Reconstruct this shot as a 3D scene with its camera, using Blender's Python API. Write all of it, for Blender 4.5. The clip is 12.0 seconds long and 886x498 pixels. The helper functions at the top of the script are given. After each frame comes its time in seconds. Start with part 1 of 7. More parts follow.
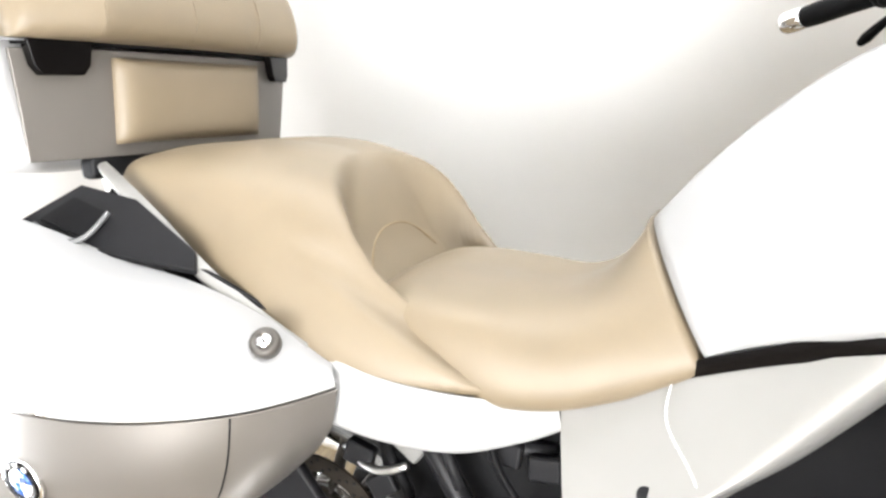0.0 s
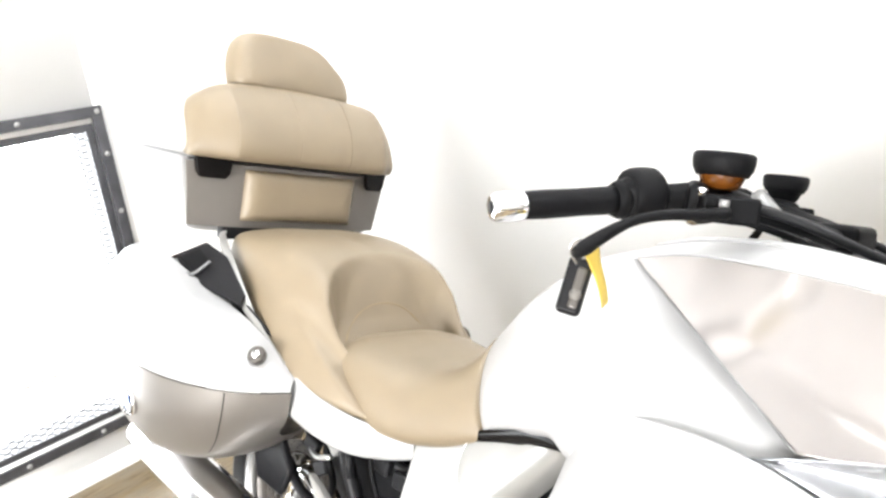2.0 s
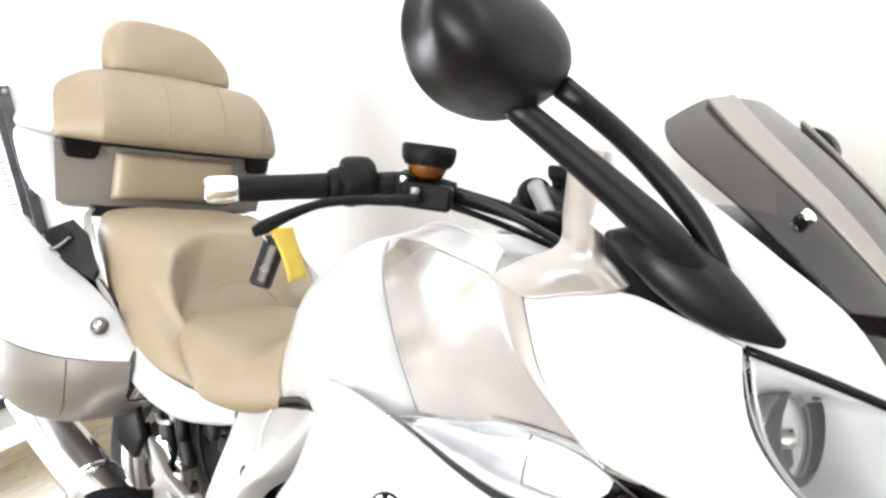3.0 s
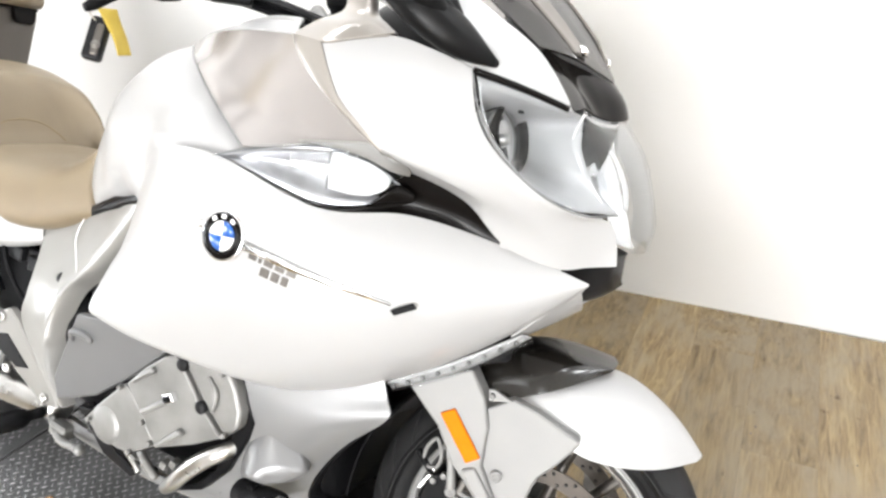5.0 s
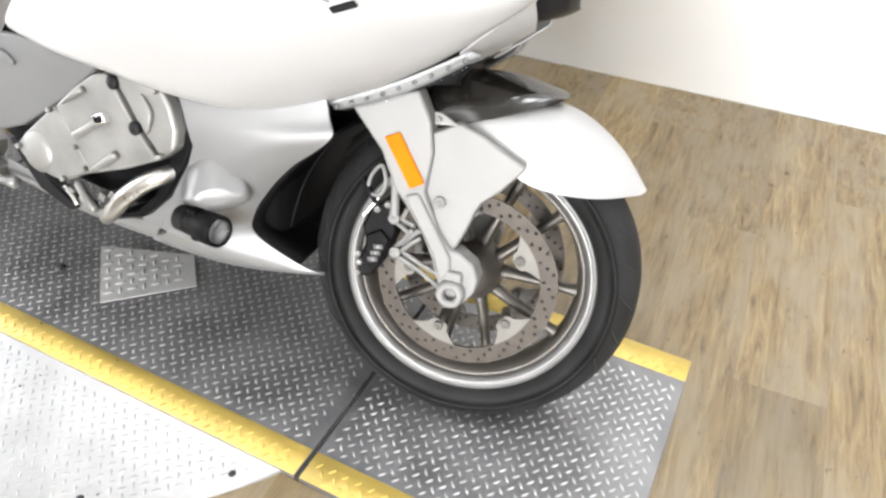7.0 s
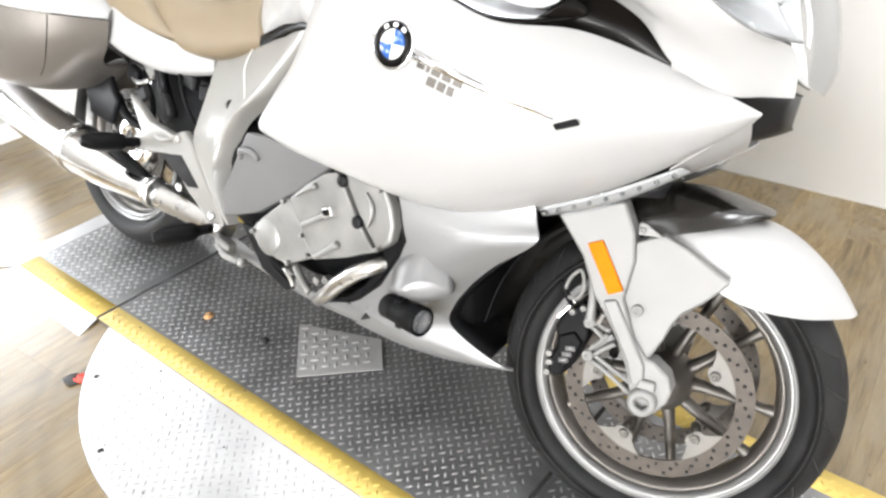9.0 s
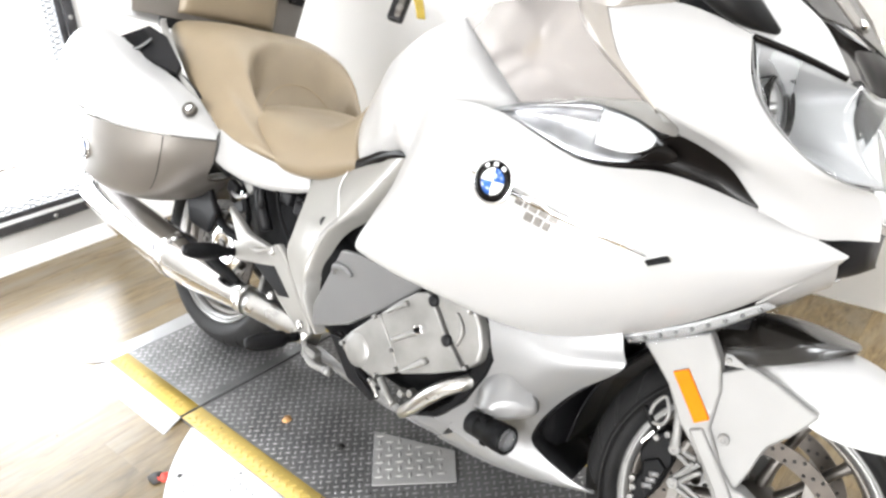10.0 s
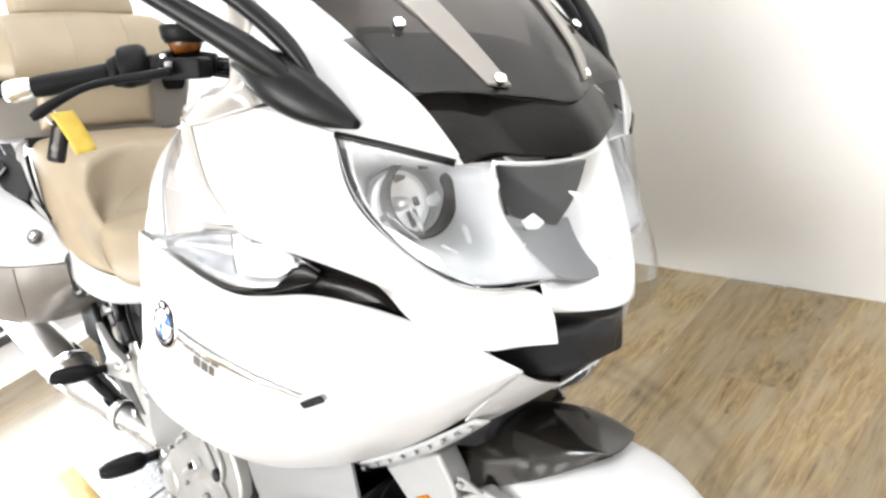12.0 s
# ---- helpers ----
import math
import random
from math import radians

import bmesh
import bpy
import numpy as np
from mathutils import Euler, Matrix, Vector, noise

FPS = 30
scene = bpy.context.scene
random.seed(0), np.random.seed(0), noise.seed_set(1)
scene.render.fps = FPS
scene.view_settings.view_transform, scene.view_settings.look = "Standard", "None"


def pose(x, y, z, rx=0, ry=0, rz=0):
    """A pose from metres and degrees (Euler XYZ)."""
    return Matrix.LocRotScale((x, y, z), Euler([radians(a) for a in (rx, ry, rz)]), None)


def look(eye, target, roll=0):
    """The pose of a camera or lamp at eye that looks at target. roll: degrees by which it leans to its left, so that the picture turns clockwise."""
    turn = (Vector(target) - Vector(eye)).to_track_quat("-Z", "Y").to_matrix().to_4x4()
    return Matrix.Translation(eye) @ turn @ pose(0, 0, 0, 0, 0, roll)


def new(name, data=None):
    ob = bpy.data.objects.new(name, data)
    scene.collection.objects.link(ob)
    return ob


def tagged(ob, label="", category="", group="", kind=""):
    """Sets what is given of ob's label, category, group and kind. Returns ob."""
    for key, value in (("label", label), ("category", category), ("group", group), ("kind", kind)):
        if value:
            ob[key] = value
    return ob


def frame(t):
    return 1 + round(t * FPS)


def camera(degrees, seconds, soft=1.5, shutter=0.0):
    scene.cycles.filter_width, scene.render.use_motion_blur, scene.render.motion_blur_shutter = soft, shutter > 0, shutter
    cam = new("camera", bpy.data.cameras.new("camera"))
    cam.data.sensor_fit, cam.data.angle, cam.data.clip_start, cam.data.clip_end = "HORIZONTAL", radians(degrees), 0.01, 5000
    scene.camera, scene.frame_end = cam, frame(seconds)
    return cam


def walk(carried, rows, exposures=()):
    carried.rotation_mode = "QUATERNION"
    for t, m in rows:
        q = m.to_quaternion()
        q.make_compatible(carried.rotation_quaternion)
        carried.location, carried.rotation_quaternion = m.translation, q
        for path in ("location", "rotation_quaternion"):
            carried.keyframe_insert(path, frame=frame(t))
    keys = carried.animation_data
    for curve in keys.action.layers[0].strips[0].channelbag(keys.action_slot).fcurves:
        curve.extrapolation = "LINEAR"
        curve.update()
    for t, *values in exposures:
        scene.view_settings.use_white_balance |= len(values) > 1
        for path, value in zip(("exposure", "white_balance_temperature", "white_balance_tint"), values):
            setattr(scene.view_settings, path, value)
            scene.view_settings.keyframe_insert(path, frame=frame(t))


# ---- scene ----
from mathutils.bvhtree import BVHTree

cam = camera(61.4, 12.0, 2.6)
PATH = [
    (0, (-0.0780, -0.6390, 1.2600), (-0.9430, 0.9380, 0.3850), -11.20),
    (0.5, (0.0925, -0.6520, 1.3320), (-1.0810, 0.7860, 0.5890), -11.20),
    (1, (0.2935, -0.5600, 1.3620), (-1.1870, 0.6030, 0.6890), -10.40),
    (1.5, (0.4700, -0.6280, 1.3960), (-1.0450, 0.5390, 0.8100), -10.10),
    (2, (0.6640, -0.6950, 1.4320), (-0.7630, 0.5680, 0.8250), -6.60),
    (2.5, (0.8610, -0.5990, 1.4390), (-0.5890, 0.6390, 0.8400), -4.50),
    (3, (0.9860, -0.4930, 1.4200), (-0.4340, 0.7580, 0.7740), -5.50),
    (3.2, (1.0225, -0.4985, 1.4280), (-0.3440, 0.8110, 0.7820), -6.45),
    (4.8, (1.1906, -0.7607, 1.3598), (0.1956, 0.7757, 0.5539), -2.95),
    (5, (1.1737, -0.7900, 1.3260), (0.2736, 0.7575, 0.4343), -1.10),
    (5.5, (1.1892, -0.7755, 1.2769), (0.3549, 0.6744, 0.1806), -1.42),
    (6, (1.2051, -0.7789, 1.2274), (0.4140, 0.6298, 0.0485), 0.33),
    (6.5, (1.2231, -0.7868, 1.1878), (0.5093, 0.5958, -0.0687), 2.14),
    (6.7, (1.2239, -0.7994, 1.1818), (0.5385, 0.5589, -0.1163), 2.26),
    (8.3, (1.2286, -0.8382, 1.1661), (0.3488, 0.5091, -0.0217), 1.17),
    (8.5, (1.2125, -0.8467, 1.1810), (0.2743, 0.4816, 0.0168), 0.32),
    (9, (1.1716, -0.8904, 1.2153), (0.0753, 0.3759, 0.1224), -1.82),
    (9.5, (1.1505, -0.9279, 1.2616), (-0.0613, 0.3336, 0.2919), -2.56),
    (10, (1.1421, -0.9662, 1.2925), (-0.1278, 0.3127, 0.4254), -2.02),
    (10.5, (1.1816, -0.9042, 1.2954), (0.0064, 0.4409, 0.3958), -5.22),
    (11, (1.2905, -0.6653, 1.3078), (0.0814, 0.6135, 0.3578), -10.88),
    (11.5, (1.4163, -0.4475, 1.3424), (0.0116, 0.7103, 0.5139), -11.97),
    (12, (1.4525, -0.3249, 1.3137), (-0.0316, 0.7129, 0.4651), -16.76),
]
walk(cam, [(t, look(eye, target, roll)) for t, eye, target, roll in PATH], [(0.0, 0.05), (1.0, 0.07), (2.0, 0.03), (3.0, -0.14), (5.0, -0.34), (6.5, -0.26), (8.5, -0.27), (10.0, -0.26), (11.0, -0.06), (12.0, 0.06)])

# ---- light ----
world = bpy.data.worlds.new("world")
scene.world = world
world.use_nodes = True
world.node_tree.nodes["Background"].inputs[0].default_value = (0.9, 0.95, 1.0, 1)
world.node_tree.nodes["Background"].inputs[1].default_value = 0.6


# ---- small tools ----
def node_mat(name, color, rough=0.5, metal=0.0, coat=0.0, bump=0.0, bump_scale=200.0, vary=0.0, vary_scale=6.0, spec=0.5, dirt=None, rough_vary=0.0):
    """A procedural surface: base colour with two scales of variation, fine relief, optional clear coat and stains."""
    m = bpy.data.materials.new(name)
    m.use_nodes = True
    nt = m.node_tree
    b = nt.nodes["Principled BSDF"]
    b.inputs["Base Color"].default_value = (*color, 1)
    b.inputs["Roughness"].default_value = rough
    b.inputs["Metallic"].default_value = metal
    b.inputs["Coat Weight"].default_value = coat
    b.inputs["Coat Roughness"].default_value = 0.04
    b.inputs["Specular IOR Level"].default_value = spec
    tc = nt.nodes.new("ShaderNodeTexCoord")
    if vary > 0 or dirt:
        n = nt.nodes.new("ShaderNodeTexNoise")
        n.inputs["Scale"].default_value = vary_scale
        n.inputs["Detail"].default_value = 8
        nt.links.new(tc.outputs["Object"], n.inputs["Vector"])
        ramp = nt.nodes.new("ShaderNodeValToRGB")
        lo = [max(0, c * (1 - vary)) for c in (dirt or color)]
        hi = [min(1, c * (1 + vary)) for c in color]
        ramp.color_ramp.elements[0].position, ramp.color_ramp.elements[1].position = 0.3, 0.7
        ramp.color_ramp.elements[0].color = (*lo, 1)
        ramp.color_ramp.elements[1].color = (*hi, 1)
        nt.links.new(n.outputs["Fac"], ramp.inputs["Fac"])
        nt.links.new(ramp.outputs["Color"], b.inputs["Base Color"])
        if rough_vary:
            mr = nt.nodes.new("ShaderNodeMapRange")
            mr.inputs["To Min"].default_value = max(0.02, rough - rough_vary)
            mr.inputs["To Max"].default_value = min(1, rough + rough_vary)
            nt.links.new(n.outputs["Fac"], mr.inputs["Value"])
            nt.links.new(mr.outputs["Result"], b.inputs["Roughness"])
    if bump > 0:
        n2 = nt.nodes.new("ShaderNodeTexNoise")
        n2.inputs["Scale"].default_value = bump_scale
        n2.inputs["Detail"].default_value = 4
        nt.links.new(tc.outputs["Object"], n2.inputs["Vector"])
        bp = nt.nodes.new("ShaderNodeBump")
        bp.inputs["Strength"].default_value = bump
        bp.inputs["Distance"].default_value = 0.001
        nt.links.new(n2.outputs["Fac"], bp.inputs["Height"])
        nt.links.new(bp.outputs["Normal"], b.inputs["Normal"])
    return m


def crv(pts, n):
    """n points along a smooth curve through pts."""
    p = np.array(pts, float)
    if len(p) == 2:
        return p[0] + np.linspace(0, 1, n)[:, None] * (p[1] - p[0])
    d = np.maximum(np.linalg.norm(np.diff(p, axis=0), axis=1), 1e-6) ** 0.5
    k = np.r_[0, np.cumsum(d)]
    m = np.empty_like(p)
    s = np.diff(p, axis=0) / d[:, None]
    m[1:-1] = (s[:-1] * d[1:, None] + s[1:] * d[:-1, None]) / (d[:-1] + d[1:])[:, None]
    m[0], m[-1] = 1.5 * s[0] - 0.5 * m[1], 1.5 * s[-1] - 0.5 * m[-2]
    u = np.linspace(0, k[-1], n)
    i = np.clip(np.searchsorted(k, u, "right") - 1, 0, len(p) - 2)
    h = d[i]
    t = ((u - k[i]) / h)[:, None]
    h = h[:, None]
    return (2 * t**3 - 3 * t**2 + 1) * p[i] + (t**3 - 2 * t**2 + t) * h * m[i] + (-2 * t**3 + 3 * t**2) * p[i + 1] + (t**3 - t**2) * h * m[i + 1]


def loft_grid(curves, nu, nv, side=1):
    c = np.array([crv(k, nv) for k in curves])
    g = np.array([crv(c[:, j], nu) for j in range(nv)])
    g[:, :, 1] *= side
    return g


def mesh_object(name, verts, faces, material, parent=None, label="", smooth=True):
    me = bpy.data.meshes.new(name)
    me.from_pydata([tuple(v) for v in verts], [], faces)
    me.update()
    if smooth:
        me.polygons.foreach_set("use_smooth", [True] * len(me.polygons))
    for m in material if isinstance(material, (list, tuple)) else [material]:
        me.materials.append(m)
    ob = new(name, me)
    ob.parent = parent
    if label:
        ob["label"] = label
    return ob


def part(name, bm, material, parent, label="", smooth=True, fix=True):
    """One bmesh as one mesh object under a thing or a part."""
    if fix:
        bmesh.ops.recalc_face_normals(bm, faces=bm.faces)
    me = bpy.data.meshes.new(name)
    bm.to_mesh(me)
    bm.free()
    me.polygons.foreach_set("use_smooth", [smooth] * len(me.polygons))
    for m in material if isinstance(material, (list, tuple)) else [material]:
        me.materials.append(m)
    ob = new(name, me)
    ob.parent = parent
    if label:
        ob["label"] = label
    return ob


def softened(ob, width=0.003, segments=2, angle=40):
    b = ob.modifiers.new("bevel", "BEVEL")
    b.width, b.segments, b.limit_method, b.angle_limit = width, segments, "ANGLE", radians(angle)
    b.harden_normals = True
    return ob


def sheet(name, curves, material, parent, thick=0.004, nu=14, nv=24, label="", side=1, edge=0.0018, close=False):
    """A shell panel lofted through curves; it grows inwards from the outer face."""
    g = loft_grid(curves, nu, nv, side)
    nv_, nu_ = g.shape[:2]
    nrm = np.cross(g[1:, :-1] - g[:-1, :-1], g[:-1, 1:] - g[:-1, :-1]).reshape(-1, 3).sum(0)
    cy = g[:, :, 1].mean()
    out = nrm[1] * cy if abs(cy) > 0.08 else nrm[0] * 0.6 + nrm[2]
    f = []
    for i in range(nv_ if close else nv_ - 1):
        for j in range(nu_ - 1):
            a, b = i * nu_ + j, ((i + 1) % nv_) * nu_ + j
            q = (a, b, b + 1, a + 1)
            f.append(q if out > 0 else q[::-1])
    ob = mesh_object(name, g.reshape(-1, 3), f, material, parent, label)
    if thick:
        s = ob.modifiers.new("solid", "SOLIDIFY")
        s.thickness, s.offset = thick, -1
        if edge:
            softened(ob, edge, 2, 50)
    return ob


def solid_loft(name, rings, material, parent, nu=20, nv=32, label="", side=1, power=None):
    """A closed body lofted through closed section rings (each a list of points in order), capped at both ends."""
    r = [crv(list(k) + [k[0]], nv + 1)[:-1] for k in rings]
    g = np.array([crv([k[j] for k in r], nu) for j in range(nv)])
    g[:, :, 1] *= side
    v = [g[j, i] for i in range(nu) for j in range(nv)]
    f = []
    for i in range(nu - 1):
        for j in range(nv):
            a, b = i * nv + j, i * nv + (j + 1) % nv
            f.append((a, b, b + nv, a + nv))
    f.append(tuple(range(nv))[::-1])
    f.append(tuple(range((nu - 1) * nv, nu * nv)))
    bm = bmesh.new()
    bv = [bm.verts.new(p) for p in v]
    for q in f:
        bm.faces.new([bv[k] for k in q])
    return part(name, bm, material, parent, label)


def add_tube(bm, pts, radius, n=12, steps=None, cap=True):
    """A tube along a smooth path; radius is a number or one per point."""
    p = crv(pts, steps or max(2, 6 * (len(pts) - 1))) if len(pts) > 2 else np.array(pts, float)
    if np.isscalar(radius):
        rad = np.full(len(p), float(radius))
    else:
        rad = np.interp(np.linspace(0, 1, len(p)), np.linspace(0, 1, len(radius)), radius)
    t = np.gradient(p, axis=0)
    t /= np.maximum(np.linalg.norm(t, axis=1), 1e-9)[:, None]
    ref = Vector((0, 0, 1)) if abs(t[0][2]) < 0.9 else Vector((1, 0, 0))
    u = Vector(t[0]).cross(ref).normalized()
    rings = []
    for k in range(len(p)):
        d = Vector(t[k])
        u = (u - d * u.dot(d)).normalized()
        w = d.cross(u)
        rings.append([bm.verts.new(Vector(p[k]) + float(rad[k]) * (math.cos(a) * u + math.sin(a) * w)) for a in np.linspace(0, 2 * math.pi, n, endpoint=False)])
    for a, b in zip(rings, rings[1:]):
        for j in range(n):
            bm.faces.new((a[j], a[(j + 1) % n], b[(j + 1) % n], b[j]))
    if cap:
        bm.faces.new(rings[0][::-1])
        bm.faces.new(rings[-1])
    return bm


def tube(name, pts, radius, material, parent, label="", n=12, steps=None, edge=0.0):
    ob = part(name, add_tube(bmesh.new(), pts, radius, n, steps), material, parent, label)
    return softened(ob, edge) if edge else ob


def add_lathe(bm, profile, m=Matrix(), n=48, closed=False):
    """Turns a profile of (radius, along) round the local y axis."""
    rings = []
    for r, h in profile:
        rings.append([bm.verts.new(m @ Vector((r * math.cos(a), h, r * math.sin(a)))) for a in np.linspace(0, 2 * math.pi, n, endpoint=False)])
    pairs = list(zip(rings, rings[1:])) + ([(rings[-1], rings[0])] if closed else [])
    for a, b in pairs:
        for j in range(n):
            bm.faces.new((a[j], b[j], b[(j + 1) % n], a[(j + 1) % n]))
    if not closed:
        if profile[0][0] > 1e-4:
            bm.faces.new(rings[0])
        if profile[-1][0] > 1e-4:
            bm.faces.new(rings[-1][::-1])
    bmesh.ops.remove_doubles(bm, verts=bm.verts, dist=1e-6)
    return bm


def lathe(name, profile, material, parent, m=Matrix(), n=48, label="", closed=False, edge=0.0):
    ob = part(name, add_lathe(bmesh.new(), profile, m, n, closed), material, parent, label)
    return softened(ob, edge) if edge else ob


def add_box(bm, size, m=Matrix()):
    r = bmesh.ops.create_cube(bm, size=1)
    bmesh.ops.transform(bm, matrix=m @ Matrix.Diagonal((*size, 1)), verts=r["verts"])
    return bm


def box(name, size, m, material, parent=None, label="", edge=0.003, segments=2):
    ob = part(name, add_box(bmesh.new(), size, m), material, parent, label)
    return softened(ob, edge, segments) if edge else ob


def add_prism(bm, outline, normal, depth):
    """A flat plate from an outline of 3D points, thickened along normal by depth."""
    nrm = Vector(normal).normalized() * depth
    a = [bm.verts.new(Vector(p)) for p in outline]
    b = [bm.verts.new(Vector(p) + nrm) for p in outline]
    bm.faces.new(a[::-1])
    bm.faces.new(b)
    for i in range(len(a)):
        j = (i + 1) % len(a)
        bm.faces.new((a[i], a[j], b[j], b[i]))
    return bm


def prism(name, outline, normal, depth, material, parent, label="", edge=0.002):
    ob = part(name, add_prism(bmesh.new(), outline, normal, depth), material, parent, label, smooth=bool(edge))
    return softened(ob, edge) if edge else ob


def thing(name, m, label, category, group=""):
    e = new(name)
    e.empty_display_size = 0.1
    e.matrix_world = m
    return tagged(e, label, category, group)


def ring(x, pts):
    """A section across the body at x from right-half (y, z) pairs, mirrored to the left."""
    half = [(x, y, z) for y, z in pts]
    return half + [(x, -y, z) for x, y, z in half[::-1] if abs(y) > 1e-4]


def slant(x, k, pts):
    """A section like ring, leaning forward towards its foot by k for each metre below its top."""
    top = pts[0][1]
    half = [(x + k * (top - z), y, z) for y, z in pts]
    return half + [(a, -y, z) for a, y, z in half[::-1] if abs(y) > 1e-4]


def skin(ob, pts, lift=0.001):
    """Lays (x, z) points on the outer face of a panel, lift metres proud of it, on the panel's own side."""
    v = np.array([q.co for q in ob.data.vertices])
    out = []
    for x, z in pts:
        d = (v[:, 0] - x) ** 2 + (v[:, 2] - z) ** 2
        near = np.argsort(d)[:24]
        near = near[np.abs(v[near, 1]) > np.abs(v[near, 1]).max() - 0.03]
        a = np.c_[np.ones(len(near)), v[near, 0] - x, v[near, 2] - z] / (np.sqrt(d[near]) + 0.002)[:, None]
        y = float(np.linalg.lstsq(a, v[near, 1] / (np.sqrt(d[near]) + 0.002), rcond=None)[0][0])
        out.append((x, y + (lift if y > 0 else -lift), z))
    return out


# ---- materials ----
PAINT = node_mat("pearl_white_paint", (0.31, 0.309, 0.308), 0.3, 0.0, 0.15, 0.02, 900, 0.015, 3, 0.3)
SILVER = node_mat("satin_silver_paint", (0.13, 0.119, 0.107), 0.42, 0.35, 0.1, 0.03, 700, 0.03, 5)
GREY = node_mat("light_grey_paint", (0.155, 0.156, 0.159), 0.38, 0.25, 0.2, 0.02, 700, 0.02, 5)
LEATHER = node_mat("beige_leather", (0.163, 0.128, 0.083), 0.46, 0.0, 0.0, 0.35, 650, 0.06, 9)
LEATHER_DARK = node_mat("beige_suede_leather", (0.20, 0.15, 0.085), 0.75, 0.0, 0.0, 0.4, 500, 0.06, 12)
BLACK = node_mat("black_plastic", (0.0045, 0.0045, 0.005), 0.5, 0.0, 0.0, 0.25, 600, 0.2, 20, 0.07)
GLOSS_BLACK = node_mat("gloss_black_plastic", (0.004, 0.0034, 0.0032), 0.13, 0.0, 0.0, 0.0, 100, 0.1, 5, 0.08)
RUBBER = node_mat("tyre_rubber", (0.012, 0.012, 0.0125), 0.62, 0.0, 0.0, 0.3, 260, 0.35, 14, 0.2, rough_vary=0.12)
CHROME = node_mat("chrome", (0.85, 0.85, 0.86), 0.08, 1.0, 0.0, 0.0, 100, 0.03, 8)
ALU = node_mat("cast_aluminium", (0.2, 0.198, 0.193), 0.42, 0.4, 0.0, 0.25, 220, 0.16, 18, rough_vary=0.1)
RIM = node_mat("rim_grey", (0.075, 0.068, 0.061), 0.4, 0.5, 0.1, 0.05, 400, 0.1, 12)
RIM_LIP = node_mat("rim_lip_silver", (0.15, 0.15, 0.148), 0.34, 0.5, 0.2, 0.05, 400, 0.05, 12)
FORK = node_mat("fork_silver_paint", (0.185, 0.184, 0.181), 0.5, 0.15, 0.0, 0.03, 600, 0.05, 8, 0.25)
CROWN = node_mat("smoked_gloss_plastic", (0.008, 0.007, 0.006), 0.16, 0.0, 0.0, 0.0, 100, 0.1, 5, 0.6)
STEEL = node_mat("brushed_steel", (0.50, 0.495, 0.485), 0.3, 1.0, 0.0, 0.1, 500, 0.1, 22, rough_vary=0.1)
DISC = node_mat("disc_steel", (0.036, 0.029, 0.023), 0.46, 0.35, 0.0, 0.08, 900, 0.2, 30, 0.3)
CARRIER = node_mat("disc_carrier_alloy", (0.11, 0.104, 0.096), 0.46, 0.3, 0.0, 0.1, 500, 0.06, 30, 0.3)
AMBER = node_mat("amber_reflector", (0.50, 0.13, 0.0), 0.6, 0.0, 0.0, 0.2, 500, 0.05, 30, 0.08)
YELLOW = node_mat("yellow_paint", (0.43, 0.31, 0.072), 0.55, 0.0, 0.0, 0.3, 120, 0.14, 9, rough_vary=0.1)

# ---- room ----
ROOM = pose(0, 0, 0, 0, 0, 5)
FLOOR_Z = -0.012
WALL = node_mat("white_wall_paint", (0.89, 0.887, 0.88), 0.7, 0, 0, 0.15, 70, 0.025, 1.3)
CEIL = node_mat("ceiling_paint", (0.85, 0.85, 0.845), 0.9, 0, 0, 0.1, 60, 0.03, 2)
SLAB = node_mat("floor_slab", (0.06, 0.05, 0.04), 0.9, 0, 0, 0.2, 40, 0.2, 5)


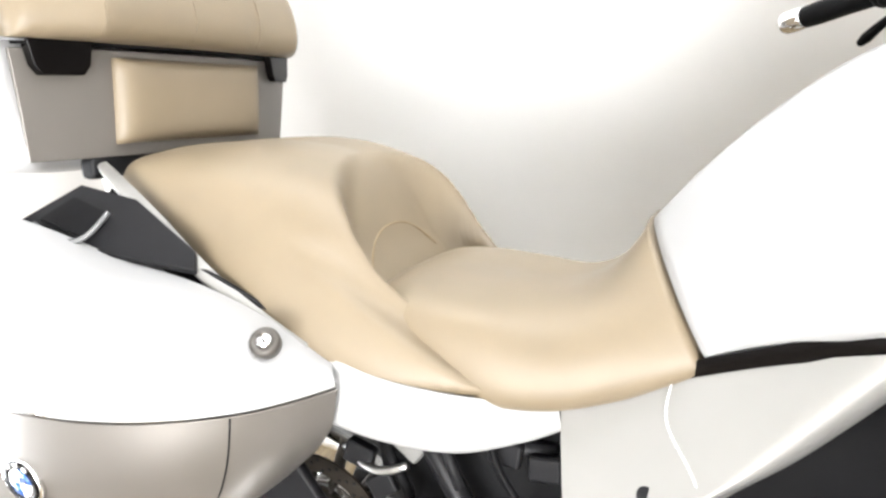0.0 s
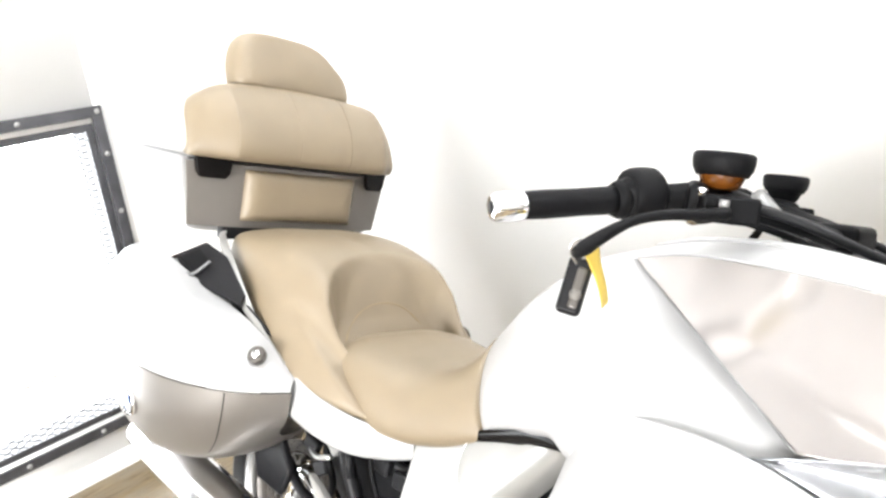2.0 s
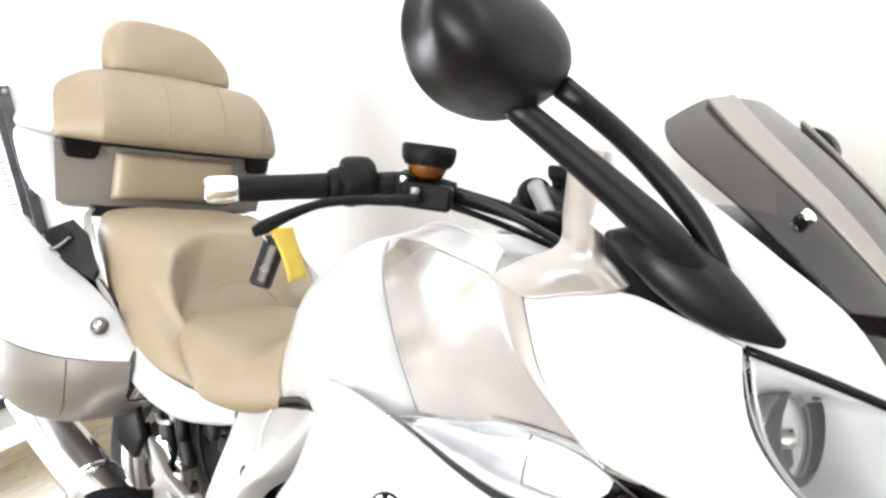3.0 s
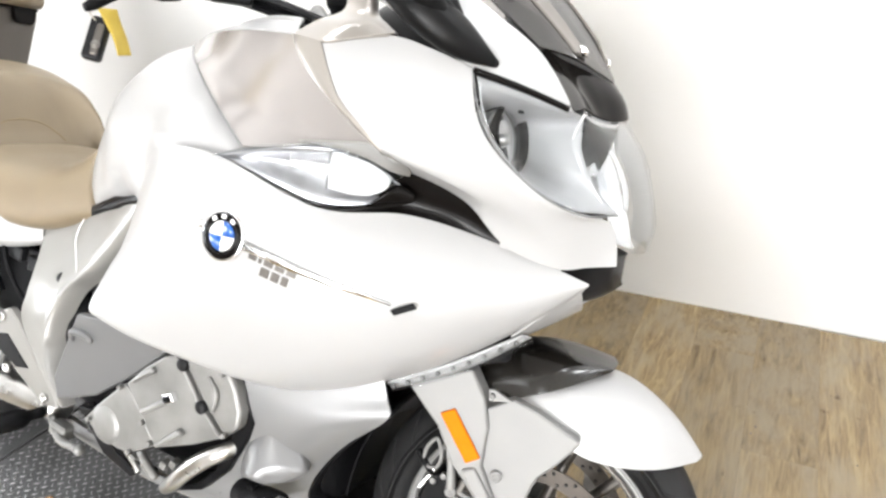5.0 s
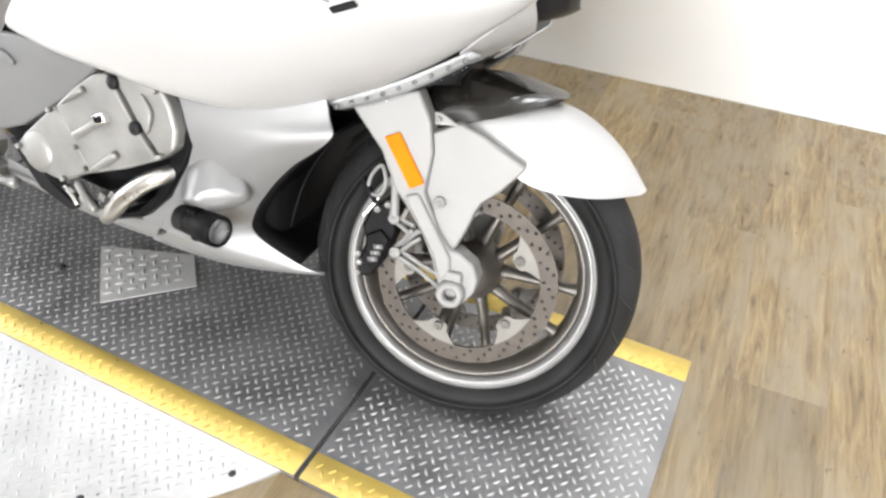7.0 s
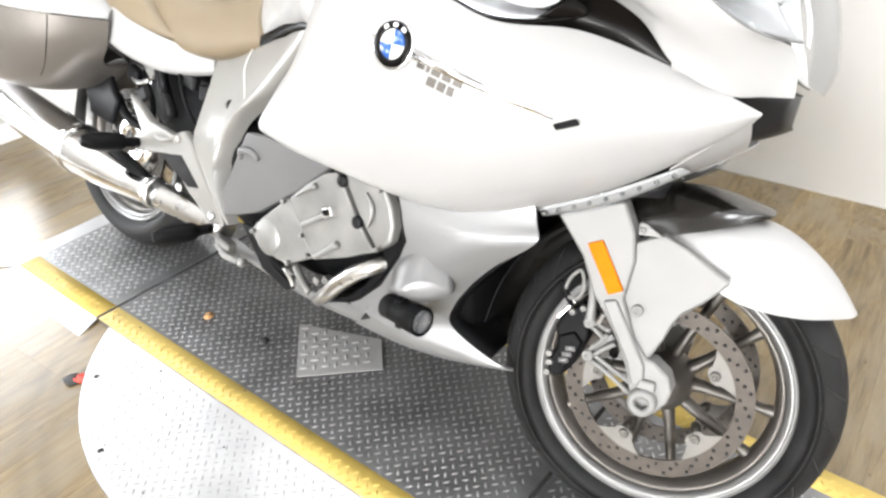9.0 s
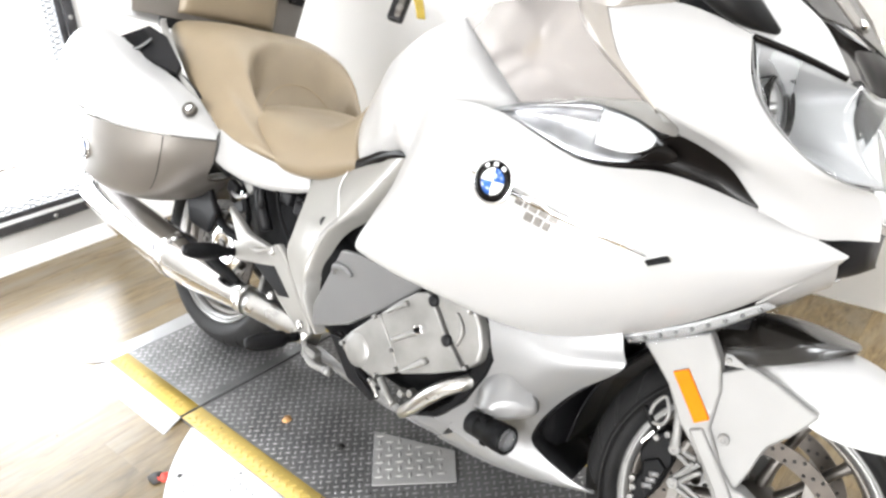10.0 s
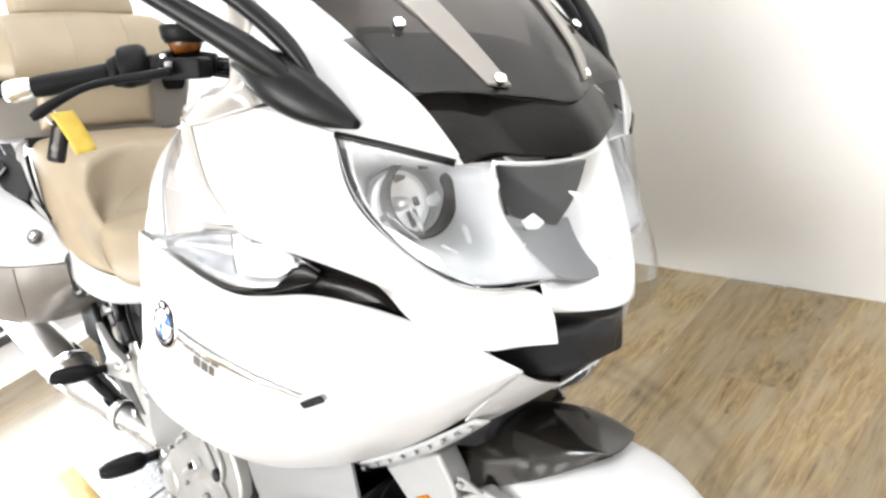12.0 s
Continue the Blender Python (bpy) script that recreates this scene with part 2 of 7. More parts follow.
def wood_material():
    """Grey-brown vinyl planks: long grain, cloudy grey wear and small dark knots, each plank shifted by its own random number."""
    m = bpy.data.materials.new("wood_plank")
    m.use_nodes = True
    nt = m.node_tree
    b = nt.nodes["Principled BSDF"]
    tc, oi = nt.nodes.new("ShaderNodeTexCoord"), nt.nodes.new("ShaderNodeObjectInfo")
    add = nt.nodes.new("ShaderNodeVectorMath")
    sc = nt.nodes.new("ShaderNodeMath")
    sc.operation, sc.inputs[1].default_value = "MULTIPLY", 37.0
    nt.links.new(oi.outputs["Random"], sc.inputs[0])
    nt.links.new(tc.outputs["Object"], add.inputs[0])
    nt.links.new(sc.outputs[0], add.inputs[1])

    def noise_tex(scale, stretch, detail=8, rough=0.6, distort=0.0):
        mp = nt.nodes.new("ShaderNodeMapping")
        mp.inputs["Scale"].default_value = stretch
        nt.links.new(add.outputs[0], mp.inputs["Vector"])
        n = nt.nodes.new("ShaderNodeTexNoise")
        n.inputs["Scale"].default_value, n.inputs["Detail"].default_value = scale, detail
        n.inputs["Roughness"].default_value, n.inputs["Distortion"].default_value = rough, distort
        nt.links.new(mp.outputs[0], n.inputs["Vector"])
        return n

    def ramp(src, stops):
        r = nt.nodes.new("ShaderNodeValToRGB")
        while len(r.color_ramp.elements) < len(stops):
            r.color_ramp.elements.new(0.5)
        for e, (p, c) in zip(r.color_ramp.elements, stops):
            e.position, e.color = p, (*c, 1)
        nt.links.new(src, r.inputs["Fac"])
        return r

    grain = ramp(noise_tex(9, (7, 0.7, 1), 10, 0.65, 0.6).outputs["Fac"], [(0.28, (0.058, 0.039, 0.021)), (0.45, (0.130, 0.092, 0.045)), (0.6, (0.176, 0.129, 0.066)), (0.75, (0.224, 0.169, 0.092))])
    grey = ramp(noise_tex(4, (2.6, 0.8, 1), 6, 0.6).outputs["Fac"], [(0.42, (0, 0, 0)), (0.62, (0.75, 0.75, 0.75))])
    mix1 = nt.nodes.new("ShaderNodeMixRGB")
    mix1.inputs[2].default_value = (0.165, 0.134, 0.090, 1)
    nt.links.new(grey.outputs[0], mix1.inputs[0])
    nt.links.new(grain.outputs[0], mix1.inputs[1])
    knots = ramp(noise_tex(26, (1.6, 0.9, 1), 3, 0.5).outputs["Fac"], [(0.22, (0.35, 0.3, 0.26)), (0.32, (1, 1, 1))])
    mul = nt.nodes.new("ShaderNodeMixRGB")
    mul.blend_type, mul.inputs[0].default_value = "MULTIPLY", 0.8
    nt.links.new(mix1.outputs[0], mul.inputs[1])
    nt.links.new(knots.outputs[0], mul.inputs[2])
    tone = nt.nodes.new("ShaderNodeMapRange")
    tone.inputs["To Min"].default_value, tone.inputs["To Max"].default_value = 0.82, 1.16
    nt.links.new(oi.outputs["Random"], tone.inputs["Value"])
    mul2 = nt.nodes.new("ShaderNodeVectorMath")
    mul2.operation = "SCALE"
    nt.links.new(mul.outputs[0], mul2.inputs[0])
    nt.links.new(tone.outputs[0], mul2.inputs["Scale"])
    # worn round track beside the turntable
    geo = nt.nodes.new("ShaderNodeNewGeometry")
    far = nt.nodes.new("ShaderNodeVectorMath")
    far.operation, far.inputs[1].default_value = "DISTANCE", (0.155, 0.113, FLOOR_Z)
    nt.links.new(geo.outputs["Position"], far.inputs[0])
    band = ramp(far.outputs["Value"], [(0.79, (1, 1, 1)), (0.825, (0.62, 0.6, 0.58)), (0.845, (0.85, 0.84, 0.83)), (0.868, (0.6, 0.58, 0.56)), (0.90, (1, 1, 1))])
    mul3 = nt.nodes.new("ShaderNodeMixRGB")
    mul3.blend_type = "MULTIPLY"
    patch = ramp(noise_tex(5, (1, 1, 1), 5).outputs["Fac"], [(0.35, (0.1, 0.1, 0.1)), (0.6, (0.75, 0.75, 0.75))])
    nt.links.new(patch.outputs[0], mul3.inputs[0])
    nt.links.new(mul2.outputs[0], mul3.inputs[1])
    nt.links.new(band.outputs[0], mul3.inputs[2])
    nt.links.new(mul3.outputs[0], b.inputs["Base Color"])
    b.inputs["Roughness"].default_value = 0.27
    bp = nt.nodes.new("ShaderNodeBump")
    bp.inputs["Strength"].default_value, bp.inputs["Distance"].default_value = 0.25, 0.001
    nt.links.new(noise_tex(30, (9, 0.6, 1), 4).outputs["Fac"], bp.inputs["Height"])
    nt.links.new(bp.outputs[0], b.inputs["Normal"])
    return m


WOOD = wood_material()
# Y0 and ZC bound the unseen side, chosen to spread the light evenly
X0, X1, Y0, Y1, ZC = -1.94, 6.6, -13.0, 1.485, 4.55
floor = tagged(box("floor", (X1 - X0 + 0.3, Y1 - Y0 + 0.3, 0.1), ROOM @ pose((X0 + X1) / 2, (Y0 + Y1) / 2, FLOOR_Z - 0.062), SLAB, None, "", 0), "brown and grey wood-look plank floor", "floor", kind="structure")


def wall(name, size, m, label):
    return tagged(box(name, size, ROOM @ m, WALL, None, "", 0), label, "wall", kind="structure")


wall("wall_north", (X1 - X0 + 0.3, 0.14, ZC + 0.1), pose((X0 + X1) / 2, Y1 + 0.07, ZC / 2), "plain white painted wall")
# south wall with a wide unseen window, added to light bike and wall
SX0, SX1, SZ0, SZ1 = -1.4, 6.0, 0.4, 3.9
south = wall("wall_south", (X1 - X0 + 0.3, 0.14, SZ0 + 0.05), pose((X0 + X1) / 2, Y0 - 0.07, SZ0 / 2 - 0.025), "white painted wall with a wide unseen window added for light")
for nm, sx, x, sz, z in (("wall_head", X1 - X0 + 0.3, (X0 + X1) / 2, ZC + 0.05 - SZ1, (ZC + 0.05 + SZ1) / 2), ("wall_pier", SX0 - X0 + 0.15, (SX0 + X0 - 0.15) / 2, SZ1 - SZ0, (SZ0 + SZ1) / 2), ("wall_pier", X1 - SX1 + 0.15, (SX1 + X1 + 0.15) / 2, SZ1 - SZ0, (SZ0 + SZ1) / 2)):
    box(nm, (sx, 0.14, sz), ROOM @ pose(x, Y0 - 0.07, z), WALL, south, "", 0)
wall("wall_east", (0.14, Y1 - Y0, ZC + 0.1), pose(X1 + 0.07, (Y0 + Y1) / 2, ZC / 2), "plain white painted wall")
# west wall with the window opening
WY0, WY1, WZ0, WZ1 = -1.15, 0.336, 0.190, 1.204
west = wall("wall_west", (0.14, Y1 - WY1, ZC + 0.1), pose(X0 - 0.07, (Y1 + WY1) / 2, ZC / 2), "white painted wall with a low barred window")
for nm, sy, y, sz, z in (("wall_pier", WY0 - Y0, (WY0 + Y0) / 2, ZC + 0.1, ZC / 2), ("wall_sill", WY1 - WY0, (WY0 + WY1) / 2, WZ0 + 0.05, WZ0 / 2 - 0.025), ("wall_head", WY1 - WY0, (WY0 + WY1) / 2, ZC + 0.05 - WZ1, (ZC + 0.05 + WZ1) / 2)):
    box(nm, (0.14, sy, sz), ROOM @ pose(X0 - 0.07, y, z), WALL, west, "", 0)
box("pilaster", (0.012, 0.46, ZC), ROOM @ pose(X0 + 0.006, Y1 - 0.23, ZC / 2), WALL, west, "", 0.001)
tagged(box("ceiling", (X1 - X0 + 0.3, Y1 - Y0 + 0.3, 0.1), ROOM @ pose((X0 + X1) / 2, (Y0 + Y1) / 2, ZC + 0.05), CEIL, None, "", 0), "white ceiling", "ceiling", kind="structure")
tagged(box("baseboard", (0.012, WY1 - WY0 + 2.2, 0.07), ROOM @ pose(X0 + 0.006, -0.55, 0.023), WALL, None, "", 0.002), "white painted baseboard", "baseboard", kind="structure")

# window: dark bolted frame, expanded-metal mesh, bright day outside
FRAME = node_mat("dark_steel_frame", (0.055, 0.055, 0.06), 0.5, 0.3, 0, 0.25, 90, 0.3, 12)
win = tagged(thing("window_1", ROOM @ pose(X0, 0, 0), "low window with a bolted dark steel frame and wire mesh", "window"), kind="structure")


def window_parts():
    x = 0.006
    w = 0.036
    for nm, sy, sz, y, z in (("frame_top", WY1 - WY0 + 0.05, w, (WY0 + WY1) / 2 - 0.005, WZ1 + 0.036), ("frame_bottom", WY1 - WY0 + 0.05, w, (WY0 + WY1) / 2 - 0.005, WZ0 - 0.030), ("frame_side", w, WZ1 - WZ0 + 0.030, WY1 + 0.002, (WZ0 + WZ1) / 2 + 0.003), ("frame_side", w, WZ1 - WZ0 + 0.030, WY0 - 0.012, (WZ0 + WZ1) / 2 + 0.003)):
        f_ = box(nm, (0.012, sy, sz), pose(x, y, z), FRAME, win, "", 0.0015)
        n = max(2, round((sy if sy > sz else sz) / 0.265))
        for k in range(n + 1):
            u = k / n - 0.5
            p = (x + 0.007, y + (u * (sy - w) if sy > sz else 0), z + (u * (sz - 0.25) if sz > sy else 0))
            bolt_on_plain(f_, p)
    # inner reveal angle
    for nm, sy, sz, y, z in (("reveal", WY1 - WY0 - 0.036, 0.022, (WY0 + WY1) / 2 - 0.018, WZ1 - 0.014), ("reveal", WY1 - WY0 - 0.036, 0.022, (WY0 + WY1) / 2 - 0.018, WZ0 + 0.014), ("reveal", 0.026, WZ1 - WZ0, WY1 - 0.030, (WZ0 + WZ1) / 2)):
        box(nm, (0.12, sy, sz), pose(-0.062, y, z), FRAME, win, "", 0.001)
    # mesh of thin diagonal strands
    bm = bmesh.new()
    px, pz = 0.046, 0.022
    ny, nz = int((WY1 - WY0) / px), int((WZ1 - WZ0) / pz)
    for a in range(-nz, ny + 1):
        for sgn in (1, -1):
            pts = []
            for k in range(nz + 1):
                u = (a if sgn > 0 else a + nz) + sgn * k
                if 0 <= u <= ny:
                    pts.append((-0.012 + 0.002 * ((k + a) % 2), WY0 + u * px, WZ0 + k * pz))
            if len(pts) > 1:
                p0, p1 = Vector(pts[0]), Vector(pts[-1])
                add_tube(bm, [p0, p1], 0.002, 4, None, False)
    mesh = part("wire_mesh", bm, FRAME, win, "", False, False)
    mesh["kind"] = "stuff"
    for z in (0.30, ):
        box("mullion", (0.02, WY1 - WY0, 0.02), pose(-0.30, (WY0 + WY1) / 2, z), POST, win, "", 0.002)
    box("mullion", (0.02, 0.035, WZ1 - WZ0), pose(-0.30, -0.33, (WZ0 + WZ1) / 2), POST, win, "", 0.002)


POST = node_mat("pale_red_post", (0.80, 0.66, 0.60), 0.7)


def bolt_on_plain(parent, p):
    return lathe("bolt", [(0, 0.004), (0.006, 0.0035), (0.009, 0.001), (0.009, -0.003), (0, -0.003)], BOLT, parent, Matrix.Translation(p) @ pose(0, 0, 0, 0, 0, -90), 12)


BOLT = node_mat("zinc_bolt", (0.32, 0.32, 0.31), 0.4, 0.6, 0, 0.1, 200, 0.1, 40)
window_parts()


def sky_board():
    """Plain bright daylight outside the window."""
    m = bpy.data.materials.new("daylight")
    m.use_nodes = True
    nt = m.node_tree
    nt.nodes.remove(nt.nodes["Principled BSDF"])
    e = nt.nodes.new("ShaderNodeEmission")
    e.inputs[0].default_value, e.inputs[1].default_value = (0.94, 0.97, 1.0, 1), DAYLIGHT
    nt.links.new(e.outputs[0], nt.nodes["Material Output"].inputs["Surface"])
    bm = bmesh.new()
    add_box(bm, (0.02, 4.0, 3.0), ROOM @ pose(X0 - 1.2, -0.6, 1.0))
    return tagged(part("backdrop", bm, m, None, "", False), "bright white daylight outside the window", "backdrop", kind="structure")


DAYLIGHT = 25.0
SOUTH_FILL = 3500.0
sky_board()

# added, unseen window: frame bars, with an area lamp in the opening as fill
fill_window = tagged(thing("window_2", ROOM @ pose(0, Y0, 0), "unseen window with dark steel bars, added for fill light", "window"), kind="structure")
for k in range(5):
    box("frame_bar", (0.05, 0.06, SZ1 - SZ0), pose(SX0 + 0.025 + k * (SX1 - SX0 - 0.05) / 4, -0.04, (SZ0 + SZ1) / 2), FRAME, fill_window, "", 0.004)
fill_lamp = bpy.data.lights.new("daylight", "AREA")
fill_lamp.shape, fill_lamp.size, fill_lamp.size_y, fill_lamp.energy, fill_lamp.color = "RECTANGLE", SX1 - SX0, SZ1 - SZ0, SOUTH_FILL, (0.995, 0.997, 1.0)
fill_ob = new("daylight", fill_lamp)
fill_ob.parent = fill_window
fill_ob.matrix_local = pose((SX0 + SX1) / 2, -0.12, (SZ0 + SZ1) / 2, 90, 0, 0)
tagged(box("backdrop", (SX1 - SX0 + 1.2, 0.04, SZ1 - SZ0 + 1.2), ROOM @ pose((SX0 + SX1) / 2, Y0 - 0.35, (SZ0 + SZ1) / 2), CEIL, None, "", 0), "pale board behind the added, unseen window", "backdrop", kind="structure")

# ---- ceiling lamps ----


def ceiling_lamp(x, y, lx, ly, power):
    t = thing("ceiling_light", ROOM @ pose(x, y, ZC - 0.016), "white flat fluorescent ceiling light", "ceiling light", "ceiling lights")
    box("frame", (lx + 0.06, ly + 0.06, 0.03), pose(0, 0, 0), CEIL, t, "", 0.004)
    l = bpy.data.lights.new("lamp", "AREA")
    l.shape, l.size, l.size_y, l.energy, l.color = "RECTANGLE", lx, ly, power, LAMP_COLOR
    o = new("lamp", l)
    o.parent = t
    o.location = (0, 0, -0.02)
    return t


LAMP_COLOR = (0.955, 0.977, 1.0)
for y, power in ((0.35, 80), (-3.0, 16), (-6.5, 28), (-10.0, 28)):
    for x in (-0.7, 1.5, 3.7, 5.9):
        ceiling_lamp(x, y, 1.25, 0.6, power)

# ---- lift and turntable ----
DECK = node_mat("dark_tread_plate", (0.15, 0.151, 0.155), 0.36, 0.5, 0, 0.3, 160, 0.32, 7, rough_vary=0.12)
TREAD = node_mat("worn_tread", (0.38, 0.38, 0.38), 0.34, 0.8, 0, 0.2, 200, 0.3, 12, rough_vary=0.1)
SILVER_PLATE = node_mat("bright_tread_plate", (0.35, 0.352, 0.355), 0.42, 0.6, 0, 0.2, 160, 0.14, 6, rough_vary=0.12)
PATCH = node_mat("silver_patch_plate", (0.46, 0.46, 0.46), 0.4, 0.5, 0, 0.2, 160, 0.14, 6, rough_vary=0.12)
GAP = node_mat("black_gap", (0.01, 0.01, 0.01), 0.9)
LIFT = pose(0, 0, 0, 0, 0, 1.9)


def treads(bm, inside, x0, x1, y0, y1, z, pitch=0.027, length=0.0185, wid=0.0048, h=0.0018):
    """Raised lens-shaped bars, turned left and right in turn."""
    n = 0
    for i in range(int((x1 - x0) / pitch) + 1):
        for j in range(int((y1 - y0) / (pitch * 0.5)) + 1):
            x, y = x0 + i * pitch + (pitch / 2 if j % 2 else 0), y0 + j * pitch * 0.5
            if not inside(x, y):
                continue
            a = radians(38 if j % 2 else -38) + radians(90)
            ca, sa = math.cos(a), math.sin(a)
            vs = []
            for u, v, w in ((-1, 0, 0), (-0.35, 1, 0), (0.35, 1, 0), (1, 0, 0), (0.35, -1, 0), (-0.35, -1, 0), (-0.55, 0, 1), (0.55, 0, 1)):
                du, dv = u * length / 2, v * wid / 2
                vs.append(bm.verts.new((x + ca * du - sa * dv, y + sa * du + ca * dv, z + w * h)))
            for q in ((0, 5, 6), (0, 6, 1), (1, 6, 7, 2), (2, 7, 3), (3, 7, 4), (4, 7, 6, 5)):
                bm.faces.new([vs[k] for k in q])
            n += 1
    return bm


def build_lift():
    t = thing("lift_platform", LIFT, "dark tread-plate motorcycle lift with yellow edge stripes", "lift")
    yn, yf = -0.283, 0.325
    for a, b in ((-1.0, -0.578), (-0.568, 0.655), (0.665, 1.232)):
        d = box("deck", (b - a, yf - yn, 0.02), pose((a + b) / 2, (yn + yf) / 2, -0.010), DECK, t, "dark tread-plate deck", 0.0015)
        for y0 in (yn, yf - 0.06):
            box("stripe", (b - a - 0.002, 0.06, 0.0012), pose((a + b) / 2, y0 + 0.03, 0.0006), YELLOW, t, "yellow painted edge stripe", 0)
        tr = treads(bmesh.new(), lambda x, y: True, a + 0.02, b - 0.03, yn + 0.075, yf - 0.075, 0.0)
        part("tread", tr, TREAD, d, "", True, False)["kind"] = "stuff"
        for y0, y1 in ((yn + 0.01, yn + 0.05), (yf - 0.05, yf - 0.01)):
            tr = treads(bmesh.new(), lambda x, y: True, a + 0.02, b - 0.03, y0, y1, 0.0012)
            part("stripe_tread", tr, YELLOW, d, "", True, False)["kind"] = "stuff"
    for x in (-0.573, 0.66):
        box("gap", (0.0105, yf - yn, 0.012), pose(x, (yn + yf) / 2, -0.0085), GAP, t, "black joint", 0)
    prism("end_ramp", [(-1.0, yn, -0.001), (-1.0, yf, -0.001), (-1.10, yf - 0.05, FLOOR_Z + 0.001), (-1.08, yn - 0.05, FLOOR_Z + 0.001)], (0, 0, -1), 0.004, SILVER_PLATE, t, "smooth grey end ramp", 0.001)
    prism("side_ramp", [(-1.0, yn, -0.0015), (-0.575, yn, -0.0015), (-0.555, yn - 0.065, FLOOR_Z + 0.001), (-1.04, yn - 0.065, FLOOR_Z + 0.001)], (0, 0, -1), 0.004, SILVER_PLATE, t, "smooth grey side ramp", 0.001)
    # bright plate lying on the deck
    pl = [(-0.112, 0.014, 0.0), (0.100, 0.100, 0.0), (0.180, 0.022, 0.0), (0.036, -0.124, 0.0)]
    c = [LIFT.inverted() @ Vector(p) for p in pl]
    plate = thing("tread_plate", LIFT, "loose bright diamond-plate patch on the lift deck", "metal plate")
    prism("sheet_metal", [(p.x, p.y, 0.0022) for p in c], (0, 0, 1), 0.002, PATCH, plate, "", 0.0006)

    def inside(x, y):
        d = [(c[(k + 1) % 4].x - c[k].x) * (y - c[k].y) - (c[(k + 1) % 4].y - c[k].y) * (x - c[k].x) for k in range(4)]
        return min(d) > 0.0022 or max(d) < -0.0022
    part("tread", treads(bmesh.new(), inside, -0.12, 0.19, -0.13, 0.11, 0.0042, 0.036, 0.027, 0.007, 0.0032), PATCH, plate, "", True, False)["kind"] = "stuff"
    return t


build_lift()


def build_turntable():
    t = thing("turntable", pose(0.05, 0.095, 0), "round bright tread-plate turntable set in the floor", "turntable")
    r = 0.685
    m = pose(0, 0, 0, 90, 0, 0)
    lathe("disc", [(0, -0.0045), (r - 0.002, -0.0045), (r, -0.0065), (r, -0.02), (0, -0.02)], SILVER_PLATE, t, m, 96)
    tr = treads(bmesh.new(), lambda x, y: x * x + y * y < (r - 0.02) ** 2 and not (-0.395 + 0.033 * x < y < 0.26), -r, r, -r, r, -0.0045)
    part("tread", tr, SILVER_PLATE, t, "", True, False)["kind"] = "stuff"
    for k in range(16):
        a = 2 * math.pi * (k + 0.3) / 16
        p = Vector(((r - 0.03) * math.cos(a), (r - 0.03) * math.sin(a), -0.0035))
        lathe("screw", [(0, 0.001), (0.006, 0.0008), (0.007, -0.001), (0, -0.001)], GAP, t, Matrix.Translation(p) @ m, 12)
    return t


build_turntable()

# scraps on the floor
for x, y, r, mt, a, nm in ((-0.385, -0.445, 0.016, "red", 20, "red_scrap"), (-0.40, -0.462, 0.02, "dark", 60, "dark_scrap"), (-0.33, -0.115, 0.014, "leaf", 35, "dry_leaf"), (-0.13, -0.09, 0.012, "dark", 0, "dark_scrap")):
    SC = node_mat("scrap_" + nm, {"red": (0.7, 0.06, 0.04), "dark": (0.03, 0.03, 0.03), "leaf": (0.45, 0.25, 0.10)}[mt], 0.7, 0, 0, 0.3, 80, 0.3, 60)
    z = -0.009 if y < -0.4 else 0.003
    sr = random.Random(int(1000 * (x + 2)))
    pts = [(r * (0.6 + 0.8 * sr.random()) * math.cos(k * 0.9), r * (0.6 + 0.8 * sr.random()) * math.sin(k * 0.9), 0.001 * sr.random()) for k in range(7)]
    bm = bmesh.new()
    top = [bm.verts.new(Vector(p) + Vector((0, 0, 0.003))) for p in pts]
    bot = [bm.verts.new((p[0], p[1], 0)) for p in pts]
    bm.faces.new(top)
    bm.faces.new(bot[::-1])
    for k in range(7):
        bm.faces.new((bot[k], bot[(k + 1) % 7], top[(k + 1) % 7], top[k]))
    o = part(nm, bm, SC, None)
    o.matrix_world = pose(x, y, z, 0, 0, a)
    tagged(o, {"red": "small red plastic scrap lying on the floor", "dark": "small dark bit of dirt on the plate", "leaf": "small dry brown leaf on the deck"}[mt], "scrap")


def floor_dirt():
    """Grit and crumbs strewn over the turntable, the deck and the boards."""
    sr = random.Random(21)
    bm = bmesh.new()
    for k in range(90):
        x, y = sr.uniform(-1.1, 1.3), sr.uniform(-0.62, 0.35)
        if k > 60:
            x, y = sr.uniform(0.9, 2.4), sr.uniform(0.1, 1.4)
        rr = math.hypot(x - 0.05, y - 0.095)
        z = 0.0 if -0.30 < y < 0.30 and x < 1.2 else (-0.0045 if rr < 0.68 else FLOOR_Z)
        r = sr.uniform(0.0012, 0.0038)
        top = [bm.verts.new((x + r * sr.uniform(0.5, 1.2) * math.cos(a), y + r * sr.uniform(0.5, 1.2) * math.sin(a), z + r * 0.5)) for a in np.linspace(0, 2 * math.pi, 6, endpoint=False)]
        low = [bm.verts.new((v.co.x, v.co.y, z)) for v in top]
        bm.faces.new(top)
        for i in range(6):
            bm.faces.new((low[i], low[(i + 1) % 6], top[(i + 1) % 6], top[i]))
    return tagged(part("floor_dirt", bm, GRIT, None, "", False), "dark grit and crumbs on lift and floor", "dirt", kind="stuff")


GRIT = node_mat("grit", (0.05, 0.04, 0.035), 0.9, 0, 0, 0.3, 80, 0.4, 90)
floor_dirt()

# ---- motorcycle: frame of reference ----
LEAN = 17.57
BIKE = pose(0, 0, 0, -LEAN, 0, 0) @ pose(-1, 0, 0, 0, 0, 1.8) @ pose(1, 0, 0)
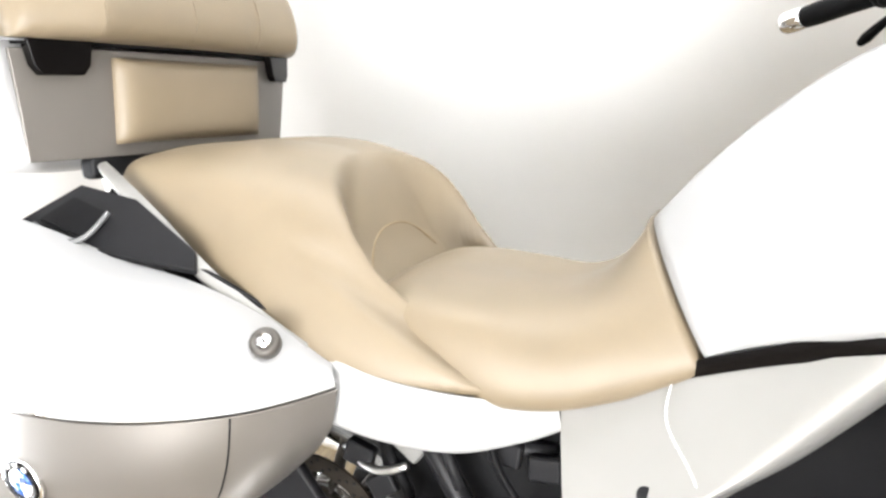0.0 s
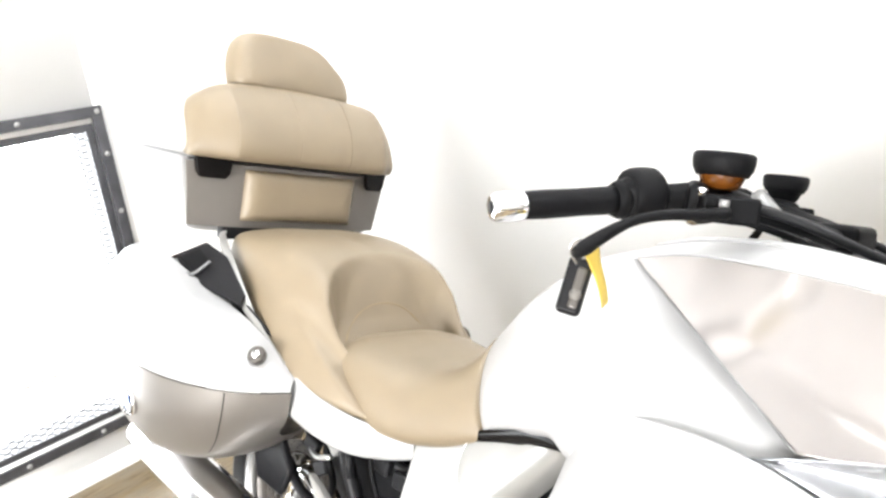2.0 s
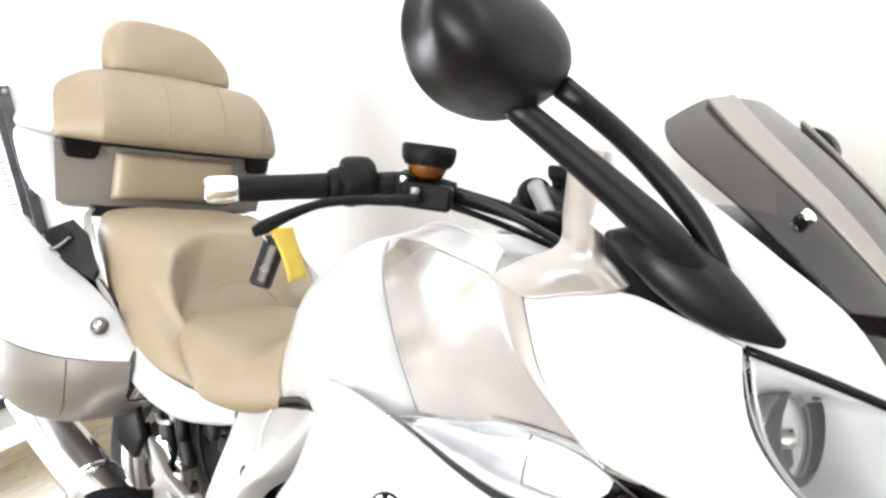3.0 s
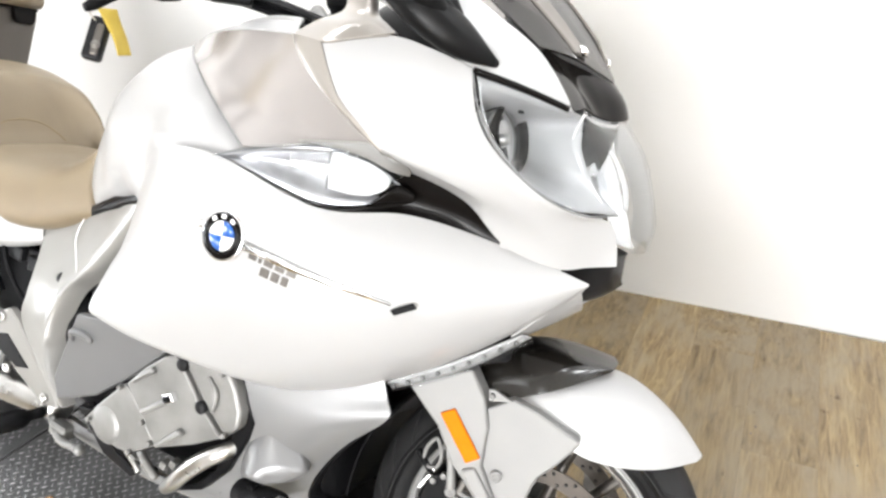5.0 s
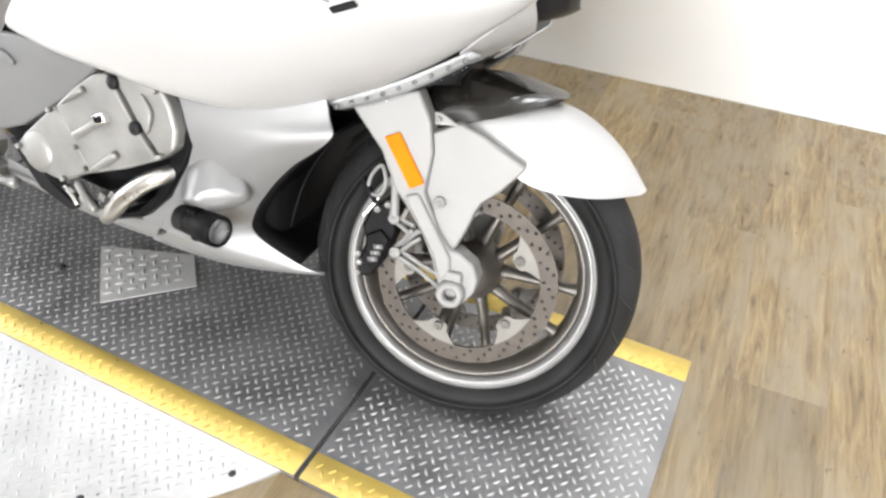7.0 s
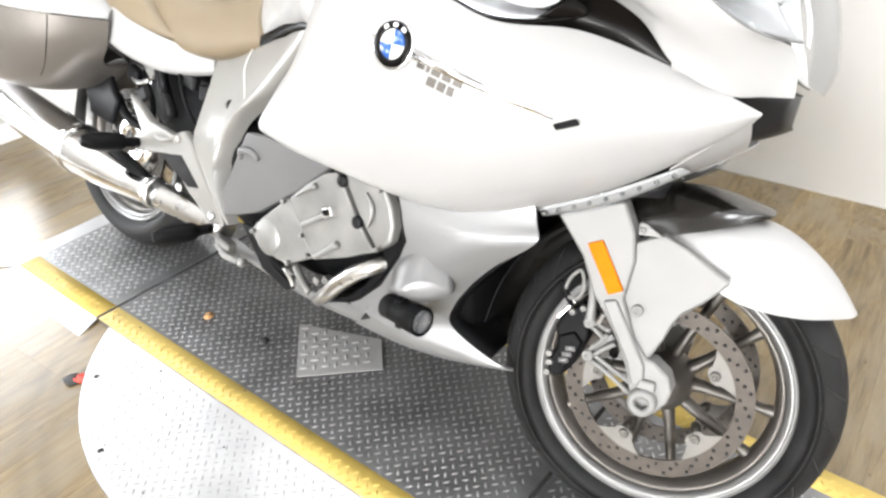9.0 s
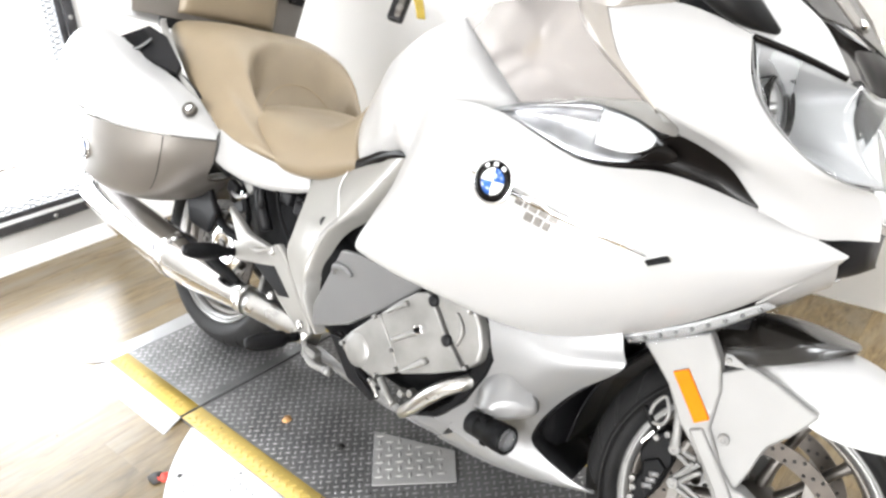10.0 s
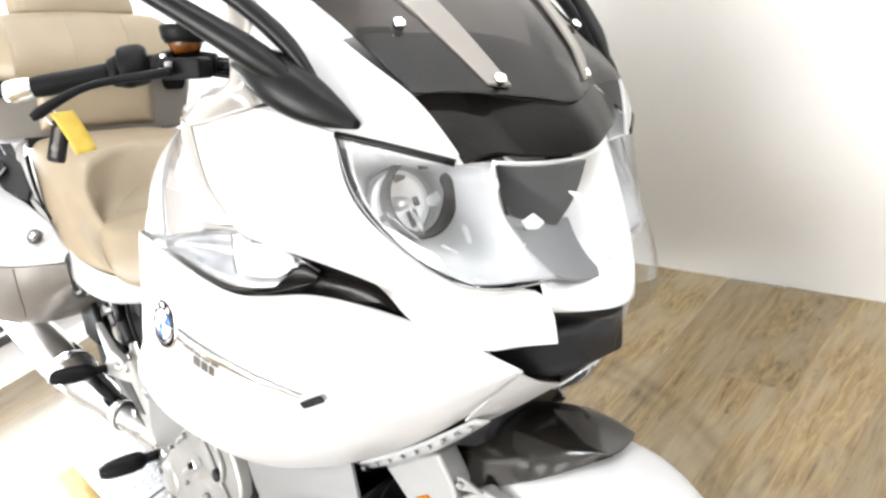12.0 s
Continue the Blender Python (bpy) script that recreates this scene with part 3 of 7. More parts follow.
bike = thing("motorcycle", BIKE, "pearl white touring motorcycle with beige leather seat, leaning on a lift", "motorcycle")


def both(fn):
    for s in (1, -1):
        fn(s)


def flip(pts, s):
    return [(x, y * s, z) for x, y, z in pts]


def bolt_on(parent, p, normal, r=0.007, material=None, name="bolt"):
    n = Vector(normal).normalized()
    m = Matrix.Translation(Vector(p)) @ Vector((0, 1, 0)).rotation_difference(n).to_matrix().to_4x4()
    return lathe(name, [(0, 0.004), (r * 0.45, 0.004), (r * 0.5, 0.0055), (r * 0.9, 0.005), (r, 0.003), (r, -0.004), (0, -0.004)], material or FORK, parent, m, 14)


def roundel(parent, p, normal, r, up=(0, 0, 1)):
    """A round badge with blue and white quarters in a dark ring."""
    n = Vector(normal).normalized()
    u = Vector(up)
    u = (u - n * u.dot(n)).normalized()
    w = n.cross(u)
    m = Matrix((( w.x, n.x, u.x, p[0]), (w.y, n.y, u.y, p[1]), (w.z, n.z, u.z, p[2]), (0, 0, 0, 1)))
    b = lathe("badge", [(0, 0.002), (r * 0.9, 0.002), (r * 0.97, 0.003), (r, 0.001), (r, -0.006), (0, -0.006)], CHROME, parent, m, 40, "round badge with blue and white quarters")
    lathe("ring", [(r * 0.6, 0.0), (r * 0.6, 0.0036), (r * 0.92, 0.0036), (r * 0.92, 0.0)], GLOSS_BLACK, b, m, 40, closed=True)
    for q in range(4):
        bm = bmesh.new()
        a = np.linspace(q * math.pi / 2, (q + 1) * math.pi / 2, 9)
        pts = [(0, 0.003, 0)] + [(r * 0.59 * math.cos(t), 0.003, r * 0.59 * math.sin(t)) for t in a]
        add_prism(bm, [m @ Vector(k) for k in pts], n, 0.001)
        part("quarter", bm, BADGE_BLUE if q % 2 else BADGE_WHITE, b)
    bm = bmesh.new()
    for k in range(3):
        a = math.radians(55 + 35 * k)
        add_box(bm, (r * 0.2, 0.0012, r * 0.16), m @ Matrix.Translation((r * 0.76 * math.cos(a), 0.004, r * 0.76 * math.sin(a))) @ pose(0, 0, 0, 0, 90 - math.degrees(a), 0))
    part("mark", bm, BADGE_WHITE, b)
    return b


BADGE_BLUE = node_mat("badge_blue", (0.014, 0.085, 0.33), 0.2, 0, 0.6)
BADGE_WHITE = node_mat("badge_white", (0.8, 0.8, 0.8), 0.25, 0, 0.6)


def glass(name, tint=(1, 1, 1), rough=0.0):
    """Thin clear plastic: mostly see-through, with a glossy skin."""
    m = bpy.data.materials.new(name)
    m.use_nodes = True
    nt = m.node_tree
    nt.nodes.remove(nt.nodes["Principled BSDF"])
    tr, gl, mx, fr = (nt.nodes.new(k) for k in ("ShaderNodeBsdfTransparent", "ShaderNodeBsdfGlossy", "ShaderNodeMixShader", "ShaderNodeLayerWeight"))
    tr.inputs[0].default_value = (*tint, 1)
    gl.inputs["Roughness"].default_value = rough
    fr.inputs["Blend"].default_value = 0.5
    sheen = nt.nodes.new("ShaderNodeMath")
    sheen.operation, sheen.inputs[1].default_value = "POWER", 4.0
    lift = nt.nodes.new("ShaderNodeMath")
    lift.operation, lift.inputs[1].default_value, lift.inputs[2].default_value = "MULTIPLY_ADD", 0.55, 0.022
    nt.links.new(fr.outputs["Facing"], sheen.inputs[0])
    nt.links.new(sheen.outputs[0], lift.inputs[0])
    nt.links.new(lift.outputs[0], mx.inputs[0])
    nt.links.new(tr.outputs[0], mx.inputs[1])
    nt.links.new(gl.outputs[0], mx.inputs[2])
    nt.links.new(mx.outputs[0], nt.nodes["Material Output"].inputs["Surface"])
    return m


CLEAR = glass("clear_plastic", (0.93, 0.94, 0.95), 0.02)
def airy(ob):
    """A thin pane lets the light through to what lies behind it."""
    ob.visible_shadow = False
    return ob


SMOKE = glass("grey_screen", (0.27, 0.255, 0.247), 0.02)
REFLECTOR = node_mat("lamp_reflector", (0.68, 0.675, 0.67), 0.25, 0.35, 0, 0.05, 120, 0.04, 20)
SIGNAL = node_mat("signal_chrome", (0.40, 0.40, 0.41), 0.28, 0.7, 0, 0.3, 40, 0.25, 25)
CHAMPAGNE = node_mat("champagne_paint", (0.215, 0.209, 0.199), 0.36, 0.25, 0.2, 0.02, 700, 0.03, 4)
PILLAR = node_mat("warm_champagne_paint", (0.24, 0.221, 0.203), 0.28, 0.35, 0.35, 0.02, 700, 0.03, 4)
KNEE = node_mat("glossy_pearl_champagne", (0.27, 0.252, 0.242), 0.2, 0.38, 0.5, 0.0, 700, 0.05, 7)
COVER_GREY = node_mat("grey_cover_paint", (0.125, 0.126, 0.128), 0.45, 0.25, 0.0, 0.03, 500, 0.04, 7)
GREY_BLACK = node_mat("grey_black_plastic", (0.010, 0.010, 0.011), 0.38, 0, 0.0, 0.1, 400, 0.15, 10, 0.12)

# ---- seat ----
seat = solid_loft("seat", [
    ring(-1.0, [(0, 0.955), (-0.12, 0.955), (-0.185, 0.94), (-0.195, 0.91), (-0.18, 0.88), (0, 0.87)]),
    ring(-0.975, [(0, 0.972), (-0.13, 0.97), (-0.203, 0.953), (-0.217, 0.91), (-0.20, 0.87), (0, 0.86)]),
    ring(-0.90, [(0, 0.978), (-0.14, 0.974), (-0.21, 0.95), (-0.232, 0.89), (-0.215, 0.83), (0, 0.82)]),
    ring(-0.80, [(0, 0.974), (-0.14, 0.971), (-0.21, 0.94), (-0.242, 0.86), (-0.235, 0.77), (0, 0.76)]),
    ring(-0.72, [(0, 0.960), (-0.13, 0.956), (-0.20, 0.925), (-0.245, 0.83), (-0.245, 0.73), (0, 0.72)]),
    ring(-0.665, [(0, 0.935), (-0.13, 0.932), (-0.19, 0.912), (-0.243, 0.80), (-0.248, 0.705), (0, 0.69)]),
    ring(-0.615, [(0, 0.895), (-0.13, 0.892), (-0.18, 0.878), (-0.236, 0.785), (-0.245, 0.685), (0, 0.67)]),
    ring(-0.555, [(0, 0.83), (-0.13, 0.825), (-0.18, 0.812), (-0.23, 0.75), (-0.24, 0.67), (0, 0.65)]),
    ring(-0.48, [(0, 0.75), (-0.13, 0.747), (-0.183, 0.735), (-0.217, 0.71), (-0.222, 0.668), (0, 0.65)]),
    ring(-0.40, [(0, 0.67), (-0.12, 0.67), (-0.168, 0.682), (-0.184, 0.678), (-0.186, 0.660), (0, 0.65)]),
], LEATHER, bike, 110, 120, "beige leather two-level seat with a rounded lumbar step")


def hollow(x, y):
    """How deep the lumbar hollow is below the seat's crest at (x, y)."""
    wide = np.interp(x, (-0.70, -0.688, -0.672, -0.655, -0.635, -0.61, -0.58, -0.55, -0.50), (0.0, 0.06, 0.105, 0.138, 0.163, 0.180, 0.188, 0.186, 0.172))
    deep = np.interp(x, (-0.70, -0.685, -0.67, -0.655, -0.64, -0.62, -0.60, -0.57, -0.52, -0.45), (0.0, 0.014, 0.038, 0.074, 0.106, 0.124, 0.127, 0.11, 0.06, 0.0))
    u = min(1.0, max(0.0, (wide + 0.016 - abs(y)) / 0.045))
    return deep * u * u * (3 - 2 * u)


for v in seat.data.vertices:
    x, y, z = v.co
    crest = np.interp(x, (-0.80, -0.72, -0.665, -0.615, -0.555, -0.48, -0.40), (0.974, 0.960, 0.935, 0.895, 0.83, 0.75, 0.67))
    if -0.77 < x < -0.44:
        v.co.z -= hollow(x, y) * min(1.0, max(0.0, (z - crest + 0.10) / 0.06))
solid_loft("rider_cushion", [
    ring(-0.635, [(0, 0.765), (-0.07, 0.76), (-0.115, 0.75), (-0.12, 0.735), (0, 0.72)]),
    ring(-0.59, [(0, 0.79), (-0.11, 0.785), (-0.165, 0.768), (-0.175, 0.735), (-0.15, 0.70), (0, 0.70)]),
    ring(-0.54, [(0, 0.79), (-0.125, 0.786), (-0.182, 0.768), (-0.198, 0.73), (-0.18, 0.68), (0, 0.67)]),
    ring(-0.45, [(0, 0.78), (-0.125, 0.777), (-0.182, 0.755), (-0.205, 0.70), (-0.195, 0.65), (0, 0.64)]),
    ring(-0.36, [(0, 0.775), (-0.12, 0.768), (-0.17, 0.738), (-0.193, 0.69), (-0.185, 0.645), (0, 0.63)]),
    slant(-0.31, 0.3, [(0, 0.795), (-0.10, 0.788), (-0.152, 0.758), (-0.178, 0.71), (-0.17, 0.665), (0, 0.65)]),
    slant(-0.272, 0.42, [(0, 0.834), (-0.075, 0.828), (-0.128, 0.795), (-0.166, 0.735), (-0.165, 0.69), (0, 0.68)]),
    slant(-0.256, 0.5, [(0, 0.862), (-0.066, 0.857), (-0.12, 0.815), (-0.158, 0.745), (-0.155, 0.70), (0, 0.69)]),
], LEATHER, seat, 44, 56)
# the bolsters run under the rider's cushion and leave a crease beside it
for v in seat.data.vertices:
    x, y, z = v.co
    d = min(1.0, max(0.0, (x + 0.573 - 1.49 * (0.77 - z) + 0.016) / 0.05)) if z < 0.86 else 0.0
    f = d * d * (3 - 2 * d) * min(1.0, (0.86 - z) / 0.12) if d else 0.0
    v.co = (x, y * (1 - 0.13 * f), z - 0.02 * f)


def over(ob, pts):
    """Lays (x, y) points on the upper face of a body."""
    tree = BVHTree.FromPolygons([q.co for q in ob.data.vertices], [list(f.vertices) for f in ob.data.polygons])
    return [tree.ray_cast(Vector((x, y, 1.6)), Vector((0, 0, -1)))[0] for x, y in pts]


tube("piping", over(seat, [(-0.575, -0.146), (-0.605, -0.135), (-0.630, -0.110), (-0.646, -0.07), (-0.651, -0.03), (-0.651, 0.03), (-0.646, 0.07), (-0.630, 0.108)]), 0.0016, LEATHER_DARK, seat)

# ---- tank and knee panels ----
tank = solid_loft("fuel_tank", [
    slant(-0.249, 0.5, [(0, 0.864), (-0.066, 0.860), (-0.12, 0.818), (-0.157, 0.75), (-0.152, 0.71), (0, 0.70)]),
    slant(-0.208, 0.4, [(0, 0.910), (-0.085, 0.900), (-0.145, 0.855), (-0.18, 0.785), (-0.168, 0.735), (0, 0.725)]),
    slant(-0.153, 0.3, [(0, 0.960), (-0.11, 0.950), (-0.178, 0.895), (-0.205, 0.81), (-0.190, 0.755), (0, 0.745)]),
    slant(-0.09, 0.2, [(0, 1.010), (-0.13, 0.998), (-0.208, 0.945), (-0.238, 0.84), (-0.212, 0.770), (0, 0.755)]),
    slant(-0.02, 0.1, [(0, 1.054), (-0.15, 1.040), (-0.222, 0.985), (-0.262, 0.865), (-0.228, 0.782), (0, 0.76)]),
    ring(0.05, [(0, 1.078), (-0.16, 1.062), (-0.228, 1.012), (-0.28, 0.89), (-0.25, 0.775), (0, 0.72)]),
    ring(0.11, [(0, 1.085), (-0.165, 1.066), (-0.235, 1.025), (-0.298, 0.91), (-0.27, 0.78), (0, 0.72)]),
    ring(0.22, [(0, 1.10), (-0.16, 1.085), (-0.25, 1.02), (-0.345, 0.92), (-0.335, 0.79), (0, 0.72)]),
    ring(0.36, [(0, 1.09), (-0.15, 1.07), (-0.25, 1.0), (-0.365, 0.91), (-0.37, 0.79), (0, 0.72)]),
    ring(0.50, [(0, 1.05), (-0.13, 1.03), (-0.22, 0.96), (-0.31, 0.88), (-0.31, 0.77), (0, 0.72)]),
], PAINT, bike, 40, 56, "pearl white fuel tank cover")
lathe("tank_cap", [(0, 0.008), (0.03, 0.008), (0.036, 0.004), (0.036, -0.01), (0, -0.01)], CHAMPAGNE, tank, Matrix.Translation((0.12, 0, 1.078)) @ pose(0, 0, 0, 108, 0, 0) @ pose(0, 0, 0, 0, 0, 0), 28)


def knee_panel(s):
    sheet("knee_panel", [
        [(0.075, -0.168, 1.066), (0.175, -0.262, 1.038), (0.29, -0.336, 0.986), (0.400, -0.386, 0.926)],
        [(0.19, -0.240, 1.088), (0.265, -0.296, 1.045), (0.35, -0.340, 0.995), (0.46, -0.378, 0.934)],
        [(0.32, -0.308, 1.094), (0.375, -0.335, 1.05), (0.44, -0.355, 1.005), (0.525, -0.364, 0.950)],
        [(0.455, -0.356, 1.090), (0.49, -0.362, 1.05), (0.54, -0.366, 1.005), (0.605, -0.370, 0.957)],
    ], KNEE, bike, 0.004, 16, 18, "glossy champagne knee panel", s)
    # white shoulder between the panel and the tank's raised edge
    sheet("tank_shoulder", [
        [(0.070, -0.098, 1.084), (0.19, -0.172, 1.108), (0.32, -0.252, 1.117), (0.445, -0.335, 1.112)],
        [(0.073, -0.135, 1.078), (0.19, -0.208, 1.101), (0.32, -0.284, 1.108), (0.45, -0.348, 1.102)],
        [(0.075, -0.166, 1.068), (0.19, -0.238, 1.090), (0.32, -0.306, 1.096), (0.455, -0.355, 1.091)],
    ], PAINT, bike, 0.004, 8, 18, "pearl white tank shoulder", s)
    tube("panel_bead", flip([(0.070, -0.098, 1.084), (0.19, -0.172, 1.108), (0.32, -0.252, 1.117), (0.445, -0.335, 1.112)], s), [0.004, 0.006, 0.006, 0.004], PAINT, bike, n=10)
    tube("panel_joint", flip([(0.075, -0.170, 1.066), (0.175, -0.264, 1.038), (0.29, -0.338, 0.986), (0.400, -0.388, 0.926)], s), 0.0012, COVER_GREY, bike, n=6)


both(knee_panel)

# ---- fairing ----


def side_fairing(s):
    p = sheet("side_panel", [
        [(0.042, -0.222, 0.775), (0.14, -0.315, 0.87), (0.25, -0.372, 0.905), (0.364, -0.391, 0.906), (0.519, -0.351, 0.855), (0.632, -0.291, 0.862), (0.743, -0.228, 0.838), (0.878, -0.178, 0.798)],
        [(0.046, -0.27, 0.705), (0.14, -0.335, 0.775), (0.25, -0.38, 0.80), (0.385, -0.398, 0.79), (0.52, -0.38, 0.765), (0.66, -0.325, 0.742), (0.78, -0.245, 0.757), (0.878, -0.178, 0.795)],
        [(0.042, -0.31, 0.646), (0.13, -0.35, 0.66), (0.25, -0.382, 0.67), (0.38, -0.388, 0.655), (0.50, -0.36, 0.64), (0.63, -0.30, 0.648), (0.76, -0.22, 0.70), (0.874, -0.175, 0.79)],
        [(0.028, -0.33, 0.577), (0.14, -0.347, 0.568), (0.262, -0.35, 0.563), (0.375, -0.325, 0.548), (0.47, -0.287, 0.545), (0.59, -0.232, 0.578), (0.72, -0.182, 0.652), (0.868, -0.167, 0.782)],
        [(0.032, -0.315, 0.562), (0.14, -0.32, 0.552), (0.262, -0.318, 0.546), (0.375, -0.285, 0.535), (0.47, -0.245, 0.535), (0.59, -0.195, 0.575), (0.72, -0.155, 0.655), (0.866, -0.155, 0.782)],
    ], PAINT, bike, 0.005, 40, 60, "pearl white side fairing", s)
    # chrome trim with the model lettering, badge and black marker
    tube("trim_strip", skin(p, [(0.332, 0.806), (0.345, 0.803), (0.36, 0.800)]), [0.003, 0.006, 0.005], CHROME, p, n=8)
    up_, lo_ = skin(p, [(0.43, 0.793), (0.50, 0.777), (0.57, 0.760), (0.645, 0.741)], 0.0042), skin(p, [(0.43, 0.781), (0.50, 0.766), (0.57, 0.752), (0.645, 0.738)], 0.0042)
    mesh_object("trim_strip", up_ + lo_, [(k, k + 1, k + 5, k + 4) for k in range(3)], CHROME, p, "chrome trim strip").modifiers.new("solid", "SOLIDIFY").thickness = 0.003
    # two rows of slanted dark bars stand in for the lettering
    for x0, z0, widths, high in ((0.436, 0.770, (0.013, 0.005, 0.014, 0.014, 0.014), 0.014), (0.456, 0.748, (0.014, 0.012, 0.010), 0.013)):
        x, z = x0, z0
        for w_ in widths:
            c_ = skin(p, [(x, z), (x + w_, z - 0.22 * w_), (x + w_ + 0.24 * high, z + high - 0.22 * w_), (x + 0.24 * high, z + high)], 0.0018)
            prism("mark", c_, (0, s, 0), 0.002, RIM, p, "", 0.0006)
            x, z = x + w_ + 0.004, z - 0.22 * (w_ + 0.004)
    roundel(p, (0.392, -0.4015 * s, 0.794), (0.06, -1 * s, 0.1), 0.0375)
    prism("marker", flip([(0.645, -0.337, 0.732), (0.652, -0.335, 0.725), (0.68, -0.320, 0.739), (0.674, -0.323, 0.747)], s), (0.5, -0.86 * s, 0), 0.004, BLACK, p, "black slot marker")
    # clear turn-signal lens with its reflector
    lens = sheet("turn_signal", [
        [(0.350, -0.391, 0.905), (0.45, -0.385, 0.934), (0.545, -0.35, 0.944), (0.632, -0.288, 0.892)],
        [(0.350, -0.393, 0.904), (0.45, -0.388, 0.915), (0.535, -0.358, 0.91), (0.634, -0.288, 0.889)],
        [(0.350, -0.391, 0.903), (0.44, -0.378, 0.881), (0.519, -0.349, 0.857), (0.632, -0.288, 0.882)],
    ], CLEAR, bike, 0.003, 10, 20, "clear turn-signal lens over a chrome reflector", s)
    sheet("reflector", [
        [(0.356, -0.386, 0.904), (0.45, -0.372, 0.930), (0.54, -0.335, 0.938), (0.625, -0.282, 0.89)],
        [(0.38, -0.375, 0.907), (0.45, -0.345, 0.912), (0.53, -0.31, 0.905), (0.62, -0.27, 0.888)],
        [(0.37, -0.384, 0.906), (0.44, -0.368, 0.882), (0.519, -0.338, 0.860), (0.62, -0.282, 0.88)],
    ], SIGNAL, lens, 0.002, 8, 16, "chrome signal reflector", s, 0)
    sheet("bulb_cover", [
        [(0.530, -0.349, 0.938), (0.575, -0.326, 0.930), (0.605, -0.305, 0.912)],
        [(0.528, -0.350, 0.915), (0.572, -0.328, 0.905), (0.602, -0.310, 0.896)],
        [(0.526, -0.346, 0.885), (0.556, -0.330, 0.880), (0.580, -0.318, 0.882)],
    ], BADGE_WHITE, lens, 0.002, 6, 10, "white bulb cover", s, 0)
    tube("divider", flip([(0.530, -0.3505, 0.940), (0.528, -0.3515, 0.915), (0.525, -0.348, 0.884)], s), 0.0012, COVER_GREY, lens, n=6)
    tube("lens_rim", flip([(0.351, -0.392, 0.905), (0.45, -0.387, 0.935), (0.545, -0.352, 0.945), (0.60, -0.316, 0.920), (0.634, -0.290, 0.888)], s), 0.0018, CLEAR, lens, n=6)
    sheet("signal_bezel", [[(0.43, -0.381, 0.877), (0.519, -0.3505, 0.853), (0.632, -0.288, 0.879)], [(0.43, -0.379, 0.881), (0.519, -0.348, 0.858), (0.632, -0.286, 0.886)]], GLOSS_BLACK, lens, 0.002, 4, 14, "", s, 0)
    sheet("lamp_end", [
        [(0.618, -0.305, 0.904), (0.628, -0.298, 0.900), (0.638, -0.291, 0.892)],
        [(0.606, -0.316, 0.890), (0.622, -0.304, 0.891), (0.640, -0.291, 0.888)],
        [(0.580, -0.325, 0.868), (0.608, -0.307, 0.875), (0.638, -0.291, 0.882)],
    ], GLOSS_BLACK, lens, 0.002, 8, 10, "black front end of the signal", s, 0)
    sheet("signal_surround", [
        [(0.49, -0.375, 0.946), (0.56, -0.370, 0.954), (0.61, -0.376, 0.957), (0.630, -0.376, 0.948)],
        [(0.515, -0.364, 0.945), (0.57, -0.350, 0.946), (0.612, -0.338, 0.938), (0.642, -0.326, 0.930)],
        [(0.535, -0.355, 0.944), (0.58, -0.332, 0.934), (0.610, -0.316, 0.921), (0.634, -0.306, 0.918)],
    ], CHAMPAGNE, bike, 0.003, 8, 16, "", s)
    sheet("air_vent", [
        [(0.622, -0.294, 0.918), (0.665, -0.280, 0.915), (0.71, -0.252, 0.896), (0.752, -0.223, 0.846)],
        [(0.57, -0.30, 0.885), (0.65, -0.262, 0.875), (0.70, -0.238, 0.862), (0.752, -0.221, 0.837)],
        [(0.52, -0.335, 0.85), (0.63, -0.28, 0.855), (0.70, -0.238, 0.845), (0.752, -0.221, 0.836)],
    ], GLOSS_BLACK, bike, 0.004, 10, 16, "gloss black air vent", s)
    # upper fairing: brow above the lamp and cheek beside it
    sheet("brow_panel", [
        [(0.49, -0.262, 1.262), (0.60, -0.252, 1.213), (0.70, -0.24, 1.155), (0.77, -0.224, 1.108), (0.822, -0.200, 1.036)],
        [(0.50, -0.29, 1.225), (0.60, -0.29, 1.175), (0.69, -0.278, 1.118), (0.765, -0.248, 1.078), (0.818, -0.208, 1.037)],
        [(0.53, -0.32, 1.165), (0.61, -0.322, 1.128), (0.70, -0.297, 1.077), (0.76, -0.257, 1.058), (0.814, -0.213, 1.036)],
    ], PAINT, bike, 0.005, 16, 30, "pearl white windscreen surround", s)
    sheet("cheek_panel", [
        [(0.519, -0.383, 1.081), (0.597, -0.337, 1.103), (0.655, -0.322, 1.092), (0.702, -0.295, 1.075)],
        [(0.558, -0.388, 1.014), (0.625, -0.357, 1.035), (0.68, -0.332, 1.02), (0.725, -0.29, 0.998)],
        [(0.588, -0.386, 0.987), (0.65, -0.358, 0.98), (0.725, -0.312, 0.96), (0.79, -0.258, 0.932)],
        [(0.625, -0.378, 0.955), (0.70, -0.325, 0.928), (0.785, -0.262, 0.905), (0.852, -0.222, 0.898)],
        [(0.622, -0.34, 0.938), (0.70, -0.288, 0.910), (0.768, -0.242, 0.868), (0.83, -0.207, 0.850), (0.866, -0.182, 0.868), (0.890, -0.148, 0.884)],
        [(0.62, -0.305, 0.926), (0.70, -0.256, 0.892), (0.762, -0.232, 0.836), (0.835, -0.192, 0.812), (0.868, -0.164, 0.818), (0.904, -0.137, 0.824)],
    ], PAINT, bike, 0.005, 30, 30, "pearl white headlamp cheek", s)
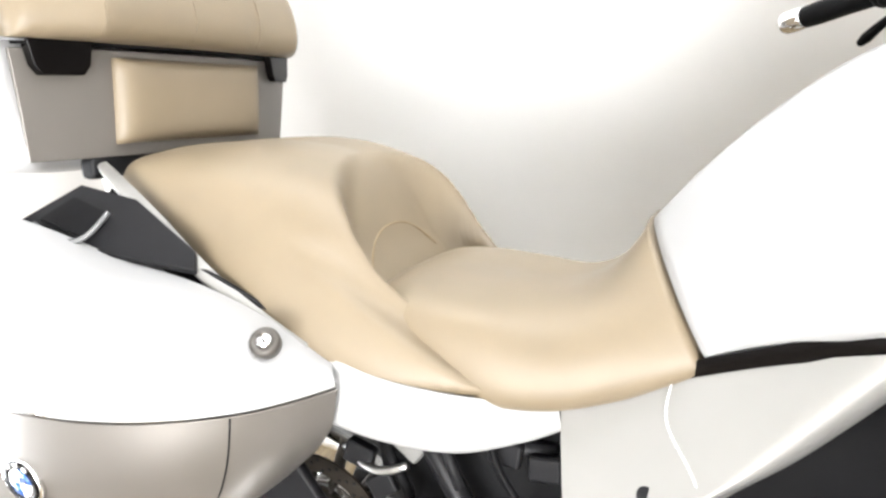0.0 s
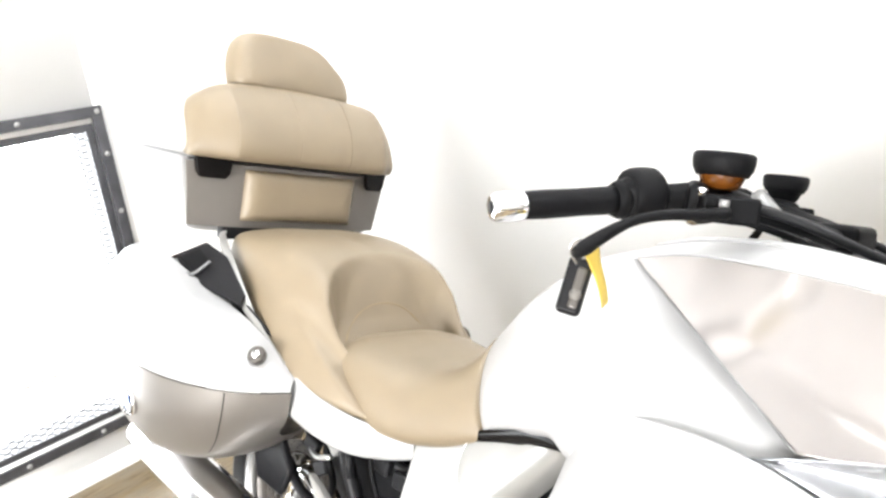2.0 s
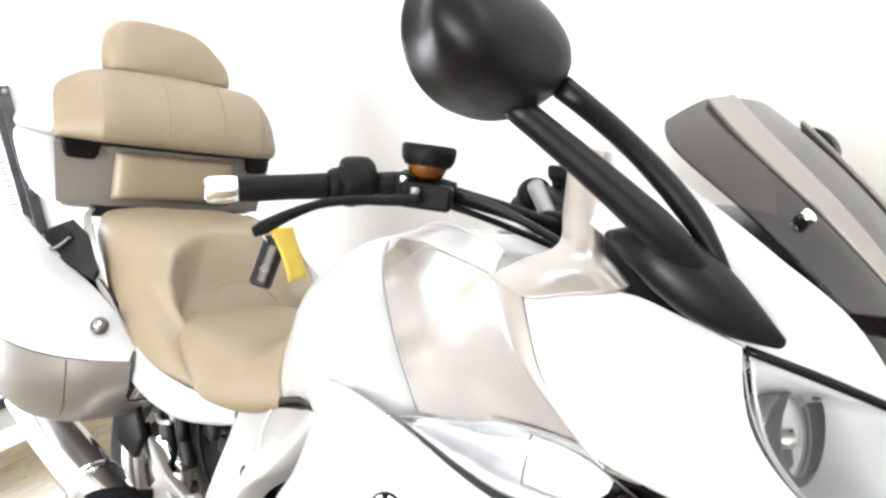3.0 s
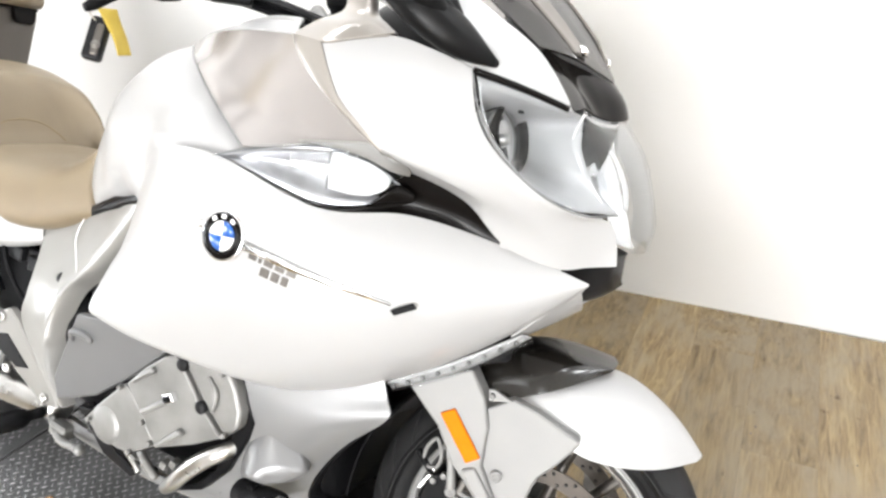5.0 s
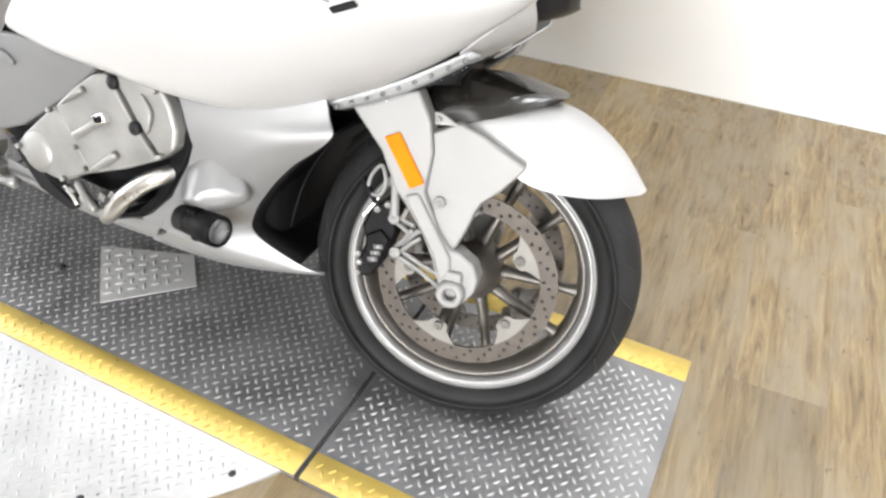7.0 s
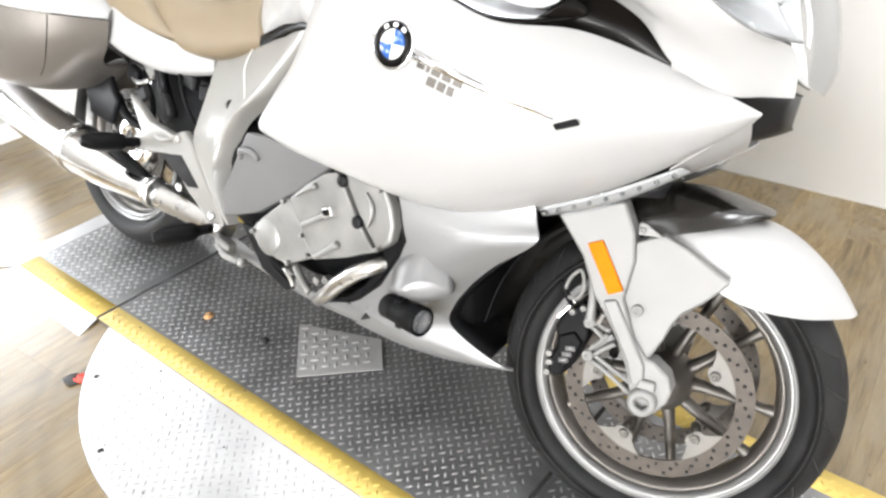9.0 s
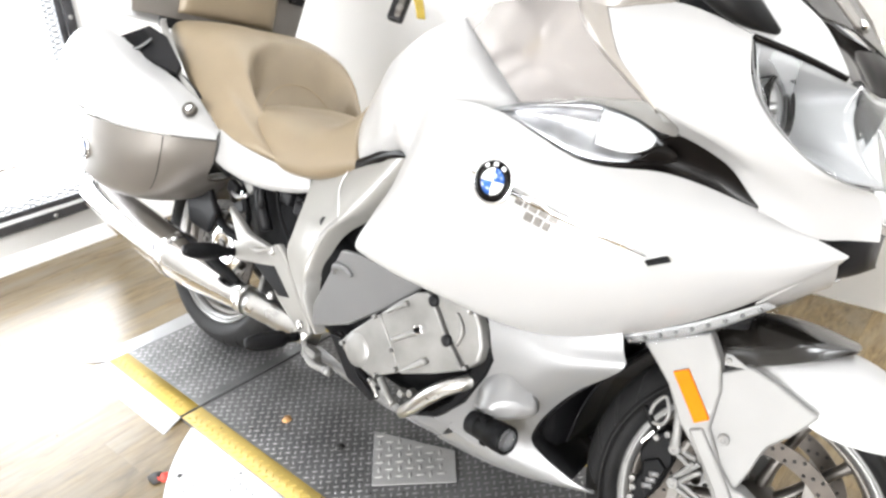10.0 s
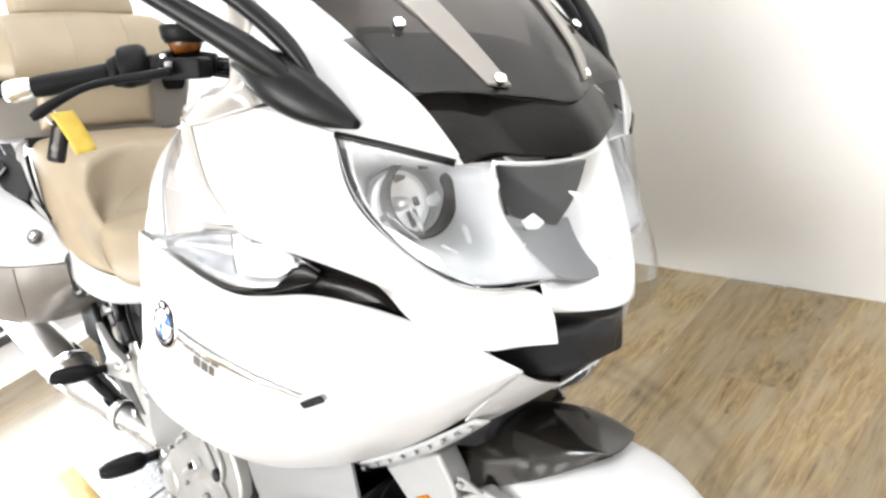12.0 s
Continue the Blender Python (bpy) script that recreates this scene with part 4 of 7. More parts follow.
    sheet("lower_cheek", [
        [(0.752, -0.229, 0.842), (0.79, -0.207, 0.826), (0.835, -0.184, 0.812)],
        [(0.752, -0.226, 0.832), (0.79, -0.204, 0.816), (0.835, -0.180, 0.802)],
        [(0.752, -0.216, 0.824), (0.79, -0.194, 0.808), (0.835, -0.170, 0.794)],
    ], PAINT, bike, 0.003, 8, 16, "", s)
    sheet("mirror_pillar", [
        [(0.488, -0.302, 1.235), (0.498, -0.312, 1.17), (0.506, -0.322, 1.135), (0.483, -0.352, 1.113), (0.457, -0.368, 1.091)],
        [(0.507, -0.312, 1.235), (0.520, -0.322, 1.17), (0.535, -0.334, 1.131), (0.525, -0.360, 1.110), (0.517, -0.384, 1.083)],
        [(0.522, -0.308, 1.235), (0.538, -0.318, 1.17), (0.552, -0.330, 1.131), (0.560, -0.350, 1.114), (0.560, -0.364, 1.094)],
        [(0.530, -0.298, 1.235), (0.543, -0.308, 1.17), (0.555, -0.318, 1.133), (0.574, -0.328, 1.120), (0.597, -0.338, 1.106)],
        [(0.525, -0.280, 1.235), (0.538, -0.288, 1.17), (0.548, -0.295, 1.133), (0.565, -0.300, 1.122), (0.590, -0.308, 1.108)],
    ], PILLAR, bike, 0.006, 22, 26, "champagne mirror pillar", s)
    sheet("fairing_edge", [
        [(0.517, -0.384, 1.083), (0.532, -0.387, 1.055), (0.556, -0.389, 1.016), (0.586, -0.387, 0.989), (0.614, -0.383, 0.966), (0.628, -0.380, 0.953)],
        [(0.490, -0.382, 1.087), (0.505, -0.388, 1.060), (0.533, -0.391, 1.022), (0.574, -0.389, 0.991), (0.610, -0.384, 0.965), (0.626, -0.380, 0.952)],
        [(0.457, -0.368, 1.091), (0.475, -0.376, 1.065), (0.505, -0.383, 1.037), (0.557, -0.385, 0.998), (0.605, -0.382, 0.964), (0.624, -0.378, 0.951)],
        [(0.445, -0.335, 1.092), (0.458, -0.345, 1.065), (0.49, -0.352, 1.03), (0.545, -0.355, 0.99), (0.60, -0.358, 0.958), (0.62, -0.36, 0.945)],
    ], PILLAR, bike, 0.004, 16, 26, "champagne strip behind the headlamp cheek", s)
    # strip of position lights under the side panel
    strip = sheet("light_strip", [
        [(0.585, -0.232, 0.572), (0.68, -0.198, 0.622), (0.79, -0.168, 0.695)],
        [(0.59, -0.222, 0.560), (0.69, -0.188, 0.610), (0.80, -0.160, 0.684)],
        [(0.60, -0.205, 0.556), (0.70, -0.172, 0.606), (0.80, -0.145, 0.682)],
    ], CLEAR, bike, 0.003, 6, 16, "clear strip with small round lights", s)
    sheet("strip_back", [
        [(0.588, -0.222, 0.572), (0.68, -0.190, 0.622), (0.785, -0.162, 0.692)],
        [(0.602, -0.202, 0.562), (0.70, -0.170, 0.612), (0.795, -0.142, 0.686)],
    ], PAINT, strip, 0.002, 4, 12, "", s, 0)
    for k in range(9):
        u = (k + 0.5) / 9
        c = crv([(0.592, -0.220, 0.567), (0.685, -0.186, 0.617), (0.79, -0.160, 0.689)], 19)[int(u * 18)]
        lathe("light", [(0, 0.002), (0.003, 0.0015), (0.0038, 0), (0.0038, -0.003), (0, -0.003)], GREY, strip, Matrix.Translation((c[0], c[1] * s, c[2] - 0.003)) @ pose(0, 0, 0, 30, 0, 0) @ pose(0, 0, 0, 0, 0, 0 if s > 0 else 180), 10)
    sheet("chin_panel", [
        [(0.865, -0.165, 0.784), (0.80, -0.17, 0.715), (0.77, -0.165, 0.685)],
        [(0.86, -0.12, 0.755), (0.80, -0.12, 0.70), (0.76, -0.12, 0.665)],
        [(0.845, -0.06, 0.728), (0.79, -0.06, 0.685), (0.75, -0.06, 0.655)],
    ], PAINT, bike, 0.004, 8, 10, "", s)


both(side_fairing)

# ---- nose, lamps, screen ----


def mirrored(pts):
    return list(pts) + [(x, -y, z) for x, y, z in pts[::-1] if abs(y) > 1e-5]


sheet("nose_panel", [
    [(0.749, -0.216, 1.113), (0.759, -0.17, 1.118), (0.768, -0.13, 1.112), (0.789, -0.09, 1.104), (0.820, -0.02, 1.091), (0.804, 0.035, 1.100), (0.775, 0.09, 1.118)],
    [(0.792, -0.214, 1.075), (0.795, -0.165, 1.080), (0.800, -0.12, 1.076), (0.818, -0.08, 1.070), (0.842, -0.01, 1.062), (0.826, 0.04, 1.072), (0.800, 0.095, 1.084)],
    [(0.822, -0.203, 1.037), (0.822, -0.15, 1.044), (0.826, -0.10, 1.036), (0.836, -0.06, 1.031), (0.850, 0.0, 1.036), (0.834, 0.05, 1.050), (0.812, 0.095, 1.056)],
], GLOSS_BLACK, bike, 0.005, 12, 40, "gloss black panel below the windscreen")
screen = sheet("windscreen", [
    mirrored([(0.765, -0.226, 1.117), (0.792, -0.15, 1.113), (0.808, -0.06, 1.102), (0.815, 0, 1.094)]),
    mirrored([(0.66, -0.242, 1.195), (0.70, -0.16, 1.20), (0.72, -0.06, 1.20), (0.722, 0, 1.20)]),
    mirrored([(0.575, -0.25, 1.252), (0.615, -0.17, 1.268), (0.63, -0.06, 1.276), (0.632, 0, 1.278)]),
    mirrored([(0.548, -0.22, 1.278), (0.556, -0.15, 1.312), (0.556, -0.06, 1.326), (0.556, 0, 1.330)]),
], SMOKE, bike, 0.004, 22, 36, "grey-tinted clear windscreen")
for s in (1, -1):
    sheet("screen_trim", [
        flip([(0.79, -0.128, 1.123), (0.70, -0.158, 1.206), (0.612, -0.178, 1.274), (0.566, -0.165, 1.310)], s),
        flip([(0.80, -0.098, 1.120), (0.715, -0.118, 1.208), (0.626, -0.132, 1.282), (0.576, -0.126, 1.322)], s),
    ], SILVER, screen, 0.006, 4, 18, "champagne trim strip on the screen", 1, 0.002)
    for q in ((0.792, -0.112, 1.127), (0.70, -0.19, 1.196)):
        bolt_on(screen, flip([q], s)[0], (0.7, -0.1 * s, 0.7), 0.008, CHROME)
# dash behind the screen
solid_loft("dashboard", [
    ring(0.40, [(0, 1.14), (-0.12, 1.13), (-0.16, 1.10), (-0.15, 1.05), (0, 1.04)]),
    ring(0.50, [(0, 1.19), (-0.15, 1.18), (-0.20, 1.14), (-0.19, 1.06), (0, 1.05)]),
    ring(0.60, [(0, 1.18), (-0.16, 1.17), (-0.22, 1.13), (-0.21, 1.06), (0, 1.05)]),
    ring(0.72, [(0, 1.10), (-0.14, 1.10), (-0.19, 1.08), (-0.18, 1.03), (0, 1.02)]),
], GREY_BLACK, bike, 20, 32, "dark dashboard behind the windscreen")


def headlamp(s):
    g = sheet("headlamp", [
        [(0.704, -0.294, 1.070), (0.755, -0.262, 1.056), (0.80, -0.228, 1.044), (0.832, -0.19, 1.030)],
        [(0.735, -0.286, 0.998), (0.785, -0.252, 0.99), (0.825, -0.215, 0.985), (0.858, -0.168, 0.975)],
        [(0.785, -0.26, 0.938), (0.825, -0.234, 0.932), (0.858, -0.20, 0.927), (0.882, -0.15, 0.922)],
        [(0.848, -0.223, 0.903), (0.865, -0.20, 0.902), (0.88, -0.172, 0.90), (0.892, -0.135, 0.898)],
    ], CLEAR, bike, 0.003, 16, 20, "clear headlamp glass over a round projector", s)
    sheet("housing", [
        [(0.706, -0.286, 1.066), (0.755, -0.256, 1.052), (0.800, -0.222, 1.038), (0.818, -0.160, 1.032)],
        [(0.724, -0.280, 1.015), (0.694, -0.240, 1.012), (0.700, -0.160, 1.004), (0.823, -0.146, 1.022)],
        [(0.735, -0.275, 0.990), (0.690, -0.236, 0.985), (0.700, -0.155, 0.982), (0.823, -0.153, 0.995)],
        [(0.760, -0.264, 0.960), (0.702, -0.226, 0.945), (0.735, -0.155, 0.950), (0.834, -0.151, 0.965)],
        [(0.798, -0.248, 0.928), (0.800, -0.215, 0.925), (0.832, -0.175, 0.922), (0.858, -0.130, 0.925)],
        [(0.846, -0.219, 0.905), (0.858, -0.195, 0.902), (0.872, -0.160, 0.900), (0.886, -0.118, 0.898)],
    ], PAINT, g, 0.003, 28, 24, "white lamp housing", s, 0)
    m = Matrix.Translation((0.728, -0.222 * s, 0.984)) @ Vector((0, 1, 0)).rotation_difference(Vector((0.93, -0.10 * s, 0.20)).normalized()).to_matrix().to_4x4()
    lathe("halo", [(0.041, 0.0), (0.048, 0.005), (0.052, -0.003), (0.049, -0.018), (0.042, -0.018)], CLEAR, g, m, 40, closed=True)
    lathe("halo_ring", [(0.0405, -0.002), (0.0425, 0.002), (0.0435, -0.002), (0.0425, -0.014), (0.0405, -0.014)], COVER_GREY, g, m, 40, closed=True)
    lathe("projector", [(0, -0.012), (0.012, -0.012), (0.030, -0.006), (0.0405, 0.0), (0.0405, -0.045), (0, -0.045)], REFLECTOR, g, m, 36, "round bright projector bowl")
    lathe("bulb_cap", [(0, 0.012), (0.007, 0.010), (0.009, -0.004), (0.009, -0.012), (0, -0.012)], STEEL, g, m, 18)
    for k, (u, v) in enumerate(((-0.013, 0.030), (0.022, -0.008), (-0.012, -0.024), (-0.024, -0.006))):
        box("spot", ((0.016, 0.022, 0.014, 0.008)[k], 0.003, (0.010, 0.008, 0.022, 0.012)[k]), m @ Matrix.Translation((u, -0.004, v)), GREY_BLACK, g, "", 0.001)
    lathe("shroud", [(0.046, 0.012), (0.054, 0.010), (0.057, -0.040), (0.046, -0.040)], GLOSS_BLACK, g, Matrix.Translation((-0.004, 0.030 * s, 0.004)) @ m, 36, "black lamp shroud", True)
    box("bracket", (0.006, 0.014, 0.020), Matrix.Translation((0.742, -0.196 * s, 1.034)), GREY_BLACK, g, "", 0.002)
    tube("upper_trim", flip([(0.703, -0.294, 1.073), (0.755, -0.262, 1.060), (0.816, -0.212, 1.039)], s), 0.0045, GLOSS_BLACK, g, n=8)
    tube("lower_trim", flip([(0.703, -0.294, 1.070), (0.728, -0.288, 1.0), (0.785, -0.261, 0.937), (0.848, -0.224, 0.901), (0.892, -0.135, 0.899)], s), 0.0014, COVER_GREY, g, n=8)


both(headlamp)
centre = sheet("centre_lamp", [
    [(0.829, -0.165, 1.040), (0.836, -0.09, 1.030), (0.848, 0, 1.030), (0.830, 0.055, 1.040), (0.800, 0.10, 1.046)],
    [(0.834, -0.152, 0.990), (0.872, -0.08, 0.978), (0.888, 0, 0.980), (0.868, 0.06, 0.985), (0.815, 0.108, 0.990)],
    [(0.850, -0.142, 0.945), (0.890, -0.08, 0.925), (0.908, 0, 0.925), (0.892, 0.064, 0.930), (0.842, 0.118, 0.938)],
    [(0.890, -0.135, 0.897), (0.905, -0.075, 0.872), (0.922, 0, 0.865), (0.908, 0.066, 0.868), (0.862, 0.122, 0.878)],
    [(0.894, -0.135, 0.860), (0.908, -0.07, 0.838), (0.914, 0, 0.828), (0.902, 0.066, 0.828), (0.862, 0.118, 0.836)],
], CLEAR, bike, 0.003, 26, 34, "clear centre headlamp glass")
sheet("housing", [
    [(0.826, -0.160, 1.036), (0.828, -0.09, 1.026), (0.836, 0, 1.026), (0.822, 0.05, 1.034), (0.798, 0.098, 1.042)],
    [(0.812, -0.148, 0.990), (0.795, -0.08, 0.975), (0.790, 0, 0.970), (0.815, 0.055, 0.978), (0.810, 0.106, 0.988)],
    [(0.838, -0.140, 0.948), (0.805, -0.08, 0.920), (0.800, 0, 0.910), (0.835, 0.06, 0.920), (0.825, 0.110, 0.938)],
    [(0.877, -0.136, 0.898), (0.850, -0.075, 0.875), (0.850, 0, 0.862), (0.868, 0.06, 0.864), (0.840, 0.110, 0.878)],
    [(0.890, -0.142, 0.862), (0.892, -0.07, 0.846), (0.895, 0, 0.836), (0.880, 0.055, 0.832), (0.840, 0.106, 0.838)],
], REFLECTOR, centre, 0.003, 24, 30, "pale lamp housing", 1, 0)
# dark hood, grey reflector plates and the bright shutter of the middle lamp
sheet("lamp_hood", [
    [(0.827, -0.156, 1.031), (0.830, -0.09, 1.022), (0.838, 0.0, 1.020)],
    [(0.824, -0.145, 0.998), (0.828, -0.08, 0.985), (0.830, -0.012, 0.975)],
    [(0.824, -0.136, 0.968), (0.822, -0.085, 0.950), (0.822, -0.040, 0.938)],
], GREY_BLACK, centre, 0.004, 8, 14, "dark lamp hood", 1, 0.001)
sheet("reflector", [
    [(0.830, -0.138, 0.955), (0.822, -0.08, 0.946), (0.818, -0.012, 0.945)],
    [(0.845, -0.125, 0.925), (0.836, -0.07, 0.912), (0.830, 0.005, 0.900)],
    [(0.868, -0.108, 0.898), (0.858, -0.05, 0.874), (0.850, 0.030, 0.862)],
], COVER_GREY, centre, 0.003, 8, 14, "grey lamp reflector", 1, 0.001)
prism("lens", [(0.829, -0.118, 0.958), (0.832, -0.100, 0.966), (0.835, -0.082, 0.952), (0.834, -0.092, 0.944), (0.831, -0.112, 0.946)], (0.95, -0.2, 0.2), 0.004, REFLECTOR, centre, "small bright lens", 0.0012)
sheet("louvre", [
    [(0.838, -0.036, 0.985), (0.850, -0.012, 0.955), (0.862, 0.000, 0.925), (0.870, -0.002, 0.895)],
    [(0.842, -0.022, 0.982), (0.856, 0.006, 0.955), (0.868, 0.018, 0.922), (0.874, 0.008, 0.890)],
], REFLECTOR, centre, 0.002, 4, 14, "pale curved shutter", 1, 0)
solid_loft("beak", [
    ring(0.74, [(0, 0.80), (-0.15, 0.80), (-0.160, 0.78), (-0.13, 0.735), (0, 0.715)]),
    ring(0.82, [(0, 0.815), (-0.145, 0.81), (-0.15, 0.79), (-0.11, 0.745), (0, 0.735)]),
    ring(0.86, [(0, 0.822), (-0.115, 0.818), (-0.115, 0.798), (-0.085, 0.756), (0, 0.750)]),
    ring(0.886, [(0, 0.82), (-0.07, 0.815), (-0.07, 0.797), (-0.05, 0.772), (0, 0.768)]),
], GREY_BLACK, bike, 16, 32, "dark grey air intake below the lamps")

# ---- seat side panels, grab rails ----


def rear_sides(s):
    sheet("seat_panel", [
        [(-0.655, -0.252, 0.728), (-0.56, -0.249, 0.69), (-0.47, -0.226, 0.668), (-0.40, -0.180, 0.650), (-0.352, -0.148, 0.646)],
        [(-0.645, -0.254, 0.676), (-0.56, -0.249, 0.646), (-0.47, -0.227, 0.630), (-0.40, -0.184, 0.628), (-0.350, -0.151, 0.632)],
        [(-0.636, -0.250, 0.624), (-0.56, -0.245, 0.606), (-0.47, -0.222, 0.592), (-0.40, -0.182, 0.596), (-0.347, -0.152, 0.609)],
        [(-0.628, -0.225, 0.606), (-0.56, -0.220, 0.590), (-0.47, -0.200, 0.580), (-0.40, -0.164, 0.586), (-0.350, -0.138, 0.600)],
    ], PAINT, bike, 0.006, 16, 24, "pearl white panel below the seat", s)
    r = sheet("grab_rail", [
        [(-1.005, -0.215, 0.962), (-0.97, -0.236, 0.955), (-0.88, -0.256, 0.90), (-0.77, -0.264, 0.81), (-0.648, -0.257, 0.728)],
        [(-1.0, -0.235, 0.957), (-0.965, -0.256, 0.946), (-0.875, -0.276, 0.885), (-0.765, -0.277, 0.792), (-0.645, -0.262, 0.715)],
        [(-0.99, -0.236, 0.94), (-0.955, -0.256, 0.93), (-0.865, -0.274, 0.868), (-0.76, -0.272, 0.775), (-0.642, -0.256, 0.705)],
    ], CHAMPAGNE, bike, 0.006, 8, 26, "curved silver grab rail", s)
    # black sheet: carrier bracket, and the cavity's shade put into its colour
    sheet("rail_base", [
        [(-0.99, -0.225, 0.925), (-0.88, -0.245, 0.85), (-0.76, -0.25, 0.755), (-0.64, -0.24, 0.69)],
        [(-1.0, -0.262, 0.885), (-0.90, -0.268, 0.815), (-0.78, -0.268, 0.74), (-0.64, -0.255, 0.68)],
        [(-1.03, -0.325, 0.865), (-0.92, -0.298, 0.815), (-0.80, -0.285, 0.745), (-0.65, -0.258, 0.672)],
    ], BLACK, bike, 0.006, 8, 20, "black sheet for carrier and shaded cavity between seat and pannier", s)
    tube("rail_strip", flip([(-0.89, -0.285, 0.842), (-0.80, -0.283, 0.782), (-0.72, -0.268, 0.738), (-0.655, -0.252, 0.712)], s), [0.004, 0.008, 0.008, 0.004], GREY, bike, "", 10, 18)
    sk = prism("carrier_socket", flip([(-1.075, -0.315, 0.878), (-1.0, -0.262, 0.925), (-0.90, -0.262, 0.905), (-0.80, -0.270, 0.838), (-0.79, -0.285, 0.815), (-0.90, -0.312, 0.836), (-0.98, -0.322, 0.852)], s), (0.2, -0.55 * s, 0.75), 0.012, GREY_BLACK, bike, "dark grey socket of the case carrier", 0.003)
    # raised black plate, standing in for the shade of a hollow
    prism("recess", flip([(-1.020, -0.322, 0.890), (-0.985, -0.292, 0.916), (-0.925, -0.296, 0.896), (-0.945, -0.322, 0.868)], s), (0.2, -0.55 * s, 0.75), 0.004, BLACK, sk, "", 0)
    tube("socket_rib", flip([(-1.03, -0.326, 0.886), (-0.945, -0.330, 0.866), (-0.915, -0.302, 0.900)], s), 0.004, COVER_GREY, sk, n=6)
    sheet("seat_gasket", [
        [(-0.352, -0.144, 0.652), (-0.28, -0.147, 0.680), (-0.217, -0.154, 0.706), (-0.12, -0.182, 0.744), (-0.045, -0.203, 0.770), (0.035, -0.222, 0.774)],
        [(-0.352, -0.145, 0.646), (-0.28, -0.148, 0.672), (-0.217, -0.155, 0.696), (-0.12, -0.183, 0.734), (-0.035, -0.206, 0.760), (0.035, -0.223, 0.770)],
        [(-0.352, -0.143, 0.638), (-0.28, -0.146, 0.662), (-0.217, -0.152, 0.684), (-0.12, -0.178, 0.720), (-0.03, -0.200, 0.746), (0.035, -0.218, 0.764)],
    ], GLOSS_BLACK, bike, 0.004, 6, 24, "black gasket between seat, tank and frame", s)


both(rear_sides)

# ---- top case with backrest ----
case = solid_loft("top_case", [
    ring(-1.066, [(0, 0.985), (-0.22, 0.98), (-0.286, 0.972), (-0.300, 1.04), (-0.308, 1.12), (0, 1.125)]),
    ring(-1.085, [(0, 0.96), (-0.22, 0.955), (-0.280, 0.962), (-0.318, 1.05), (-0.326, 1.13), (0, 1.13)]),
    ring(-1.18, [(0, 0.95), (-0.24, 0.95), (-0.298, 0.975), (-0.340, 1.06), (-0.347, 1.14), (0, 1.14)]),
    ring(-1.32, [(0, 0.96), (-0.24, 0.96), (-0.275, 0.985), (-0.308, 1.07), (-0.315, 1.145), (0, 1.145)]),
    ring(-1.44, [(0, 1.0), (-0.18, 1.0), (-0.21, 1.03), (-0.235, 1.09), (-0.24, 1.145), (0, 1.145)]),
], PAINT, bike, 26, 60, "white top case with grey front and beige backrest")
solid_loft("lid", [
    ring(-1.05, [(0, 1.136), (-0.24, 1.136), (-0.300, 1.137), (-0.31, 1.18), (-0.27, 1.25), (0, 1.27)]),
    ring(-1.10, [(0, 1.14), (-0.25, 1.14), (-0.330, 1.14), (-0.328, 1.20), (-0.28, 1.27), (0, 1.29)]),
    ring(-1.20, [(0, 1.148), (-0.26, 1.148), (-0.350, 1.15), (-0.338, 1.21), (-0.28, 1.28), (0, 1.30)]),
    ring(-1.33, [(0, 1.153), (-0.26, 1.153), (-0.318, 1.155), (-0.30, 1.20), (-0.24, 1.25), (0, 1.27)]),
    ring(-1.445, [(0, 1.155), (-0.2, 1.155), (-0.242, 1.156), (-0.225, 1.18), (-0.18, 1.20), (0, 1.21)]),
], PAINT, case, 24, 56)
sheet("front_panel", [
    mirrored([(-1.052, -0.311, 1.122), (-1.032, -0.24, 1.123), (-1.016, -0.13, 1.123), (-1.012, 0, 1.123)]),
    mirrored([(-1.056, -0.302, 1.05), (-1.036, -0.23, 1.05), (-1.021, -0.13, 1.05), (-1.018, 0, 1.05)]),
    mirrored([(-1.064, -0.292, 0.966), (-1.042, -0.22, 0.966), (-1.028, -0.13, 0.966), (-1.025, 0, 0.966)]),
][::-1], SILVER, case, 0.008, 12, 30, "satin grey front panel")
box("foot_trim", (0.03, 0.42, 0.035), pose(-1.052, 0, 0.952), GREY_BLACK, case, "", 0.008)


def cushion(name, cx, y0, y1, z0, z1, depth, parent, label="", tilt=10, r=0.03, taper=0.0, mat_=None, deep=0.03):
    """A stuffed pad facing forward."""
    bm = bmesh.new()
    nu, nv = 22, 16
    g = []
    for i in range(nu):
        row = []
        for j in range(nv):
            u, v = 2 * i / (nu - 1) - 1, 2 * j / (nv - 1) - 1
            w = (y1 - y0) / 2 * (1 - taper * (v + 1) / 2)
            bulge = (1 - abs(u) ** 6) ** 0.45 * (1 - abs(v) ** 5) ** 0.45
            row.append(bm.verts.new((cx + depth * bulge - math.tan(radians(tilt)) * (v + 1) / 2 * (z1 - z0), (y0 + y1) / 2 + u * w, (z0 + z1) / 2 + v * (z1 - z0) / 2)))
        g.append(row)
    for i in range(nu - 1):
        for j in range(nv - 1):
            bm.faces.new((g[i][j], g[i + 1][j], g[i + 1][j + 1], g[i][j + 1]))
    rim = [g[i][0] for i in range(nu)] + [g[-1][j] for j in range(1, nv)] + [g[i][-1] for i in range(nu - 2, -1, -1)] + [g[0][j] for j in range(nv - 2, 0, -1)]
    back = [bm.verts.new((v.co.x - deep, v.co.y, v.co.z)) for v in rim]
    for k in range(len(rim)):
        n2 = (k + 1) % len(rim)
        bm.faces.new((rim[k], back[k], back[n2], rim[n2]))
    bm.faces.new(back)
    return part(name, bm, mat_ or LEATHER, parent, label)


